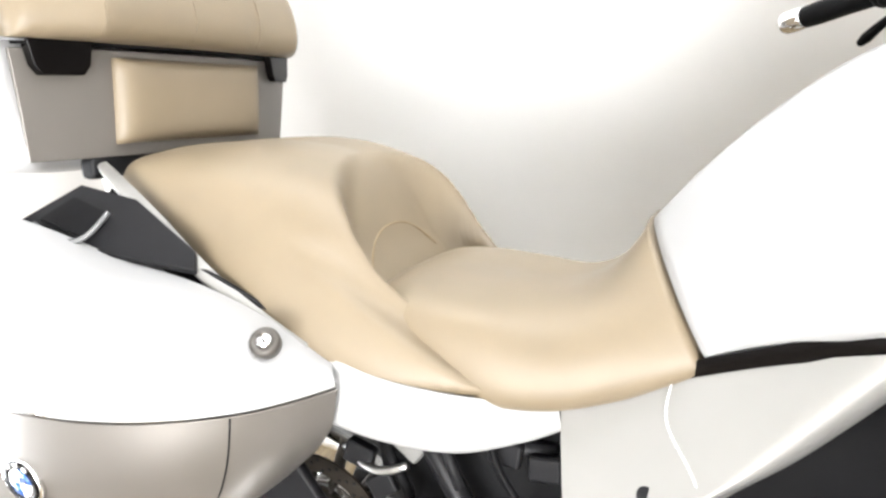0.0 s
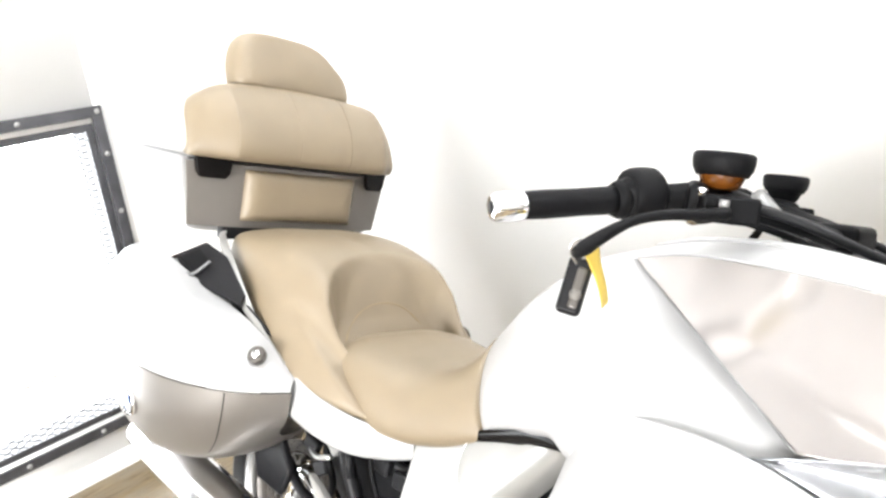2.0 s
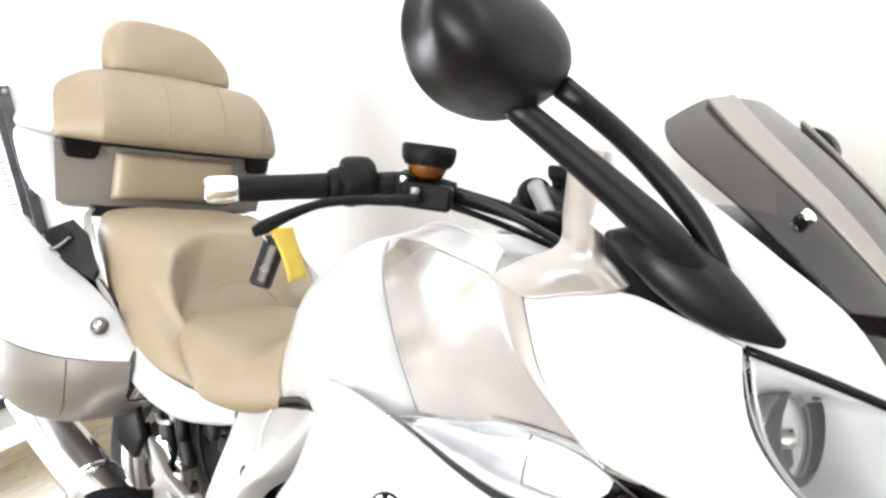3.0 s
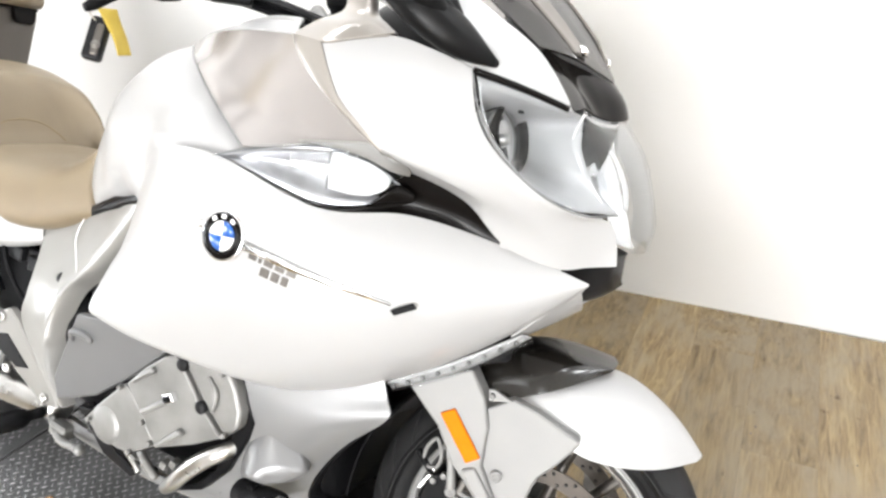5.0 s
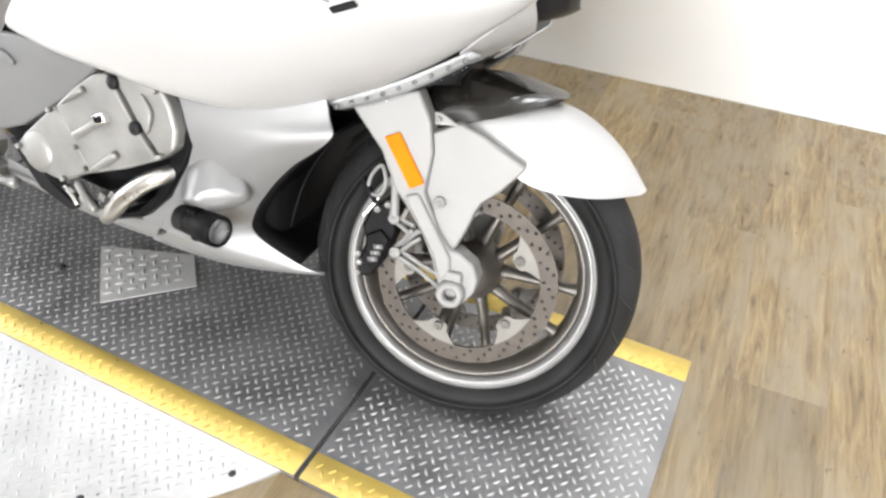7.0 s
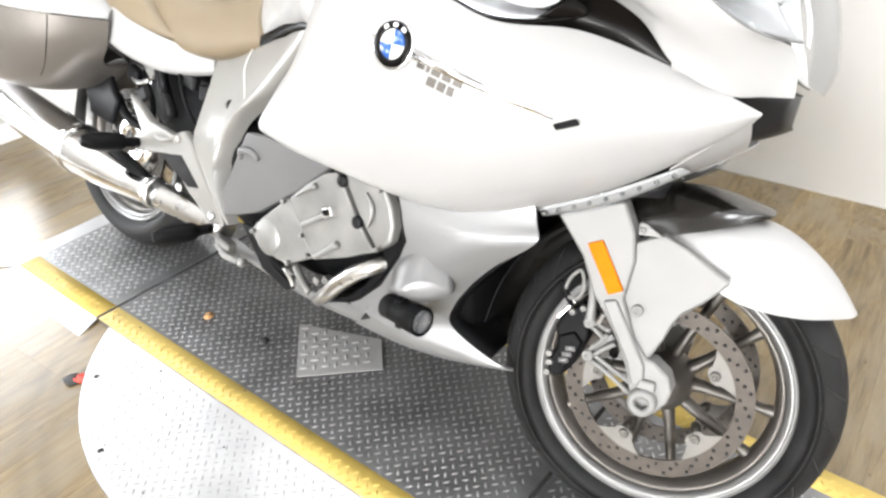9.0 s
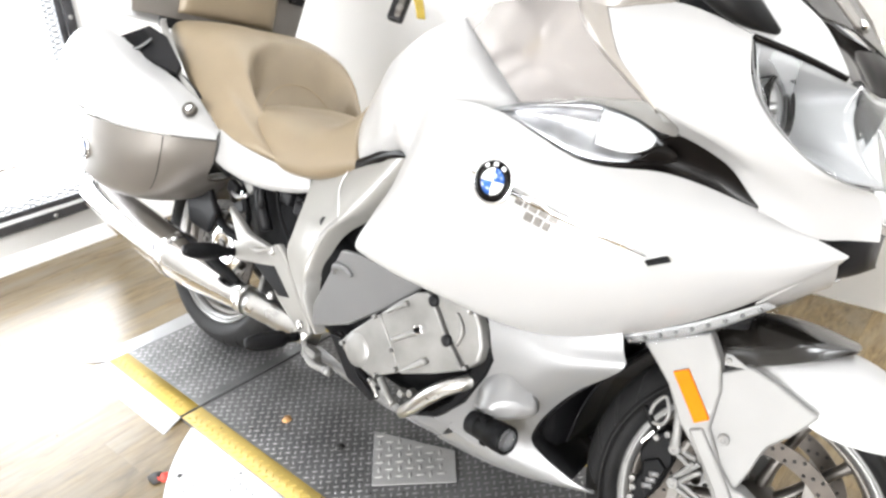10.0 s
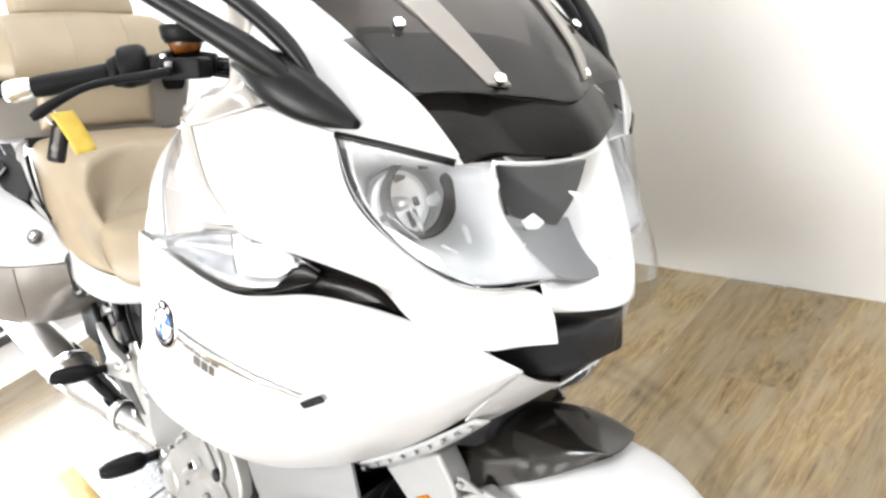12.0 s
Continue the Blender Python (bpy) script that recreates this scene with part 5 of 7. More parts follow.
cushion("lumbar_pad", -1.022, -0.168, 0.168, 0.985, 1.112, 0.020, case, "beige leather pad", -5)


def rest_section(y, z1, xf, z0=1.137):
    """One upright slice through the backrest at y: flat foot, full front, leaning rounded top."""
    h = z1 - z0
    return [(-1.06, y, z0), (xf - 0.012, y, z0), (xf, y, z0 + 0.022), (xf - 0.012, y, z0 + 0.5 * h), (xf - 0.42 * (h - 0.03) - 0.004, y, z1 - 0.016), (xf - 0.42 * h - 0.03, y, z1), (xf - 0.42 * h - 0.07, y, z1 - 0.012), (-1.08, y, z0 + 0.4 * h)]


back = solid_loft("backrest", [rest_section(y, z1, xf) for y, z1, xf in ((-0.313, 1.20, -1.030), (-0.308, 1.236, -1.017), (-0.286, 1.276, -0.998), (-0.255, 1.300, -0.976), (-0.233, 1.311, -0.960), (-0.222, 1.314, -0.954), (-0.18, 1.320, -0.951), (0, 1.326, -0.946), (0.18, 1.320, -0.951), (0.222, 1.314, -0.954), (0.233, 1.311, -0.960), (0.255, 1.300, -0.976), (0.286, 1.276, -0.998), (0.308, 1.236, -1.017), (0.313, 1.20, -1.030))], LEATHER, case, 64, 44, "quilted beige leather backrest")
for y, xf, z1 in ((-0.227, -0.9555, 1.312), (-0.06, -0.947, 1.325), (0.10, -0.947, 1.325)):
    tube("seam", [tuple(np.array(q) + (0.0005, 0, 0)) for q in rest_section(y, z1, xf)[1:6]], 0.0011, LEATHER, back, n=8)
HEAD = [(-0.178, 1.318), (-0.181, 1.375), (-0.166, 1.425), (-0.134, 1.456), (-0.093, 1.465), (-0.025, 1.466), (0.047, 1.461), (0.095, 1.444), (0.135, 1.412), (0.168, 1.375), (0.172, 1.322), (0.12, 1.312), (0.03, 1.314), (-0.06, 1.314), (-0.14, 1.312)]
head = solid_loft("headrest", [[(x - 0.25 * (z - 1.33), -0.01 + (y + 0.01) * k, 1.398 + (z - 1.398) * k) for y, z in HEAD] for x, k in ((-1.066, 0.80), (-1.074, 0.93), (-1.088, 0.985), (-1.105, 1.0), (-1.135, 0.99), (-1.15, 0.93), (-1.156, 0.8))], LEATHER, case, 24, 60, "beige leather headrest")
solid_loft("grip_recess", [[(-1.066 - 0.25 * (z - 1.33) + d, y, z) for y, z in ((-0.085, 1.318), (-0.06, 1.342), (-0.018, 1.348), (0.03, 1.342), (0.055, 1.318))] for d in (-0.01, 0.0, 0.0025)], LEATHER_DARK, head, 6, 24)
for y in (-0.07, 0.07):
    tube("headrest_post", [(-1.17, y, 1.36), (-1.15, y, 1.25)], 0.01, GREY_BLACK, case)
for y in (-0.252, 0.252):
    dx = lambda v: 0.25 * (abs(v) - 0.252)
    l = prism("latch", [(-1.036 - dx(y + a), y + a, z) for a, z in ((-0.045, 1.137), (0.045, 1.137), (0.038, 1.098), (0.028, 1.085), (-0.028, 1.085), (-0.038, 1.098))], (1, 0, 0), 0.016, GLOSS_BLACK, case, "black latch")
tube("seal", [(-1.048, -0.308, 1.130), (-1.014, -0.13, 1.131), (-1.010, 0, 1.131), (-1.014, 0.13, 1.131), (-1.048, 0.308, 1.130)], 0.004, BLACK, case, n=8)
tube("side_seal", [(-1.03, -0.300, 1.131), (-1.08, -0.329, 1.135), (-1.2, -0.347, 1.144), (-1.33, -0.315, 1.150), (-1.44, -0.242, 1.150)], 0.0015, GREY, case, n=8)

# ---- panniers ----


def pannier(s):
    lid = sheet("pannier", [
        [(-0.622, -0.235, 0.705), (-0.772, -0.284, 0.800), (-0.90, -0.308, 0.842), (-0.995, -0.334, 0.883), (-1.16, -0.33, 0.914), (-1.34, -0.25, 0.87)],
        [(-0.612, -0.258, 0.698), (-0.74, -0.348, 0.772), (-0.85, -0.378, 0.818), (-1.0, -0.398, 0.862), (-1.17, -0.388, 0.886), (-1.37, -0.28, 0.84)],
        [(-0.604, -0.268, 0.688), (-0.69, -0.363, 0.716), (-0.80, -0.42, 0.75), (-0.96, -0.446, 0.783), (-1.18, -0.43, 0.80), (-1.39, -0.31, 0.775)],
        [(-0.602, -0.27, 0.679), (-0.672, -0.366, 0.675), (-0.79, -0.432, 0.674), (-0.925, -0.462, 0.682), (-1.15, -0.44, 0.70), (-1.36, -0.31, 0.715)],
    ], PAINT, bike, 0.006, 24, 40, "white pannier with satin grey lower body", s)
    low = sheet("lower_body", [
        [(-0.602, -0.266, 0.675), (-0.672, -0.362, 0.671), (-0.79, -0.428, 0.670), (-0.925, -0.458, 0.678), (-1.15, -0.436, 0.696), (-1.36, -0.306, 0.711)],
        [(-0.622, -0.258, 0.615), (-0.69, -0.352, 0.60), (-0.80, -0.418, 0.585), (-0.945, -0.45, 0.58), (-1.15, -0.425, 0.60), (-1.35, -0.30, 0.64)],
        [(-0.675, -0.235, 0.56), (-0.74, -0.318, 0.515), (-0.84, -0.37, 0.485), (-0.965, -0.39, 0.478), (-1.15, -0.37, 0.51), (-1.34, -0.26, 0.58)],
        [(-0.69, -0.19, 0.55), (-0.76, -0.24, 0.492), (-0.86, -0.27, 0.455), (-0.98, -0.275, 0.45), (-1.15, -0.26, 0.485), (-1.33, -0.19, 0.57)],
        [(-0.70, -0.14, 0.56), (-0.77, -0.14, 0.50), (-0.87, -0.14, 0.465), (-0.98, -0.14, 0.46), (-1.15, -0.14, 0.495), (-1.32, -0.14, 0.58)],
    ], SILVER, lid, 0.006, 30, 40, "satin grey lower body", s)
    sheet("inner_wall", [
        [(-0.622, -0.235, 0.70), (-0.80, -0.275, 0.825), (-1.0, -0.30, 0.883), (-1.32, -0.21, 0.815)],
        [(-0.69, -0.16, 0.56), (-0.85, -0.16, 0.60), (-1.0, -0.16, 0.62), (-1.32, -0.15, 0.62)],
    ][::-1], GREY_BLACK, lid, 0.005, 8, 16, "", s, 0)
    tube("split_line", skin(low, [(-0.684, 0.668), (-0.693, 0.63), (-0.708, 0.59), (-0.735, 0.545), (-0.77, 0.508)], 0.0006), 0.0012, GREY_BLACK, lid, n=8)
    sheet("lip_trim", [
        [(-0.88, -0.4565, 0.690), (-1.0, -0.463, 0.70), (-1.15, -0.4445, 0.712), (-1.35, -0.317, 0.728)],
        [(-0.88, -0.4595, 0.682), (-1.0, -0.468, 0.686), (-1.15, -0.4485, 0.700), (-1.35, -0.321, 0.715)],
    ], CHROME, lid, 0.004, 4, 18, "", s, 0)
    k = Matrix.Translation((-0.668, -0.316 * s, 0.746)) @ Vector((0, 1, 0)).rotation_difference(Vector((0.35, -0.75 * s, 0.6)).normalized()).to_matrix().to_4x4()
    lk = lathe("lock", [(0, 0.006), (0.006, 0.006), (0.010, 0.004), (0.012, 0.007), (0.016, 0.007), (0.019, 0.002), (0.019, -0.01), (0, -0.01)], RIM, lid, k, 28, "dark grey and chrome key lock")
    lathe("cylinder", [(0, 0.009), (0.009, 0.008), (0.010, 0.004), (0, 0.004)], CHROME, lk, k, 20)
    box("keyway", (0.009, 0.003, 0.002), k @ Matrix.Translation((0, 0.009, 0)), BLACK, lk, "", 0)
    roundel(lid, (-0.948, -0.4525 * s, 0.585), (-0.03, -1 * s, -0.14), 0.034)


both(pannier)

# ---- wheels ----
STEER = 11.0


def tyre_profile(R, W, rim_r):
    """A rounded tyre section from bead to bead."""
    a = np.linspace(-1, 1, 17)
    pts = []
    for t in a:
        h = W * math.sin(t * 1.45) / math.sin(1.45)
        r = R - 0.062 * (1 - math.cos(t * 1.45)) / (1 - math.cos(1.45))
        pts.append((r, h))
    left = [(rim_r - 0.006, -W * 0.70), (rim_r + 0.012, -W * 0.86), (rim_r + 0.03, -W * 0.98)]
    return left + pts[1:-1] + [(r, -h) for r, h in left[::-1]]


def wheel(name, m, R, W, rim_w, label, discs, first=60.0):
    """A cast wheel: bright stepped lips, barrel coloured darker for its shade, five pairs of spokes, tyre and discs."""
    rim_r = 0.232
    lip = [(0.208, 0.80), (0.214, 0.93), (0.2195, 0.955), (0.2205, 0.90), (0.2235, 0.90), (0.2245, 1.0), (rim_r, 1.0), (rim_r, 0.86), (0.206, 0.72)]
    w = lathe(name, [(0.199, -rim_w * 0.74), (0.2075, -rim_w * 0.74), (0.205, -rim_w * 0.3), (0.203, 0), (0.205, rim_w * 0.3), (0.2075, rim_w * 0.74), (0.199, rim_w * 0.74), (0.193, rim_w * 0.3), (0.190, 0), (0.193, -rim_w * 0.3)], RIM, bike, m, 96, label, True)
    for sgn in (-1, 1):
        lathe("rim_lip", [(r, sgn * k * rim_w) for r, k in lip], RIM_LIP, w, m, 112, "bright silver rim lip", True)
    ty = lathe("tyre", tyre_profile(R, W, rim_r), RUBBER, w, m, 112, "black road tyre with curved grooves", True)
    # tread grooves, thin dark cuts following the crown
    bm = bmesh.new()
    for k in range(26):
        a0 = k * 2 * math.pi / 26
        for sgn in (1, -1):
            pts = []
            for q in np.linspace(0.12, 0.78, 7):
                t = q * 1.45
                h = sgn * W * math.sin(t) / math.sin(1.45)
                r = R - 0.062 * (1 - math.cos(t)) / (1 - math.cos(1.45)) - 0.0006
                ang = a0 + (0.5 * math.pi / 26 if sgn > 0 else 0) + 0.26 * q * q + 0.05 * q
                pts.append(m @ Vector((r * math.cos(ang), h, r * math.sin(ang))))
            add_tube(bm, pts, [0.0012, 0.0024, 0.0024, 0.0012], 6, 8)
    part("groove", bm, GROOVE, ty)["kind"] = "stuff"
    hub = lathe("hub", [(0, -0.072), (0.030, -0.072), (0.038, -0.05), (0.052, -0.03), (0.056, 0), (0.052, 0.03), (0.038, 0.05), (0.030, 0.072), (0, 0.072)], RIM, w, m, 40)
    for k in range(5):
        for sgn in (-1, 1):
            a, b = radians(first + 72 * k + 14 * sgn), radians(first + 72 * k + 20 * sgn)
            q = (a + b) / 2
            rows = []
            for r, g, wid, dep in ((0.046, b, 0.013, 0.019), (0.085, b * 0.6 + a * 0.4, 0.0105, 0.0155), (0.14, q * 0.3 + a * 0.7, 0.0095, 0.012), (0.185, a, 0.0105, 0.011), (0.198, a, 0.016, 0.013)):
                c, u = Vector((r * math.cos(g), 0, r * math.sin(g))), Vector((-math.sin(g), 0, math.cos(g)))
                rows.append([m @ (c + u * wid * math.cos(e) + Vector((0, dep * math.sin(e), 0))) for e in np.linspace(0, 2 * math.pi, 10, endpoint=False)])
            solid_loft("spoke", rows, RIM, w, 10, 14)
    for y in discs:
        disc(w, m @ Matrix.Translation((0, y, 0)), 0.161 if R < 0.31 else 0.15, first - 24)
    return w


GROOVE = node_mat("tyre_groove", (0.008, 0.008, 0.008), 0.9)


def disc(parent, m, r, first):
    """A drilled floating brake disc with five pale carrier lobes."""
    n, inner = 120, r * 0.81
    bm = bmesh.new()
    rings = []
    for y in (-0.0025, 0.0025):
        rings.append([[bm.verts.new(m @ Vector((k * math.cos(a), y, k * math.sin(a)))) for a in np.linspace(0, 2 * math.pi, n, endpoint=False)] for k in (r, inner)])
    (o1, i1), (o2, i2) = rings
    for k in range(n):
        j = (k + 1) % n
        bm.faces.new((o1[k], o1[j], i1[j], i1[k]))
        bm.faces.new((o2[k], i2[k], i2[j], o2[j]))
        bm.faces.new((o1[k], o2[k], o2[j], o1[j]))
        bm.faces.new((i1[k], i1[j], i2[j], i2[k]))
    d = part("brake_disc", bm, DISC, parent, "drilled brown-grey steel brake disc", smooth=False)
    bm = bmesh.new()
    for k in range(72):
        a = 2 * math.pi * k / 72
        rr = inner + (r - inner) * (0.22, 0.78, 0.50)[k % 3]
        for y in (-0.0028, 0.0028):
            c = m @ Vector((rr * math.cos(a), y, rr * math.sin(a)))
            add_tube(bm, [c, c + (m.to_3x3() @ Vector((0, 0.0004 if y > 0 else -0.0004, 0)))], 0.0032, 8)
    part("drilling", bm, GROOVE, d)["kind"] = "stuff"
    nrm = m.to_3x3() @ Vector((0, 1, 0))
    for k in range(5):
        a = radians(first + 72 * k)
        out = [(inner + 0.003, u) for u in np.linspace(-0.36, 0.36, 9)] + [(0.118, 0.25), (0.108, 0.175), (0.100, 0.165), (0.0945, 0.10), (0.093, 0), (0.0945, -0.10), (0.100, -0.165), (0.108, -0.175), (0.118, -0.25)]
        prism("carrier_lobe", [m @ Vector((q * r / 0.161 * math.cos(a + u), 0, q * r / 0.161 * math.sin(a + u))) - nrm * 0.0022 for q, u in out], nrm, 0.0044, CARRIER, d, "", 0.0008)
        bolt_on(d, m @ Vector((0.104 * math.cos(a), -0.004, 0.104 * math.sin(a))), -nrm, 0.009, CARRIER, "rivet")
        tube("mount", [m @ Vector((0.104 * math.cos(a), 0.002, 0.104 * math.sin(a))), m @ Vector((0.098 * math.cos(a), 0.045 if m.translation.y < 0 else -0.045, 0.098 * math.sin(a)))], 0.009, RIM, d, "", 10)
    return d


FRONT = Matrix.Translation((0.815, -0.012, 0.298)) @ pose(0, 0, 0, 0, 0, STEER) @ pose(0, 0, 0, -2, 0, 0)
REAR = pose(-0.81, 0, 0.315)
WHEEL = Matrix.Translation((0.810, -0.012, 0.290)) @ pose(0, 0, 0, 0, 0, STEER) @ pose(0, 0, 0, -2, 0, 0)
wheel("front_wheel", WHEEL, 0.300, 0.072, 0.050, "grey cast front wheel with twin drilled discs", (-0.068, 0.068))
wheel("rear_wheel", REAR, 0.318, 0.098, 0.080, "grey cast rear wheel", (-0.06,))
lathe("wheel_flange", [(0.03, -0.075), (0.075, -0.07), (0.085, -0.05), (0.085, 0.0), (0.03, 0.0)], CHROME, bike, REAR, 40, closed=True)


def fr(x, y, z):
    """A point given in the steered front assembly (x ahead, y left, z up from the front axle)."""
    return FRONT @ Vector((x, y, z))


# ---- front fender and fork ----
def fd(x, y, z):
    """Fender points, drooping towards the front."""
    return fr(x, y, z - 0.018 - 0.021 * max(0.0, x) / 0.253)


def glide0(x):
    """Rises from 0 behind the axle line to 1 at the crown's front end."""
    return min(1.0, max(0.0, x / 0.11))


fend = sheet("front_fender", [[fd(*p) for p in c] for c in (
    [(-0.10, -0.108, 0.235), (-0.02, -0.112, 0.245), (0.08, -0.108, 0.222), (0.165, -0.09, 0.229), (0.243, -0.025, 0.243)],
    [(-0.10, -0.098, 0.284), (0.0, -0.10, 0.302), (0.10, -0.092, 0.297), (0.18, -0.070, 0.273), (0.249, -0.016, 0.246)],
    [(-0.11, -0.055, 0.308), (0.0, -0.058, 0.326), (0.11, -0.052, 0.330), (0.188, -0.036, 0.298), (0.252, -0.008, 0.248)],
    [(-0.11, 0, 0.321), (0.0, 0, 0.336), (0.11, 0, 0.340), (0.192, 0, 0.305), (0.253, 0, 0.249)],
    [(-0.11, 0.055, 0.308), (0.0, 0.058, 0.326), (0.11, 0.052, 0.330), (0.188, 0.036, 0.298), (0.252, 0.008, 0.248)],
    [(-0.10, 0.098, 0.284), (0.0, 0.10, 0.302), (0.10, 0.092, 0.297), (0.18, 0.070, 0.273), (0.249, 0.016, 0.246)],
    [(-0.10, 0.108, 0.235), (-0.02, 0.112, 0.245), (0.08, 0.108, 0.222), (0.165, 0.09, 0.229), (0.243, 0.025, 0.243)],
)], PAINT, bike, 0.004, 30, 30, "pearl white front fender with black crown")
sheet("fender_crown", [[fd(p[0] * (0.75 if p[0] > 0 else 1), p[1] * 1.04, p[2] - 0.011 + 0.013 * glide0(p[0])) for p in c] for c in (
    [(-0.17, -0.102, 0.255), (-0.08, -0.107, 0.292), (0.0, -0.100, 0.325), (0.115, -0.034, 0.352)],
    [(-0.175, -0.08, 0.305), (-0.08, -0.085, 0.342), (0.0, -0.076, 0.360), (0.112, -0.040, 0.356)],
    [(-0.18, -0.04, 0.335), (-0.08, -0.045, 0.365), (0.0, -0.04, 0.374), (0.12, -0.02, 0.357)],
    [(-0.18, 0.04, 0.335), (-0.08, 0.045, 0.365), (0.0, 0.04, 0.374), (0.12, 0.02, 0.357)],
    [(-0.175, 0.08, 0.305), (-0.08, 0.085, 0.342), (0.0, 0.076, 0.360), (0.112, 0.040, 0.356)],
    [(-0.17, 0.102, 0.255), (-0.08, 0.107, 0.292), (0.0, 0.100, 0.325), (0.115, 0.034, 0.352)],
)], CROWN, fend, 0.004, 18, 20, "gloss black fender crown")
sheet("rear_hugger", [[FRONT @ Vector((0.335 * math.cos(a), y, 0.335 * math.sin(a))) for a in np.radians((112, 135, 158, 178))] for y in (-0.085, -0.04, 0.04, 0.085)], BLACK, fend, 0.004, 12, 16, "black rear fender half")


def fork_side(s):
    y = -0.145 * s
    n = FRONT.to_3x3() @ Vector((0, s, 0))

    def at(pts, yy):
        return [fr(a, yy, b) for a, b in pts]

    leg = prism("fork_leg", at([(-0.240, 0.275), (-0.173, 0.207), (-0.140, 0.149), (-0.114, 0.122), (-0.086, 0.089), (-0.059, 0.046), (-0.044, 0.010), (-0.036, -0.014), (-0.014, -0.026), (0.008, -0.016), (0.022, 0.008), (0.024, 0.032), (0.012, 0.055), (-0.016, 0.071), (-0.030, 0.072), (-0.056, 0.098), (-0.089, 0.158), (-0.088, 0.224), (-0.100, 0.271), (-0.128, 0.315)], y), n, 0.045, FORK, bike, "cast silver fork leg with an amber reflector", 0.006)
    prism("leg_rib", at([(-0.122, 0.146), (-0.100, 0.156), (-0.028, 0.060), (-0.020, 0.020), (-0.042, 0.022), (-0.058, 0.058)], y - 0.007 * s), n, 0.012, FORK, leg, "", 0.005)
    prism("fender_stay", at([(-0.093, 0.222), (-0.093, 0.157), (-0.06, 0.094), (-0.033, 0.063), (-0.024, 0.076), (-0.013, 0.108), (-0.006, 0.138), (0.002, 0.158), (0.028, 0.186), (0.046, 0.211), (0.059, 0.233), (0.034, 0.243), (-0.015, 0.265), (-0.058, 0.278), (-0.098, 0.253)], y + 0.010 * s), n, 0.024, FORK, leg, "satin silver fender stay", 0.005)
    prism("reflector", at([(-0.169, 0.232), (-0.146, 0.245), (-0.093, 0.173), (-0.115, 0.159)], y - 0.006 * s), n, 0.012, AMBER, leg, "amber reflector", 0.002)
    prism("stay_tab", at([(-0.098, 0.287), (-0.095, 0.268), (-0.055, 0.274), (-0.088, 0.288)], y + 0.004 * s), n, 0.006, FORK, leg, "", 0.001)
    bolt_on(leg, fr(-0.065, y + 0.008 * s, 0.145), -n, 0.010)
    bolt_on(leg, fr(-0.090, y + 0.002 * s, 0.278), -n, 0.005)
    m = Matrix.Translation(fr(-0.016, y, 0.0)) @ Vector((0, 1, 0)).rotation_difference(-n).to_matrix().to_4x4()
    lathe("axle_end", [(0.0105, 0.004), (0.0105, 0.016), (0.017, 0.018), (0.022, 0.016), (0.024, 0.010), (0.025, -0.03), (0.0105, -0.03)], FORK, leg, m, 32, closed=True)
    lathe("axle_socket", [(0, -0.002), (0.0104, -0.002), (0.0104, -0.012), (0, -0.012)], GREY_BLACK, leg, m, 6)
    prism("pinch_boss", at([(-0.034, 0.022), (-0.030, 0.038), (-0.004, 0.040), (0.0, 0.022)], y - 0.010 * s), n, 0.02, FORK, leg, "", 0.004)
    # caliper behind the leg, on the disc
    cal = prism("brake_caliper", at([(-0.196, 0.060), (-0.186, 0.092), (-0.166, 0.112), (-0.143, 0.104), (-0.134, 0.064), (-0.146, 0.008), (-0.164, -0.026), (-0.186, -0.036), (-0.196, -0.010), (-0.190, 0.012), (-0.184, 0.030)], -0.110 * s), n, 0.055, BLACK, bike, "black brake caliper", 0.007)
    prism("caliper_bridge", at([(-0.178, 0.006), (-0.184, 0.048), (-0.160, 0.064), (-0.142, 0.050), (-0.152, 0.006), (-0.166, -0.012)], -0.117 * s), n, 0.012, BLACK, cal, "", 0.004)
    for k in range(3):
        box("mark", (0.017, 0.0012, 0.0085), Matrix.Translation(fr(-0.166 + 0.0035 * k, -0.1178 * s, 0.008 + 0.0125 * k)) @ pose(0, 0, 0, 0, -16, STEER), GREY, cal, "white mark", 0)
    for a, b in ((-0.190, -0.026), (-0.190, -0.006), (-0.194, 0.010), (-0.172, 0.098), (-0.155, 0.110)):
        bolt_on(cal, fr(a, -0.111 * s, b), -n, 0.0058, ALU)
    box("pad_clip", (0.005, 0.004, 0.045), Matrix.Translation(fr(-0.184, -0.112 * s, 0.098)) @ pose(0, 0, 0, 0, 30, STEER), CHROME, cal, "", 0.001)
    # double-ribbed stays from the axle and the leg to the caliper
    for p0, p1 in (((-0.124, 0.040), (-0.034, 0.010)), ((-0.124, 0.040), (-0.092, 0.084)), ((-0.134, 0.097), (-0.100, 0.088))):
        d = Vector((p1[0] - p0[0], p1[1] - p0[1])).normalized() * 0.006
        for sgn in (1, -1):
            tube("caliper_stay", [fr(p0[0] - d.y * sgn, y + 0.016 * s, p0[1] + d.x * sgn), fr((p0[0] + p1[0]) / 2 - d.y * sgn, y + 0.010 * s, (p0[1] + p1[1]) / 2 + d.x * sgn), fr(p1[0] - d.y * sgn * 1.6, y + 0.004 * s, p1[1] + d.x * sgn * 1.6)], 0.0042, FORK, leg, n=8, steps=6)
        prism("stay_web", [fr(a - d.y * sgn * 0.7, y + 0.02 * s, b + d.x * sgn * 0.7) for (a, b), sgn in ((p0, 1), (p1, 1), (p1, -1), (p0, -1))], n, 0.005, FORK, leg, "", 0)
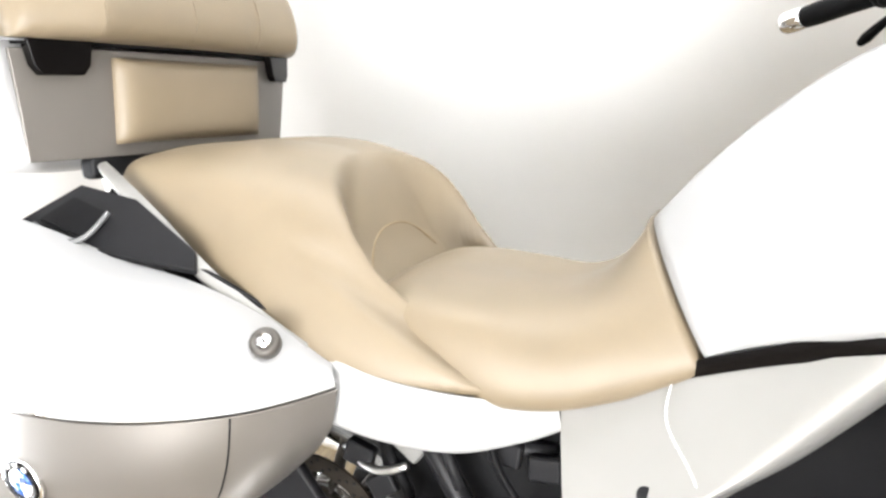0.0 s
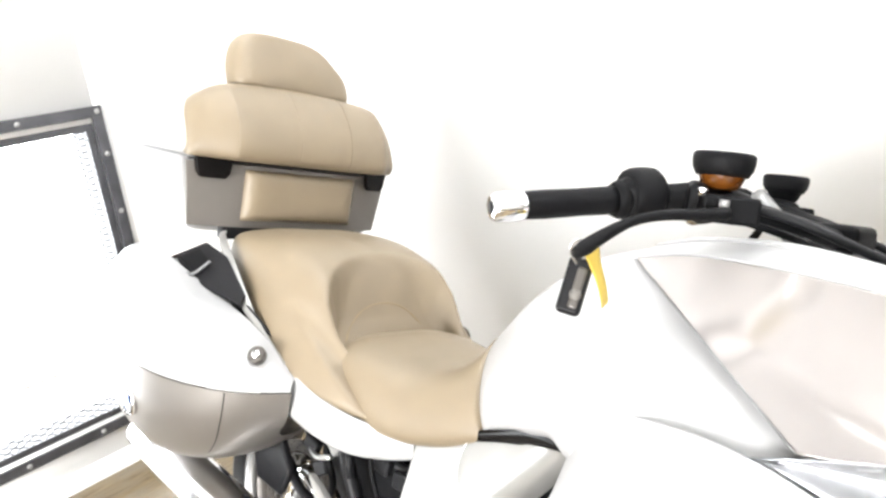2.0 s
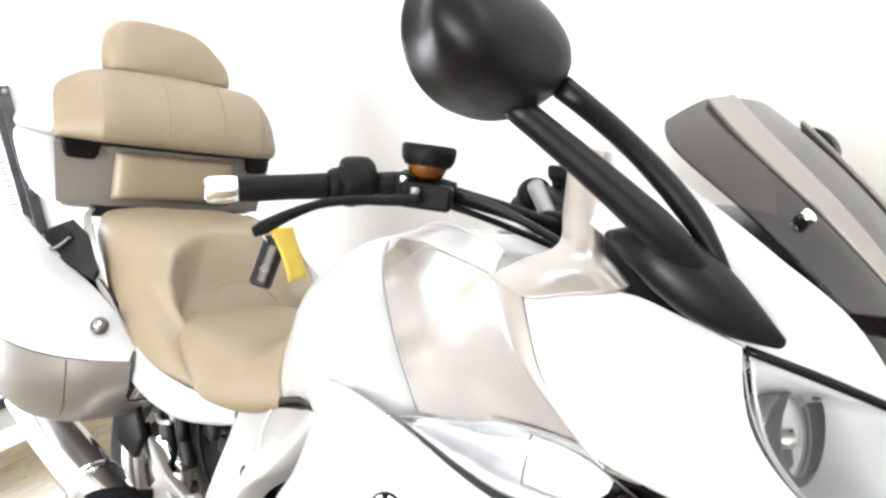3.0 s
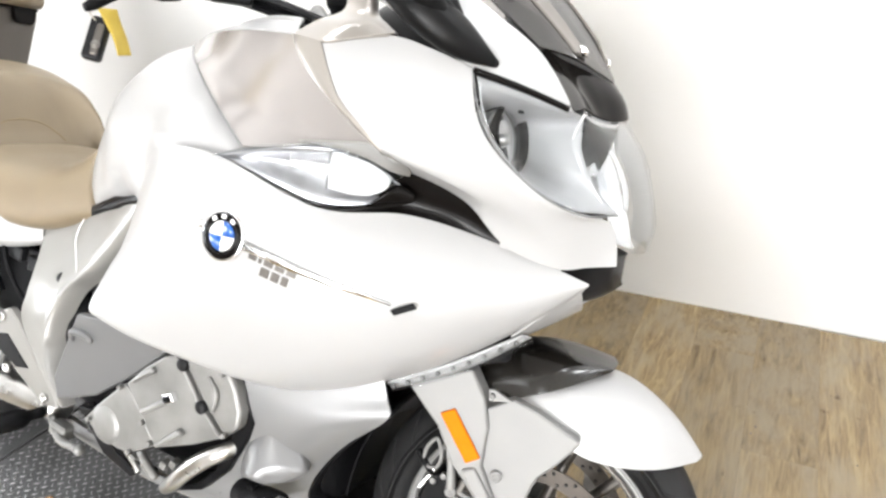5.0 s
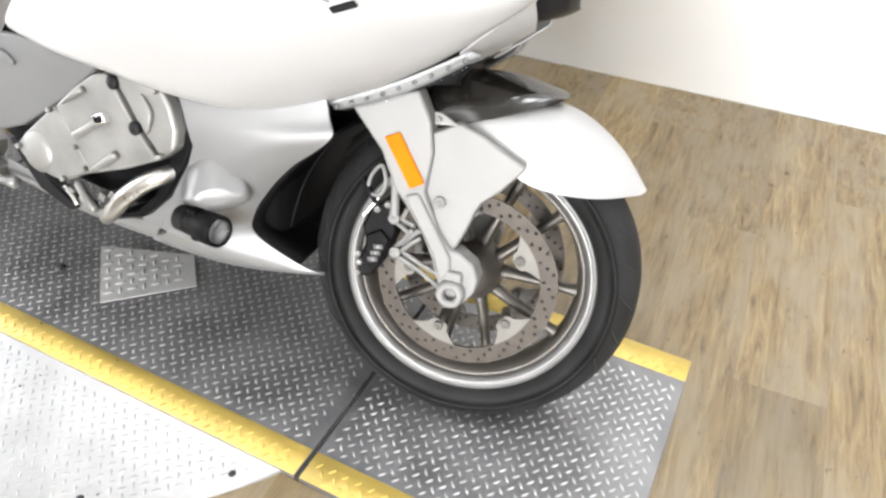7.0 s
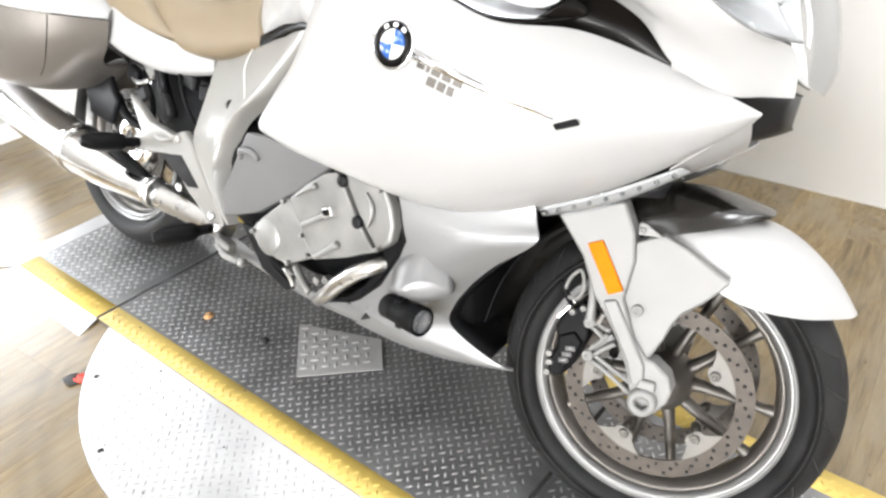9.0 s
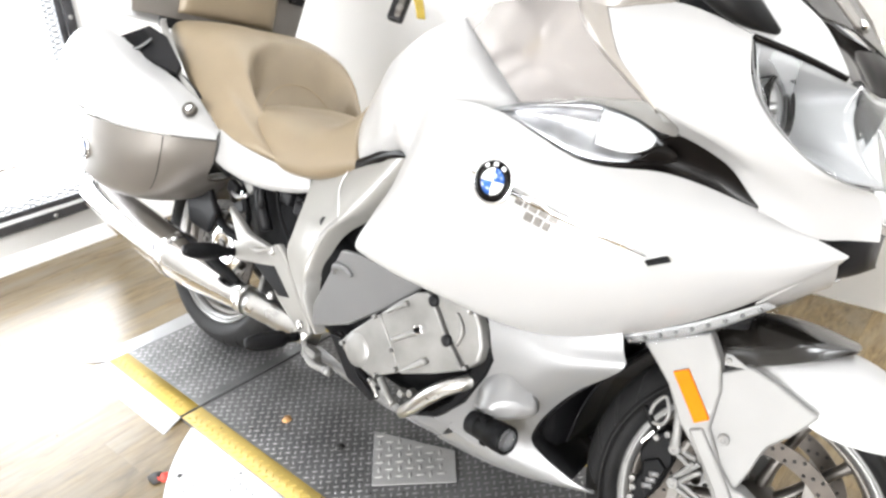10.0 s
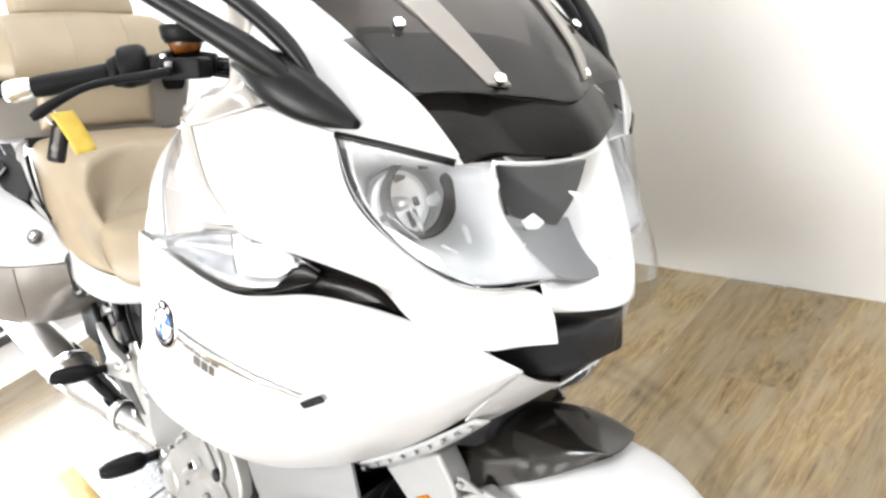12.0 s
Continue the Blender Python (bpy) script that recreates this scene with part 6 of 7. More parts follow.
    tube("sensor_rod", [fr(-0.136, y + 0.012 * s, 0.10), fr(-0.140, y + 0.012 * s, 0.135), fr(-0.150, y + 0.016 * s, 0.175)], [0.009, 0.007, 0.006], FORK, leg, n=10)
    for a, b in ((-0.124, 0.040), (-0.135, 0.098)):
        bolt_on(leg, fr(a, y + 0.010 * s, b), -n, 0.010, FORK)
    box("sensor", (0.010, 0.010, 0.024), Matrix.Translation(fr(-0.118, y + 0.012 * s, 0.110)) @ pose(0, 0, 0, 0, 15, STEER), CARRIER, leg, "", 0.003)
    tube("brake_pipe", [fr(-0.193, -0.115 * s, 0.130), fr(-0.188, -0.120 * s, 0.158), fr(-0.172, -0.125 * s, 0.178), fr(-0.160, -0.130 * s, 0.150), fr(-0.168, -0.125 * s, 0.128), fr(-0.184, -0.118 * s, 0.124)], 0.0034, FORK, leg, n=8, steps=30)
    tube("brake_hose", [fr(-0.176, -0.112 * s, 0.110), fr(-0.190, -0.115 * s, 0.128), fr(-0.205, -0.112 * s, 0.145)], 0.006, BLACK, leg, n=8)


both(fork_side)
lathe("axle", [(0, -0.14), (0.011, -0.14), (0.011, 0.14), (0, 0.14)], STEEL, bike, WHEEL, 20)
solid_loft("fork_bridge", [
    [tuple(fr(-0.22, y, z)) for y, z in ((-0.13, 0.30), (0.13, 0.30), (0.12, 0.40), (-0.12, 0.40))],
    [tuple(fr(-0.08, y, z)) for y, z in ((-0.12, 0.33), (0.12, 0.33), (0.11, 0.40), (-0.11, 0.40))],
], GREY_BLACK, bike, 6, 20, "dark fork bridge")

# ---- lower fairing and radiator space ----
# black filler for inner fender and radiator, also standing in for the arch's shade
solid_loft("radiator_shroud", [
    ring(0.36, [(0, 0.56), (-0.19, 0.56), (-0.215, 0.45), (-0.20, 0.30), (-0.15, 0.235), (0, 0.225)]),
    ring(0.43, [(0, 0.58), (-0.20, 0.575), (-0.20, 0.44), (-0.175, 0.33), (-0.14, 0.25), (0, 0.235)]),
    ring(0.47, [(0, 0.60), (-0.20, 0.59), (-0.19, 0.47), (-0.15, 0.34), (-0.12, 0.265), (0, 0.25)]),
], BLACK, bike, 10, 30, "black filler for radiator, inner fender and wheel-arch shade")


def belly(s):
    b = sheet("lower_fairing", [
        [(0.311, -0.282, 0.552), (0.459, -0.262, 0.567), (0.595, -0.235, 0.583)],
        [(0.355, -0.286, 0.530), (0.478, -0.266, 0.526), (0.606, -0.236, 0.551)],
        [(0.372, -0.286, 0.492), (0.489, -0.268, 0.498), (0.616, -0.240, 0.531)],
        [(0.381, -0.282, 0.454), (0.482, -0.262, 0.456), (0.538, -0.228, 0.451)],
        [(0.365, -0.278, 0.416), (0.450, -0.257, 0.411), (0.491, -0.213, 0.394)],
        [(0.315, -0.268, 0.335), (0.412, -0.246, 0.342), (0.460, -0.206, 0.339)],
        [(0.254, -0.258, 0.278), (0.376, -0.232, 0.291), (0.452, -0.195, 0.298)],
        [(0.30, -0.245, 0.262), (0.40, -0.215, 0.240), (0.535, -0.162, 0.248)],
        [(0.25, -0.228, 0.225), (0.40, -0.195, 0.215), (0.578, -0.148, 0.238)],
        [(0.25, -0.18, 0.195), (0.40, -0.165, 0.198), (0.572, -0.138, 0.232)],
    ], GREY, bike, 0.006, 48, 26, "silver lower fairing", s)
    sheet("belly_rail", [
        [(0.30, -0.252, 0.283), (0.15, -0.240, 0.252), (0.0, -0.228, 0.256), (-0.15, -0.212, 0.265)],
        [(0.27, -0.236, 0.238), (0.1, -0.228, 0.222), (-0.1, -0.216, 0.228), (-0.25, -0.20, 0.24)],
        [(0.25, -0.17, 0.196), (0.1, -0.16, 0.188), (-0.1, -0.15, 0.2), (-0.25, -0.14, 0.215)],
    ], GREY, b, 0.006, 12, 24, "", -s if s > 0 else 1)
    sheet("arch_lip", [
        [(0.615, -0.239, 0.531), (0.537, -0.227, 0.450), (0.491, -0.212, 0.393), (0.459, -0.205, 0.338), (0.451, -0.194, 0.297), (0.535, -0.161, 0.249)],
        [(0.603, -0.164, 0.535), (0.525, -0.152, 0.454), (0.479, -0.137, 0.397), (0.447, -0.130, 0.342), (0.439, -0.119, 0.301), (0.523, -0.086, 0.253)],
        [(0.585, -0.000, 0.531), (0.507, -0.000, 0.450), (0.461, -0.000, 0.393), (0.429, -0.000, 0.338), (0.421, -0.000, 0.297), (0.505, -0.000, 0.249)],
    ], BLACK, b, 0.005, 5, 26, "", s, 0)
    # slider knob
    solid_loft("slider_knob", flip_rings([
        [(0.358, -0.276, 0.352), (0.371, -0.277, 0.412), (0.410, -0.268, 0.453), (0.437, -0.246, 0.450), (0.471, -0.232, 0.383), (0.451, -0.237, 0.360), (0.398, -0.257, 0.339)],
        [(0.372, -0.290, 0.360), (0.387, -0.286, 0.404), (0.418, -0.276, 0.438), (0.443, -0.258, 0.435), (0.478, -0.248, 0.388), (0.463, -0.253, 0.370), (0.414, -0.276, 0.352)],
        [(0.388, -0.300, 0.367), (0.401, -0.295, 0.393), (0.427, -0.284, 0.413), (0.449, -0.268, 0.414), (0.475, -0.258, 0.392), (0.463, -0.264, 0.377), (0.424, -0.288, 0.361)],
        [(0.407, -0.304, 0.375), (0.415, -0.299, 0.386), (0.433, -0.290, 0.396), (0.449, -0.278, 0.398), (0.462, -0.270, 0.390), (0.453, -0.274, 0.380), (0.426, -0.291, 0.369)],
    ], s), GREY, b, 18, 34, "silver slider knob")
    # fog lamp on its bracket
    ax = Vector((0.981, -0.164 * s, 0.100)).normalized()
    fm = Matrix.Translation((0.3834, -0.2781 * s, 0.3207)) @ Vector((0, 1, 0)).rotation_difference(ax).to_matrix().to_4x4() @ Matrix.Scale(0.84, 4)
    fog = lathe("fog_lamp", [(0, -0.035), (0.02, -0.035), (0.024, -0.028), (0.024, 0.0), (0.028, 0.004), (0.028, 0.030), (0.031, 0.034), (0.033, 0.060), (0.033, 0.086), (0.029, 0.089), (0.027, 0.082), (0, 0.078)], BLACK, bike, fm, 36, "round black fog lamp on the lower fairing")
    lathe("lens", [(0, 0.0905), (0.014, 0.0895), (0.0272, 0.087), (0, 0.0868)], CLEAR, fog, fm, 28)
    lathe("reflector", [(0, 0.080), (0.010, 0.0805), (0.018, 0.0825), (0.0258, 0.0862), (0.0258, 0.0835), (0, 0.079)], SIGNAL, fog, fm, 28)
    for k in range(5):
        lathe("fin", [(0.024, -0.028 + 0.006 * k), (0.0275, -0.028 + 0.006 * k), (0.0275, -0.025 + 0.006 * k), (0.024, -0.025 + 0.006 * k)], GREY_BLACK, fog, fm, 24, closed=True)
    box("clamp", (0.03, 0.02, 0.07), fm @ Matrix.Translation((0.0, 0.02, 0.0)), BLACK, fog, "", 0.004)


def flip_rings(rings, s):
    return [flip(r, s) for r in rings]


both(belly)

# ---- engine ----
engine = solid_loft("engine", [
    ring(-0.26, [(0, 0.54), (-0.15, 0.53), (-0.18, 0.44), (-0.16, 0.34), (-0.13, 0.28), (0, 0.27)]),
    ring(-0.14, [(0, 0.52), (-0.16, 0.50), (-0.19, 0.42), (-0.18, 0.32), (-0.14, 0.25), (0, 0.24)]),
    ring(0.0, [(0, 0.56), (-0.19, 0.53), (-0.205, 0.42), (-0.195, 0.31), (-0.15, 0.24), (0, 0.225)]),
    ring(0.20, [(0, 0.58), (-0.20, 0.56), (-0.21, 0.45), (-0.195, 0.31), (-0.15, 0.235), (0, 0.225)]),
    ring(0.36, [(0, 0.58), (-0.19, 0.56), (-0.20, 0.45), (-0.17, 0.31), (-0.13, 0.25), (0, 0.24)]),
], BLACK, bike, 12, 32, "six-cylinder engine with pale aluminium covers")


def engine_side(s):
    n = (0, s, 0)

    def plate(name, pts, y, d, material, edge, parent=engine, label=""):
        return prism(name, [(a, y * s, b) for a, b in pts], n, d, material, parent, label, edge)

    # clutch cover, middle cover and head, with open gaps between them
    cov = plate("clutch_cover", [(0.007, 0.357), (0.033, 0.388), (0.101, 0.451), (0.111, 0.450), (0.148, 0.410), (0.188, 0.357), (0.120, 0.319), (0.088, 0.319), (0.048, 0.328), (0.019, 0.341)], -0.309, 0.11, ALU, 0.006)
    lathe("clutch_dome", [(0, 0.006), (0.026, 0.005), (0.034, 0.002), (0.038, -0.002), (0.038, -0.02), (0, -0.02)], ALU, cov, Matrix.Translation((0.061, -0.309 * s, 0.357)) @ pose(0, 0, 0, 0, 0, 180 if s > 0 else 0), 40)
    mid = plate("timing_cover", [(0.113, 0.457), (0.151, 0.494), (0.197, 0.530), (0.229, 0.542), (0.255, 0.514), (0.287, 0.474), (0.330, 0.434), (0.343, 0.425), (0.277, 0.391), (0.192, 0.356), (0.151, 0.412)], -0.314, 0.11, ALU, 0.005)
    headc = plate("cylinder_head", [(0.231, 0.543), (0.287, 0.550), (0.340, 0.545), (0.360, 0.516), (0.373, 0.480), (0.371, 0.451), (0.346, 0.427), (0.333, 0.434), (0.290, 0.475), (0.257, 0.515)], -0.309, 0.11, ALU, 0.008)
    for a, b, r in ((0.243, 0.529, 0.012), (0.291, 0.465, 0.012)):
        lathe("plug_cap", [(0, 0.004), (r * 0.7, 0.004), (r, 0.001), (r, -0.01), (0, -0.01)], GREY_BLACK, headc, Matrix.Translation((a, -0.313 * s, b)) @ pose(0, 0, 0, 0, 0, 180 if s > 0 else 0), 22)
    # cast arms, sensor and bosses
    tube("coolant_pipe", flip([(0.163, -0.318, 0.419), (0.195, -0.323, 0.440), (0.225, -0.323, 0.460)], s), [0.006, 0.0055, 0.007], ALU, mid, n=12)
    sp = (0.231, -0.322 * s, 0.467)
    box("sensor", (0.022, 0.016, 0.018), Matrix.Translation(sp) @ pose(0, 0, 0, 0, -30, 0), CHROME, mid, "", 0.003)
    lathe("sensor_ring", [(0.003, 0.004), (0.006, 0.004), (0.006, -0.004), (0.003, -0.004)], BLACK, mid, Matrix.Translation((sp[0], -0.331 * s, sp[2])), 16, closed=True)
    tube("rib", flip([(0.199, -0.317, 0.365), (0.236, -0.321, 0.393), (0.259, -0.321, 0.413)], s), [0.004, 0.006, 0.007], ALU, mid, n=10)
    tube("rib", flip([(0.135, -0.316, 0.468), (0.160, -0.318, 0.487), (0.185, -0.318, 0.504)], s), [0.003, 0.005, 0.006], ALU, mid, n=10)
    tube("rib", flip([(0.303, -0.311, 0.524), (0.323, -0.313, 0.498), (0.317, -0.313, 0.466)], s), [0.003, 0.006, 0.004], ALU, headc, n=10)
    for a, b in ((0.100, 0.446), (0.158, 0.395), (0.179, 0.361), (0.252, 0.407), (0.020, 0.358), (0.348, 0.433), (0.128, 0.328), (0.334, 0.538)):
        bolt_on(engine, (a, -0.3145 * s, b), (0, -s, 0), 0.0048, ALU)
    plate("rubber_seal", [(0.314, 0.533), (0.351, 0.533), (0.371, 0.492), (0.385, 0.456), (0.373, 0.420), (0.332, 0.346), (0.281, 0.295), (0.199, 0.263), (0.191, 0.269), (0.270, 0.305), (0.312, 0.348), (0.335, 0.400), (0.346, 0.432), (0.346, 0.465), (0.331, 0.502)], -0.287, 0.08, BLACK, 0.004)
    # exhaust header
    hp = tube("exhaust_header", flip([(0.345, -0.275, 0.399), (0.334, -0.292, 0.392), (0.301, -0.300, 0.369), (0.259, -0.300, 0.331), (0.223, -0.290, 0.293), (0.177, -0.265, 0.254)], s), [0.013, 0.0155, 0.0165, 0.0165, 0.0155, 0.013], STEEL, engine, "shiny exhaust header pipe", 18, 26)
    # lower brackets, oil lines and clips
    for pts, r, mt in (([(-0.08, -0.225, 0.33), (-0.03, -0.235, 0.29), (0.04, -0.235, 0.262), (0.12, -0.24, 0.255)], 0.008, BLACK), ([(0.08, -0.24, 0.285), (0.11, -0.25, 0.268), (0.135, -0.25, 0.25)], 0.009, ALU), ([(0.05, -0.245, 0.272), (0.075, -0.25, 0.262), (0.09, -0.252, 0.248)], 0.006, STEEL)):
        tube("oil_line", flip(pts, s), r, mt, engine, n=10)
    for a, b in ((0.07, 0.268), (0.10, 0.262), (0.15, 0.282), (0.175, 0.292), (0.21, 0.305)):
        box("clip", (0.016, 0.02, 0.016), pose(a, -0.243 * s, b, 0, 20, 0), ALU, engine, "", 0.003)
    plate("rear_bracket", [(-0.10, 0.325), (-0.06, 0.33), (0.02, 0.262), (0.08, 0.236), (0.06, 0.222), (-0.02, 0.245)], -0.245, 0.03, GREY_BLACK, 0.004)
    # grey cover ahead of the frame
    c = prism("engine_cover", [(-0.045, -0.298 * s, 0.545), (0.02, -0.305 * s, 0.553), (0.205, -0.30 * s, 0.545), (0.10, -0.285 * s, 0.46), (-0.02, -0.272 * s, 0.378), (-0.10, -0.262 * s, 0.345), (-0.142, -0.262 * s, 0.332), (-0.148, -0.265 * s, 0.38)], (0, s, 0), 0.02, COVER_GREY, bike, "grey side cover above the engine", 0.005)
    tube("hook", flip([(-0.065, -0.288, 0.485), (-0.06, -0.294, 0.503), (-0.03, -0.296, 0.508), (-0.005, -0.294, 0.498)], s), [0.005, 0.008, 0.008, 0.004], COVER_GREY, c, n=10)


both(engine_side)
# black body filling the gaps round the engine, in place of shade
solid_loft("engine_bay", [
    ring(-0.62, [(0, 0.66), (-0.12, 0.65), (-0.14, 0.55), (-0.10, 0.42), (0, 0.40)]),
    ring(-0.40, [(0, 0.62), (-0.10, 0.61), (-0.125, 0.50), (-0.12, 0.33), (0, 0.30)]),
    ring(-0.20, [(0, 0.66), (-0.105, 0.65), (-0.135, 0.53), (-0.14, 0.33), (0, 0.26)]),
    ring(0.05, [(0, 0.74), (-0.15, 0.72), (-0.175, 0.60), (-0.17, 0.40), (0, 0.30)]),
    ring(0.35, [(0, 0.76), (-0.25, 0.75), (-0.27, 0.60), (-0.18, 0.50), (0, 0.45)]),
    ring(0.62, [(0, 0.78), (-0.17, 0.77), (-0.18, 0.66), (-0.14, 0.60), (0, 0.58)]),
], BLACK, bike, 20, 32, "black filler behind the covers, standing in for shade")

# ---- frame, pegs, exhaust ----


def frame_side(s):
    fp = sheet("side_frame", [
        [(-0.350, -0.144, 0.642), (-0.345, -0.166, 0.575), (-0.333, -0.200, 0.498), (-0.318, -0.221, 0.458), (-0.225, -0.238, 0.365), (-0.148, -0.244, 0.305)],
        [(-0.217, -0.152, 0.688), (-0.255, -0.176, 0.585), (-0.285, -0.202, 0.50), (-0.285, -0.220, 0.446), (-0.218, -0.240, 0.365), (-0.146, -0.247, 0.306)],
        [(-0.10, -0.180, 0.730), (-0.185, -0.190, 0.600), (-0.240, -0.206, 0.507), (-0.258, -0.217, 0.437), (-0.214, -0.238, 0.37), (-0.144, -0.247, 0.307)],
        [(0.025, -0.218, 0.762), (-0.094, -0.200, 0.626), (-0.20, -0.206, 0.535), (-0.243, -0.215, 0.427), (-0.212, -0.237, 0.374), (-0.142, -0.246, 0.308)],
        [(0.05, -0.20, 0.755), (-0.072, -0.165, 0.618), (-0.178, -0.172, 0.530), (-0.222, -0.18, 0.425), (-0.198, -0.20, 0.376), (-0.135, -0.22, 0.31)],
    ], CHAMPAGNE, bike, 0.008, 28, 36, "champagne painted side frame", s)
    # raised dark disc, its colour standing in for the shade of a plug hole
    lathe("plug", [(0, 0.003), (0.011, 0.003), (0.013, 0.0), (0.013, -0.004), (0, -0.004)], GREY_BLACK, fp, Matrix.Translation((-0.236, -0.189 * s, 0.555)) @ pose(0, 0, 0, -18 * s, 0, 0) @ pose(0, 0, 0, 0, 0, 180 if s > 0 else 0), 22)
    tube("cover_joint", flip([(-0.212, -0.156, 0.689), (-0.217, -0.172, 0.645), (-0.190, -0.190, 0.598), (-0.176, -0.200, 0.572)], s), 0.0012, BADGE_WHITE, fp, n=6)
    o = [(-0.572, 0.512), (-0.545, 0.50), (-0.475, 0.462), (-0.385, 0.452), (-0.345, 0.470), (-0.318, 0.452), (-0.25, 0.375), (-0.19, 0.315), (-0.175, 0.288), (-0.225, 0.280), (-0.262, 0.302), (-0.315, 0.33), (-0.40, 0.398), (-0.435, 0.392), (-0.53, 0.375), (-0.545, 0.40), (-0.515, 0.43)]
    pp = prism("peg_carrier", [(a, -0.232 * s, b) for a, b in o], (0, s, 0), 0.022, CHAMPAGNE, bike, "champagne cast footrest carrier", 0.006)
    prism("carrier_insert", [(-0.428, -0.2345 * s, 0.394), (-0.345, -0.2345 * s, 0.412), (-0.272, -0.2345 * s, 0.352), (-0.312, -0.2345 * s, 0.344)], (0, s, 0), 0.006, GREY_BLACK, pp, "", 0.002)
    for a, b in ((-0.361, 0.447), (-0.342, 0.334), (-0.216, 0.302)):
        bolt_on(pp, (a, -0.234 * s, b), (0, -s, 0), 0.011, STEEL)
    # footrests stick out sideways
    for (x, y, z), (dx, dy, dz), L, r in (((-0.52, -0.232, 0.398), (-0.22, -0.95, 0.02), 0.135, 0.022), ((-0.215, -0.235, 0.272), (-0.30, -0.92, -0.12), 0.13, 0.022)):
        a, d = Vector((x, y * s, z)), Vector((dx, dy * s, dz)).normalized()
        tube("footrest", [a, a + d * 0.03, a + d * 0.034, a + d * 0.07, a + d * (L - 0.02), a + d * L], [0.012, 0.012, r, r * 1.05, r * 0.95, r * 0.55], BLACK, pp, "black rubber footrest", 14, 14)
    tube("brake_pedal", flip([(-0.20, -0.225, 0.262), (-0.15, -0.245, 0.235), (-0.08, -0.262, 0.245), (-0.05, -0.275, 0.255)], s), [0.010, 0.009, 0.008, 0.012], ALU, pp, n=10)
    box("pedal_joint", (0.05, 0.03, 0.03), pose(-0.165, -0.228 * s, 0.245, 0, 10, 0), ALU, pp, "", 0.006)
    tube("side_plate", flip([(-0.46, -0.225, 0.43), (-0.40, -0.24, 0.435), (-0.36, -0.236, 0.455)], s), 0.006, CHAMPAGNE, pp, n=8)
    ex = tube("exhaust", flip([(-0.20, -0.20, 0.27), (-0.30, -0.21, 0.278), (-0.44, -0.228, 0.288)], s), [0.030, 0.032, 0.034], STEEL, bike, "chrome exhaust with a conical silencer", 22, 10)
    lathe("clamp", [(0.034, -0.008), (0.039, -0.008), (0.039, 0.008), (0.034, 0.008)], STEEL, ex, Matrix.Translation((-0.445, -0.228 * s, 0.288)) @ pose(0, 0, 0, 0, 0, 90 + 8 * s), 28, closed=True)
    tube("silencer", flip([(-0.45, -0.229, 0.288), (-0.55, -0.24, 0.298), (-0.66, -0.252, 0.312), (-0.76, -0.26, 0.326), (-0.95, -0.272, 0.36), (-1.16, -0.285, 0.40), (-1.2, -0.287, 0.408)], s), [0.036, 0.045, 0.058, 0.063, 0.064, 0.062, 0.058, 0.052], CHROME, ex, "chrome silencer", 28, 40)
    lathe("silencer_band", [(0.0635, -0.012), (0.068, -0.010), (0.068, 0.010), (0.0635, 0.012)], CHROME, ex, Matrix.Translation((-0.745, -0.259 * s, 0.324)) @ Vector((0, 1, 0)).rotation_difference(Vector((-1, -0.07 * s, 0.15)).normalized()).to_matrix().to_4x4(), 30, closed=True)
    tube("heat_shield", flip([(-0.60, -0.262, 0.372), (-0.52, -0.25, 0.345), (-0.47, -0.24, 0.325)], s), [0.012, 0.016, 0.010], BLACK, ex, n=10)


both(frame_side)
# swing arm, shock, hoses and brackets in the open space behind the engine
tube("swing_arm", [(-0.20, 0.06, 0.36), (-0.45, 0.10, 0.345), (-0.81, 0.12, 0.315)], [0.05, 0.055, 0.05], GREY_BLACK, bike, "dark single-sided swing arm", 18)
tube("shock_absorber", [(-0.36, -0.03, 0.66), (-0.46, -0.04, 0.42)], 0.028, GREY_BLACK, bike, "dark shock absorber", 16)
spring = []
for k in range(120):
    a, u = k * 2 * math.pi / 12, k / 119
    spring.append((-0.365 - 0.085 * u + 0.034 * math.cos(a), -0.03 - 0.01 * u + 0.034 * math.sin(a), 0.645 - 0.20 * u))
part("coil_spring", add_tube(bmesh.new(), spring, 0.005, 8, 240), STEEL, bike)
for k, (p, r, mt) in enumerate((
    ([(-0.62, -0.14, 0.60), (-0.58, -0.18, 0.55), (-0.56, -0.17, 0.48), (-0.60, -0.15, 0.42)], 0.008, BLACK),
    ([(-0.44, -0.18, 0.63), (-0.42, -0.19, 0.56), (-0.38, -0.19, 0.50), (-0.35, -0.18, 0.46)], 0.005, BLACK),
    ([(-0.66, -0.17, 0.55), (-0.60, -0.19, 0.53), (-0.55, -0.19, 0.545)], 0.006, STEEL),
    ([(-0.55, -0.17, 0.62), (-0.50, -0.185, 0.55), (-0.46, -0.18, 0.47)], 0.016, GREY_BLACK),
    ([(-0.45, -0.15, 0.60), (-0.40, -0.14, 0.57), (-0.36, -0.12, 0.56)], 0.012, GREY_BLACK),
    ([(-0.50, -0.19, 0.60), (-0.47, -0.2, 0.53)], 0.008, GREY_BLACK),
    ([(-0.75, -0.15, 0.46), (-0.66, -0.17, 0.42), (-0.58, -0.16, 0.41)], 0.012, GREY_BLACK),
)):
    tube("hose", p, r, mt, bike, n=10)
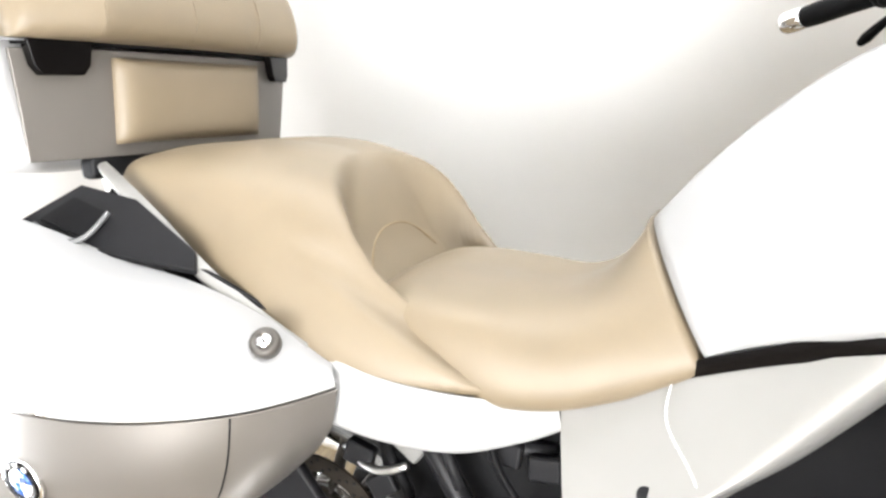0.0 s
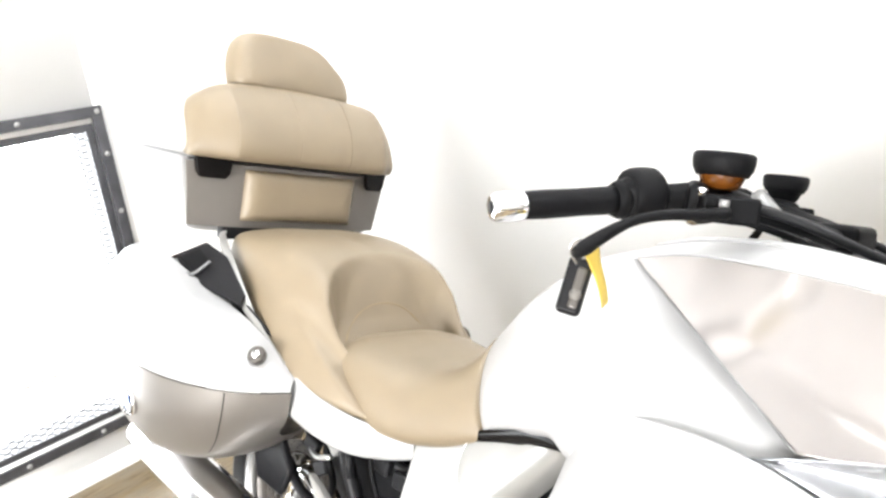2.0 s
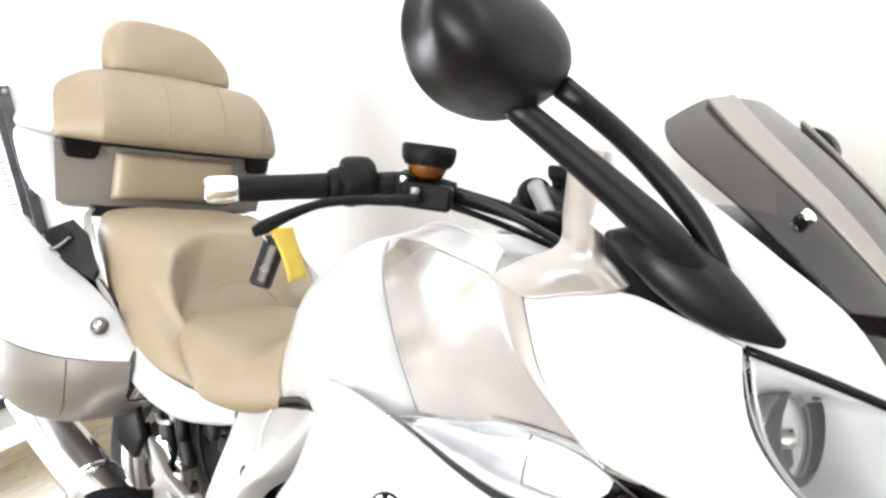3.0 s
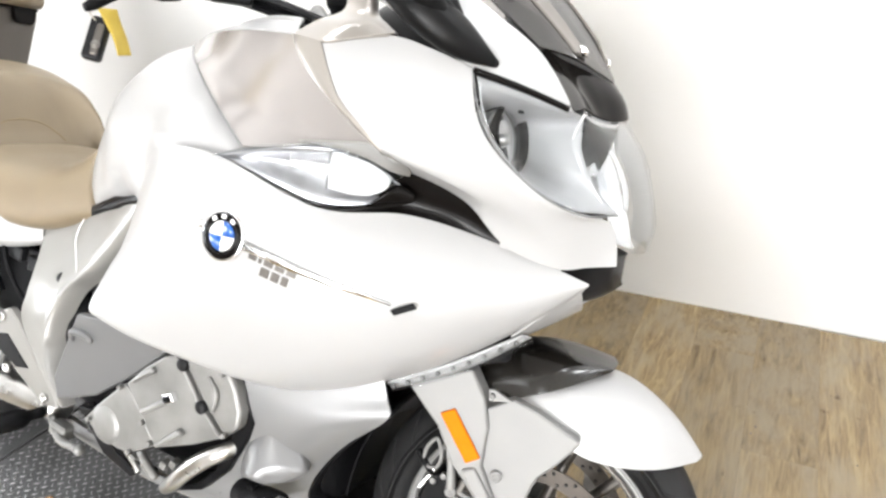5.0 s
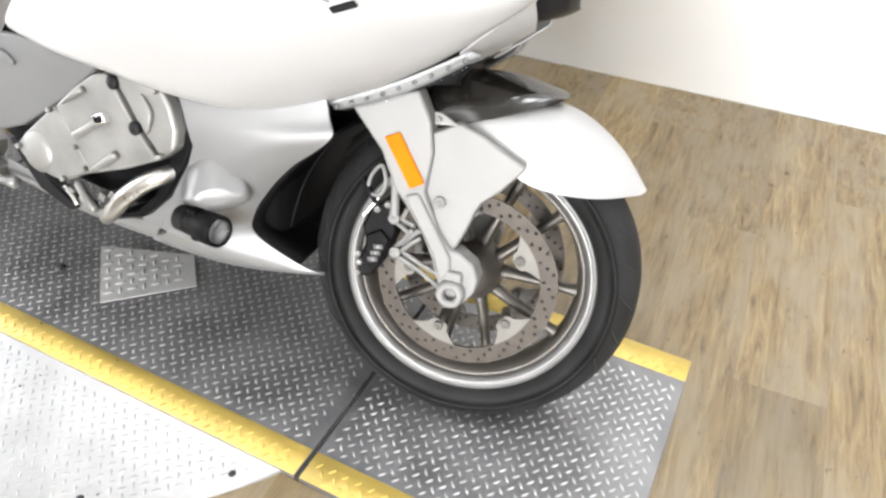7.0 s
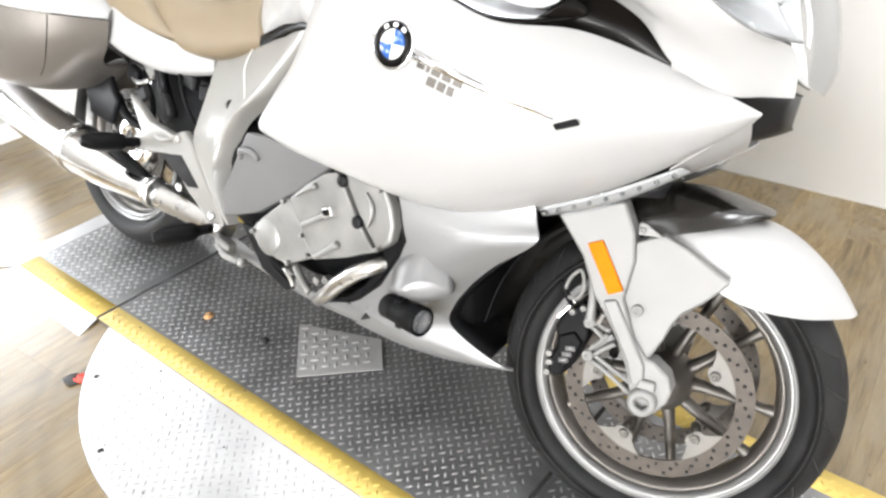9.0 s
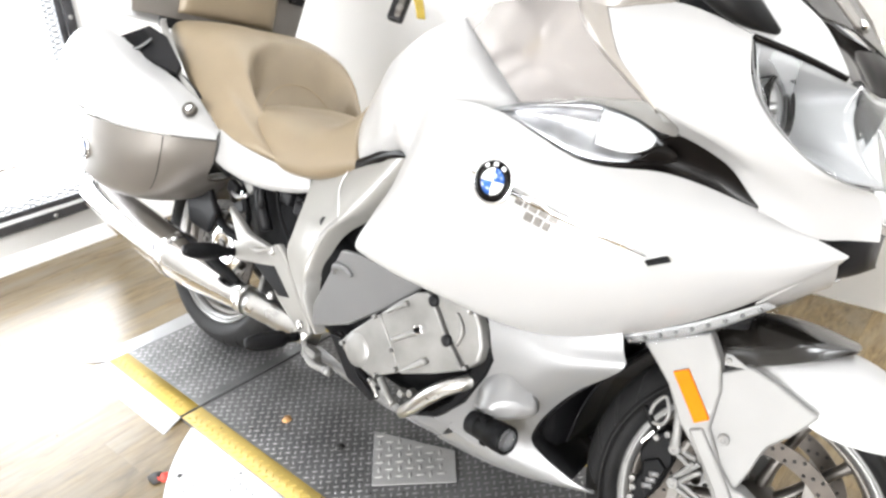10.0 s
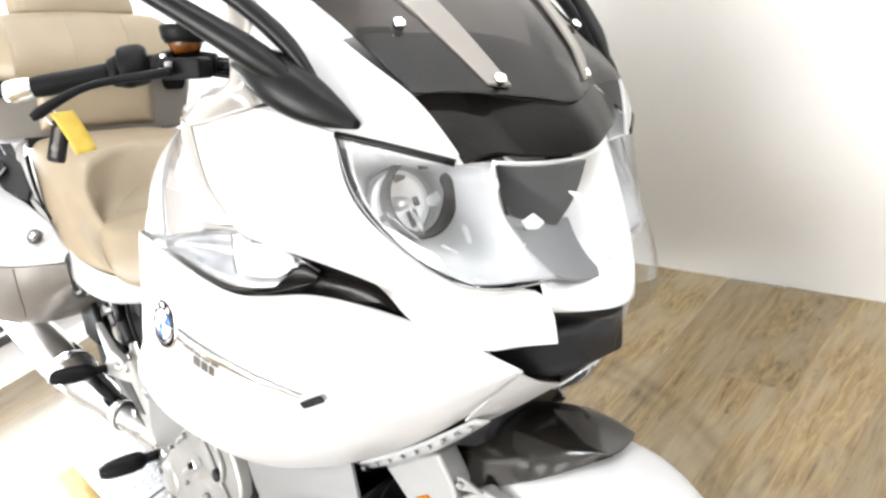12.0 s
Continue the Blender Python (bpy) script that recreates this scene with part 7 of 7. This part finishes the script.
for x, y, z, a in ((-0.63, -0.178, 0.545, 20), (-0.60, -0.17, 0.50, -30), (-0.42, -0.160, 0.57, 10), (-0.37, -0.150, 0.55, 0), (-0.545, -0.185, 0.575, 40)):
    box("bracket", (0.045, 0.02, 0.035), pose(x, y, z, 0, a, 0), ALU if a > 30 else GREY_BLACK, bike, "", 0.005)
prism("rear_guard", [(-0.86, -0.19, 0.50), (-0.74, -0.19, 0.53), (-0.69, -0.19, 0.46), (-0.72, -0.19, 0.39), (-0.82, -0.19, 0.40)], (0, 1, 0), 0.02, GREY_BLACK, bike, "dark rear guard", 0.008)
sheet("mudguard", [[(REAR @ Vector((0.345 * math.cos(a), y, 0.345 * math.sin(a)))) for a in np.radians((45, 75, 105, 135))] for y in (-0.10, -0.05, 0.05, 0.10)], BLACK, bike, 0.004, 10, 14, "black rear mudguard")
tube("side_stand", [(-0.06, 0.17, 0.26), (0.02, 0.27, 0.14), (0.06, 0.352, 0.098)], [0.014, 0.013, 0.012], BLACK, bike, "black side stand", 12)

# ---- handlebar, mirrors ----


def bar_side(s, B):
    """Right-hand control (s = 1) or its mirrored twin, in the steered bar's frame B."""
    def q(p):
        return B @ Vector((p[0], p[1] * s, p[2]))
    a, b = Vector((-0.2304, -0.4603, 1.1275)), Vector((-0.169, -0.341, 1.148))
    grip = tube("grip", [q(a.lerp(b, 0.12)), q(a.lerp(b, 0.16)), q(a.lerp(b, 0.5)), q(b)], [0.0165, 0.0178, 0.0172, 0.0178], BLACK, bar, "black rubber grip", 22, 16)
    tube("bar_end", [q(a.lerp(b, -0.19)), q(a.lerp(b, -0.17)), q(a.lerp(b, -0.02)), q(a.lerp(b, 0.09)), q(a.lerp(b, 0.115))], [0.014, 0.0178, 0.0185, 0.0175, 0.016], CHROME, grip, "polished bar-end weight", 24, 14)
    # dark disc on the end face, in place of a shaded hole
    tube("end_recess", [q(a.lerp(b, -0.2)), q(a.lerp(b, -0.197)), q(a.lerp(b, -0.15))], [0.008, 0.0085, 0.008], GREY_BLACK, grip, "", 16, 6)
    tube("collar", [q(b), q(b.lerp(a, -0.06)), q(b.lerp(a, -0.12))], [0.021, 0.025, 0.022], BLACK, grip, "", 20, 6)
    c = b.lerp(a, -0.22)
    sw = box("switch_housing", (0.046, 0.050, 0.056), Matrix.Translation(q(c)) @ pose(0, 0, 0, 12, 8, 24 * s), BLACK, bar, "black switch housing", 0.016, 3)
    lift = Vector((0.0, 0.0, 0.005))
    tube("switch_drum", [q(b.lerp(a, -0.13) + lift), q(b.lerp(a, -0.15) + lift), q(b.lerp(a, -0.30) + lift), q(b.lerp(a, -0.42) + lift), q(b.lerp(a, -0.46) + lift)], [0.029, 0.034, 0.0345, 0.033, 0.026], BLACK, sw, "", 22, 14)
    tube("bar_tube", [q(b), q((-0.11, -0.24, 1.162)), q((-0.05, -0.16, 1.15)), q((0.0, -0.06, 1.13)), q((0.0, 0.0, 1.125))], 0.0125, BLACK, bar, "", 14, 20)
    cl = tube("master_cylinder", [q((-0.135, -0.29, 1.158)), q((-0.10, -0.25, 1.163)), q((-0.063, -0.205, 1.158))], [0.016, 0.02, 0.017], BLACK, bar, "black brake master cylinder", 14, 8)
    perch = box("lever_perch", (0.070, 0.048, 0.034), Matrix.Translation(q((-0.062, -0.258, 1.152))) @ pose(0, 0, 0, 0, 0, 40 * s), BLACK, bar, "", 0.006, 3)
    bolt_on(perch, q((-0.082, -0.285, 1.170)), (0, 0, 1), 0.006, CHROME)
    box("clamp_half", (0.026, 0.045, 0.044), Matrix.Translation(q((-0.100, -0.262, 1.160))) @ pose(0, 0, 0, 10, 0, 30 * s), BLACK, bar, "", 0.008, 3)
    lev = tube("lever", [q((-0.045, -0.290, 1.148)), q((-0.062, -0.325, 1.143)), q((-0.085, -0.365, 1.138)), q((-0.098, -0.405, 1.129)), q((-0.108, -0.440, 1.113)), q((-0.116, -0.468, 1.096)), q((-0.119, -0.477, 1.090)), q((-0.120, -0.481, 1.088))], [0.008, 0.0075, 0.0065, 0.006, 0.006, 0.0075, 0.009, 0.006], BLACK, bar, "black hand lever", 12, 36)
    bolt_on(lev, q((-0.050, -0.292, 1.158)), (0, 0, 1), 0.006, ALU)
    # reservoir: amber fluid under a black cap
    rm = Matrix.Translation(q((-0.078, -0.248, 1.19)))
    def up(h):
        return rm @ pose(0, 0, 0, 90, 0, 0) @ Matrix.Translation((0, h, 0))
    res = lathe("reservoir", [(0, -0.014), (0.020, -0.014), (0.024, -0.008), (0.0285, 0.003), (0.029, 0.006), (0, 0.006)], AMBER_FLUID if s > 0 else BLACK, bar, up(0), 28, "amber brake fluid reservoir with black cap")
    lathe("cap", [(0, 0.031), (0.034, 0.031), (0.0375, 0.028), (0.0375, 0.020), (0.036, 0.011), (0.031, 0.002), (0, 0.002)], BLACK, res, up(0), 28)
    tube("hose", [q((-0.06, -0.20, 1.157)), q((-0.02, -0.17, 1.15)), q((0.04, -0.15, 1.13)), q((0.12, -0.13, 1.10)), q((0.2, -0.12, 1.07))], 0.0065, GREY_BLACK, bar, "", 10, 18)
    tube("hose", [q((-0.09, -0.22, 1.145)), q((-0.05, -0.18, 1.135)), q((0.0, -0.14, 1.12)), q((0.08, -0.11, 1.10))], 0.005, BLACK, bar, "", 10, 14)


AMBER_FLUID = node_mat("amber_fluid", (0.07, 0.022, 0.003), 0.15, 0, 0.2, 0, 100, 0.5, 40)
bar = box("handlebar", (0.06, 0.10, 0.04), pose(0.30, 0, 1.13), BLACK, bike, "black handlebar clamp with grips and levers", 0.01)
rod = tube("clamp_rod", [(0.118, 0.132, 1.178), (0.160, 0.110, 1.148), (0.205, 0.085, 1.115)], [0.016, 0.015, 0.015], RIM_LIP, bar, "silver clamp rod", 16, 8)
bolt_on(rod, (0.117, 0.1325, 1.179), (-0.75, 0.35, 0.55), 0.007, STEEL)
bar_side(1, Matrix.Translation((0.30, 0, 0)))
bar_side(-1, Matrix.Translation((0.30, 0, 0)) @ pose(0, 0, 0, 0, 0, 2 * STEER))


def mirror(s):
    def q(*p):
        k = min(1.0, max(0.0, (abs(p[1]) - 0.31) / 0.14)) if s < 0 else 0.0
        x, y, z = p[0], p[1] * s, p[2]
        return (x + k * 0.45 * (0.55 - x), y + k * (0.45 * (0.48 - y) - 0.15), z + k * (0.45 * (1.305 - z) - 0.01))
    ax = Vector((0.93, -0.10 * s, 0.10)).normalized()
    h = solid_loft("mirror", [
        [q(0.478, -0.476 + 0.079 * math.cos(a) * (1 + 0.10 * math.cos(a + 0.6)), 1.308 + 0.061 * math.sin(a) - 0.012 * math.cos(a)) for a in np.linspace(0, 2 * math.pi, 14, endpoint=False)],
        [q(0.50, -0.476 + 0.081 * math.cos(a) * (1 + 0.10 * math.cos(a + 0.6)), 1.308 + 0.064 * math.sin(a) - 0.012 * math.cos(a)) for a in np.linspace(0, 2 * math.pi, 14, endpoint=False)],
        [q(0.535, -0.485 + 0.080 * math.cos(a), 1.306 + 0.055 * math.sin(a) - 0.01 * math.cos(a)) for a in np.linspace(0, 2 * math.pi, 14, endpoint=False)],
        [q(0.565, -0.485 + 0.06 * math.cos(a), 1.30 + 0.036 * math.sin(a)) for a in np.linspace(0, 2 * math.pi, 14, endpoint=False)],
        [q(0.575, -0.48 + 0.025 * math.cos(a), 1.298 + 0.014 * math.sin(a)) for a in np.linspace(0, 2 * math.pi, 14, endpoint=False)],
    ], MIRROR_BLACK, bike, 26, 44, "black rear-view mirror on two arms")
    bm = bmesh.new()
    add_prism(bm, [q(0.4765, -0.476 + 0.071 * math.cos(a) * (1 + 0.10 * math.cos(a + 0.6)), 1.308 + 0.053 * math.sin(a) - 0.012 * math.cos(a)) for a in np.linspace(0, 2 * math.pi, 36, endpoint=False)], (-1, 0, 0), 0.002)
    part("mirror_glass", bm, CHROME, h, "mirror glass", smooth=False)
    tube("arm", [q(0.530, -0.462, 1.262), q(0.588, -0.405, 1.212), q(0.64, -0.352, 1.163), q(0.685, -0.300, 1.110)], [0.0125, 0.0145, 0.018, 0.008], MIRROR_BLACK, h, "", 16, 14)
    tube("arm", [q(0.560, -0.428, 1.280), q(0.600, -0.365, 1.238), q(0.650, -0.320, 1.180), q(0.685, -0.300, 1.125)], [0.011, 0.0105, 0.012, 0.005], MIRROR_BLACK, h, "", 14, 12)
    solid_loft("mirror_foot", [
        [q(0.585 + 0.006 * math.cos(a), -0.347 + 0.006 * math.cos(a), 1.155 + 0.006 * math.sin(a)) for a in np.linspace(0, 2 * math.pi, 10, endpoint=False)],
        [q(0.635, -0.333 + 0.026 * math.cos(a), 1.140 + 0.032 * math.sin(a)) for a in np.linspace(0, 2 * math.pi, 10, endpoint=False)],
        [q(0.68, -0.312 + 0.024 * math.cos(a), 1.115 + 0.030 * math.sin(a)) for a in np.linspace(0, 2 * math.pi, 10, endpoint=False)],
        [q(0.728 + 0.004 * math.cos(a), -0.283 + 0.005 * math.cos(a), 1.085 + 0.006 * math.sin(a)) for a in np.linspace(0, 2 * math.pi, 10, endpoint=False)],
    ], MIRROR_BLACK, h, 18, 24)


MIRROR_BLACK = node_mat("satin_black_paint", (0.004, 0.004, 0.0042), 0.34, 0, 0.0, 0.08, 500, 0.15, 12, 0.12)
both(mirror)

# ---- far side of the nose, bent to fit its outline from the camera ----


def glide(u):
    u = min(1.0, max(0.0, u))
    return u * u * (3 - 2 * u)


def shifted(ob):
    for v in ob.data.vertices:
        x, y, z = v.co
        if y > 0 and x > 0:
            v.co.y = y - 0.05 * min(1.0, x / 0.9) * min(1.0, y / 0.13)
            v.co.x = x - 0.45 * max(0.0, x - 0.76) * glide((y - 0.02) / 0.14)
    for c in ob.children:
        shifted(c)


for ob in list(bike.children):
    if ob.name.split(".")[0] in ("side_panel", "turn_signal", "air_vent", "brow_panel", "cheek_panel", "lower_cheek", "fairing_edge", "mirror_pillar", "light_strip", "chin_panel", "windscreen", "headlamp", "beak", "mirror"):
        shifted(ob)

# clear panes cast no shadow
for ob in list(bpy.data.objects):
    if ob.type == "MESH" and ob.data.materials and ob.data.materials[0] in (CLEAR, SMOKE):
        airy(ob)

# ---- key fob with a yellow tag on the brake lever ----
TAG = node_mat("yellow_tag", (0.48, 0.35, 0.05), 0.6, 0, 0, 0.3, 60, 0.12, 40)
fob = thing("key_fob", BIKE, "grey key fob with yellow paper tag on the lever", "key")
FK = Matrix.Translation((0.160, -0.443, 1.048)) @ pose(0, 0, 0, -14, 8, 28)
box("fob_body", (0.028, 0.018, 0.066), FK, GREY_BLACK, fob, "", 0.006, 3)
box("fob_face", (0.013, 0.0205, 0.050), FK @ pose(0.004, 0, -0.002), RIM, fob, "silver fob face", 0.004)
lathe("button", [(0, 0.0115), (0.006, 0.0115), (0.007, 0.009), (0, 0.009)], CARRIER, fob, FK @ pose(0.004, 0, -0.01) @ pose(0, 0, 0, 0, 0, 180), 16)
tube("key_ring", [(0.162, -0.448, 1.074), (0.158, -0.456, 1.086), (0.160, -0.459, 1.097), (0.166, -0.452, 1.102), (0.168, -0.444, 1.094), (0.166, -0.443, 1.080)], 0.0014, STEEL, fob, "", 8, 24)
sheet("tag", [
    [(0.168, -0.452, 1.092), (0.178, -0.444, 1.072), (0.186, -0.436, 1.050), (0.190, -0.430, 1.028)],
    [(0.169, -0.418, 1.095), (0.168, -0.408, 1.075), (0.172, -0.399, 1.053), (0.175, -0.393, 1.031)],
], TAG, fob, 0.0006, 6, 14, "yellow paper tag", 1, 0)

# ---- floor planks ----
PW, PL = 0.182, 1.22


def plank_mesh():
    bm = bmesh.new()
    a, c, h = PW / 2 - 0.00015, PL / 2 - 0.00015, 0.010
    e = 0.0005
    lo = [bm.verts.new(p) for p in ((-a, -c, -h), (a, -c, -h), (a, c, -h), (-a, c, -h))]
    mid = [bm.verts.new(p) for p in ((-a, -c, -e), (a, -c, -e), (a, c, -e), (-a, c, -e))]
    top = [bm.verts.new(p) for p in ((-a, -c, 0), (a, -c, 0), (a, c, 0), (-a, c, 0))]
    for r0, r1 in ((lo, mid), (mid, top)):
        for k in range(4):
            bm.faces.new((r0[k], r0[(k + 1) % 4], r1[(k + 1) % 4], r1[k]))
    bm.faces.new(top)
    me = bpy.data.meshes.new("plank")
    bm.to_mesh(me)
    bm.free()
    me.materials.append(WOOD)
    return me


PLANK = plank_mesh()
pr = random.Random(11)
nx, ny = int((X1 - X0) / PW) + 1, int((Y1 - Y0) / PL) + 2
rest_v, rest_f = [], []
for i in range(nx):
    off = (0.0, 0.45, 0.82, 0.25, 0.62)[i % 5] * PL
    for j in range(ny):
        x, y = X0 + (i + 0.5) * PW, Y1 + 0.3 - off - (j - 0.5) * PL
        if y - PL / 2 > Y1 + 0.1 or y + PL / 2 < Y0 - 0.1 or x > X1 + 0.1:
            continue
        # boards are cut where they meet the walls
        lo, hi = max(y - PL / 2, Y0 - 0.04), min(y + PL / 2, Y1 + 0.04)
        if hi - lo < 0.05:
            continue
        m = ROOM @ pose(x, (lo + hi) / 2, FLOOR_Z) @ Matrix.Diagonal((1, (hi - lo) / PL, 1, 1))
        if y > -4.2:
            o = new("plank", PLANK)
            o.parent = floor
            o.matrix_world = m
        else:
            rest_f += [[k + len(rest_v) for k in p.vertices] for p in PLANK.polygons]
            rest_v += [m @ v.co for v in PLANK.vertices]
mesh_object("plank_field", rest_v, rest_f, WOOD, floor, "", False)["kind"] = "stuff"
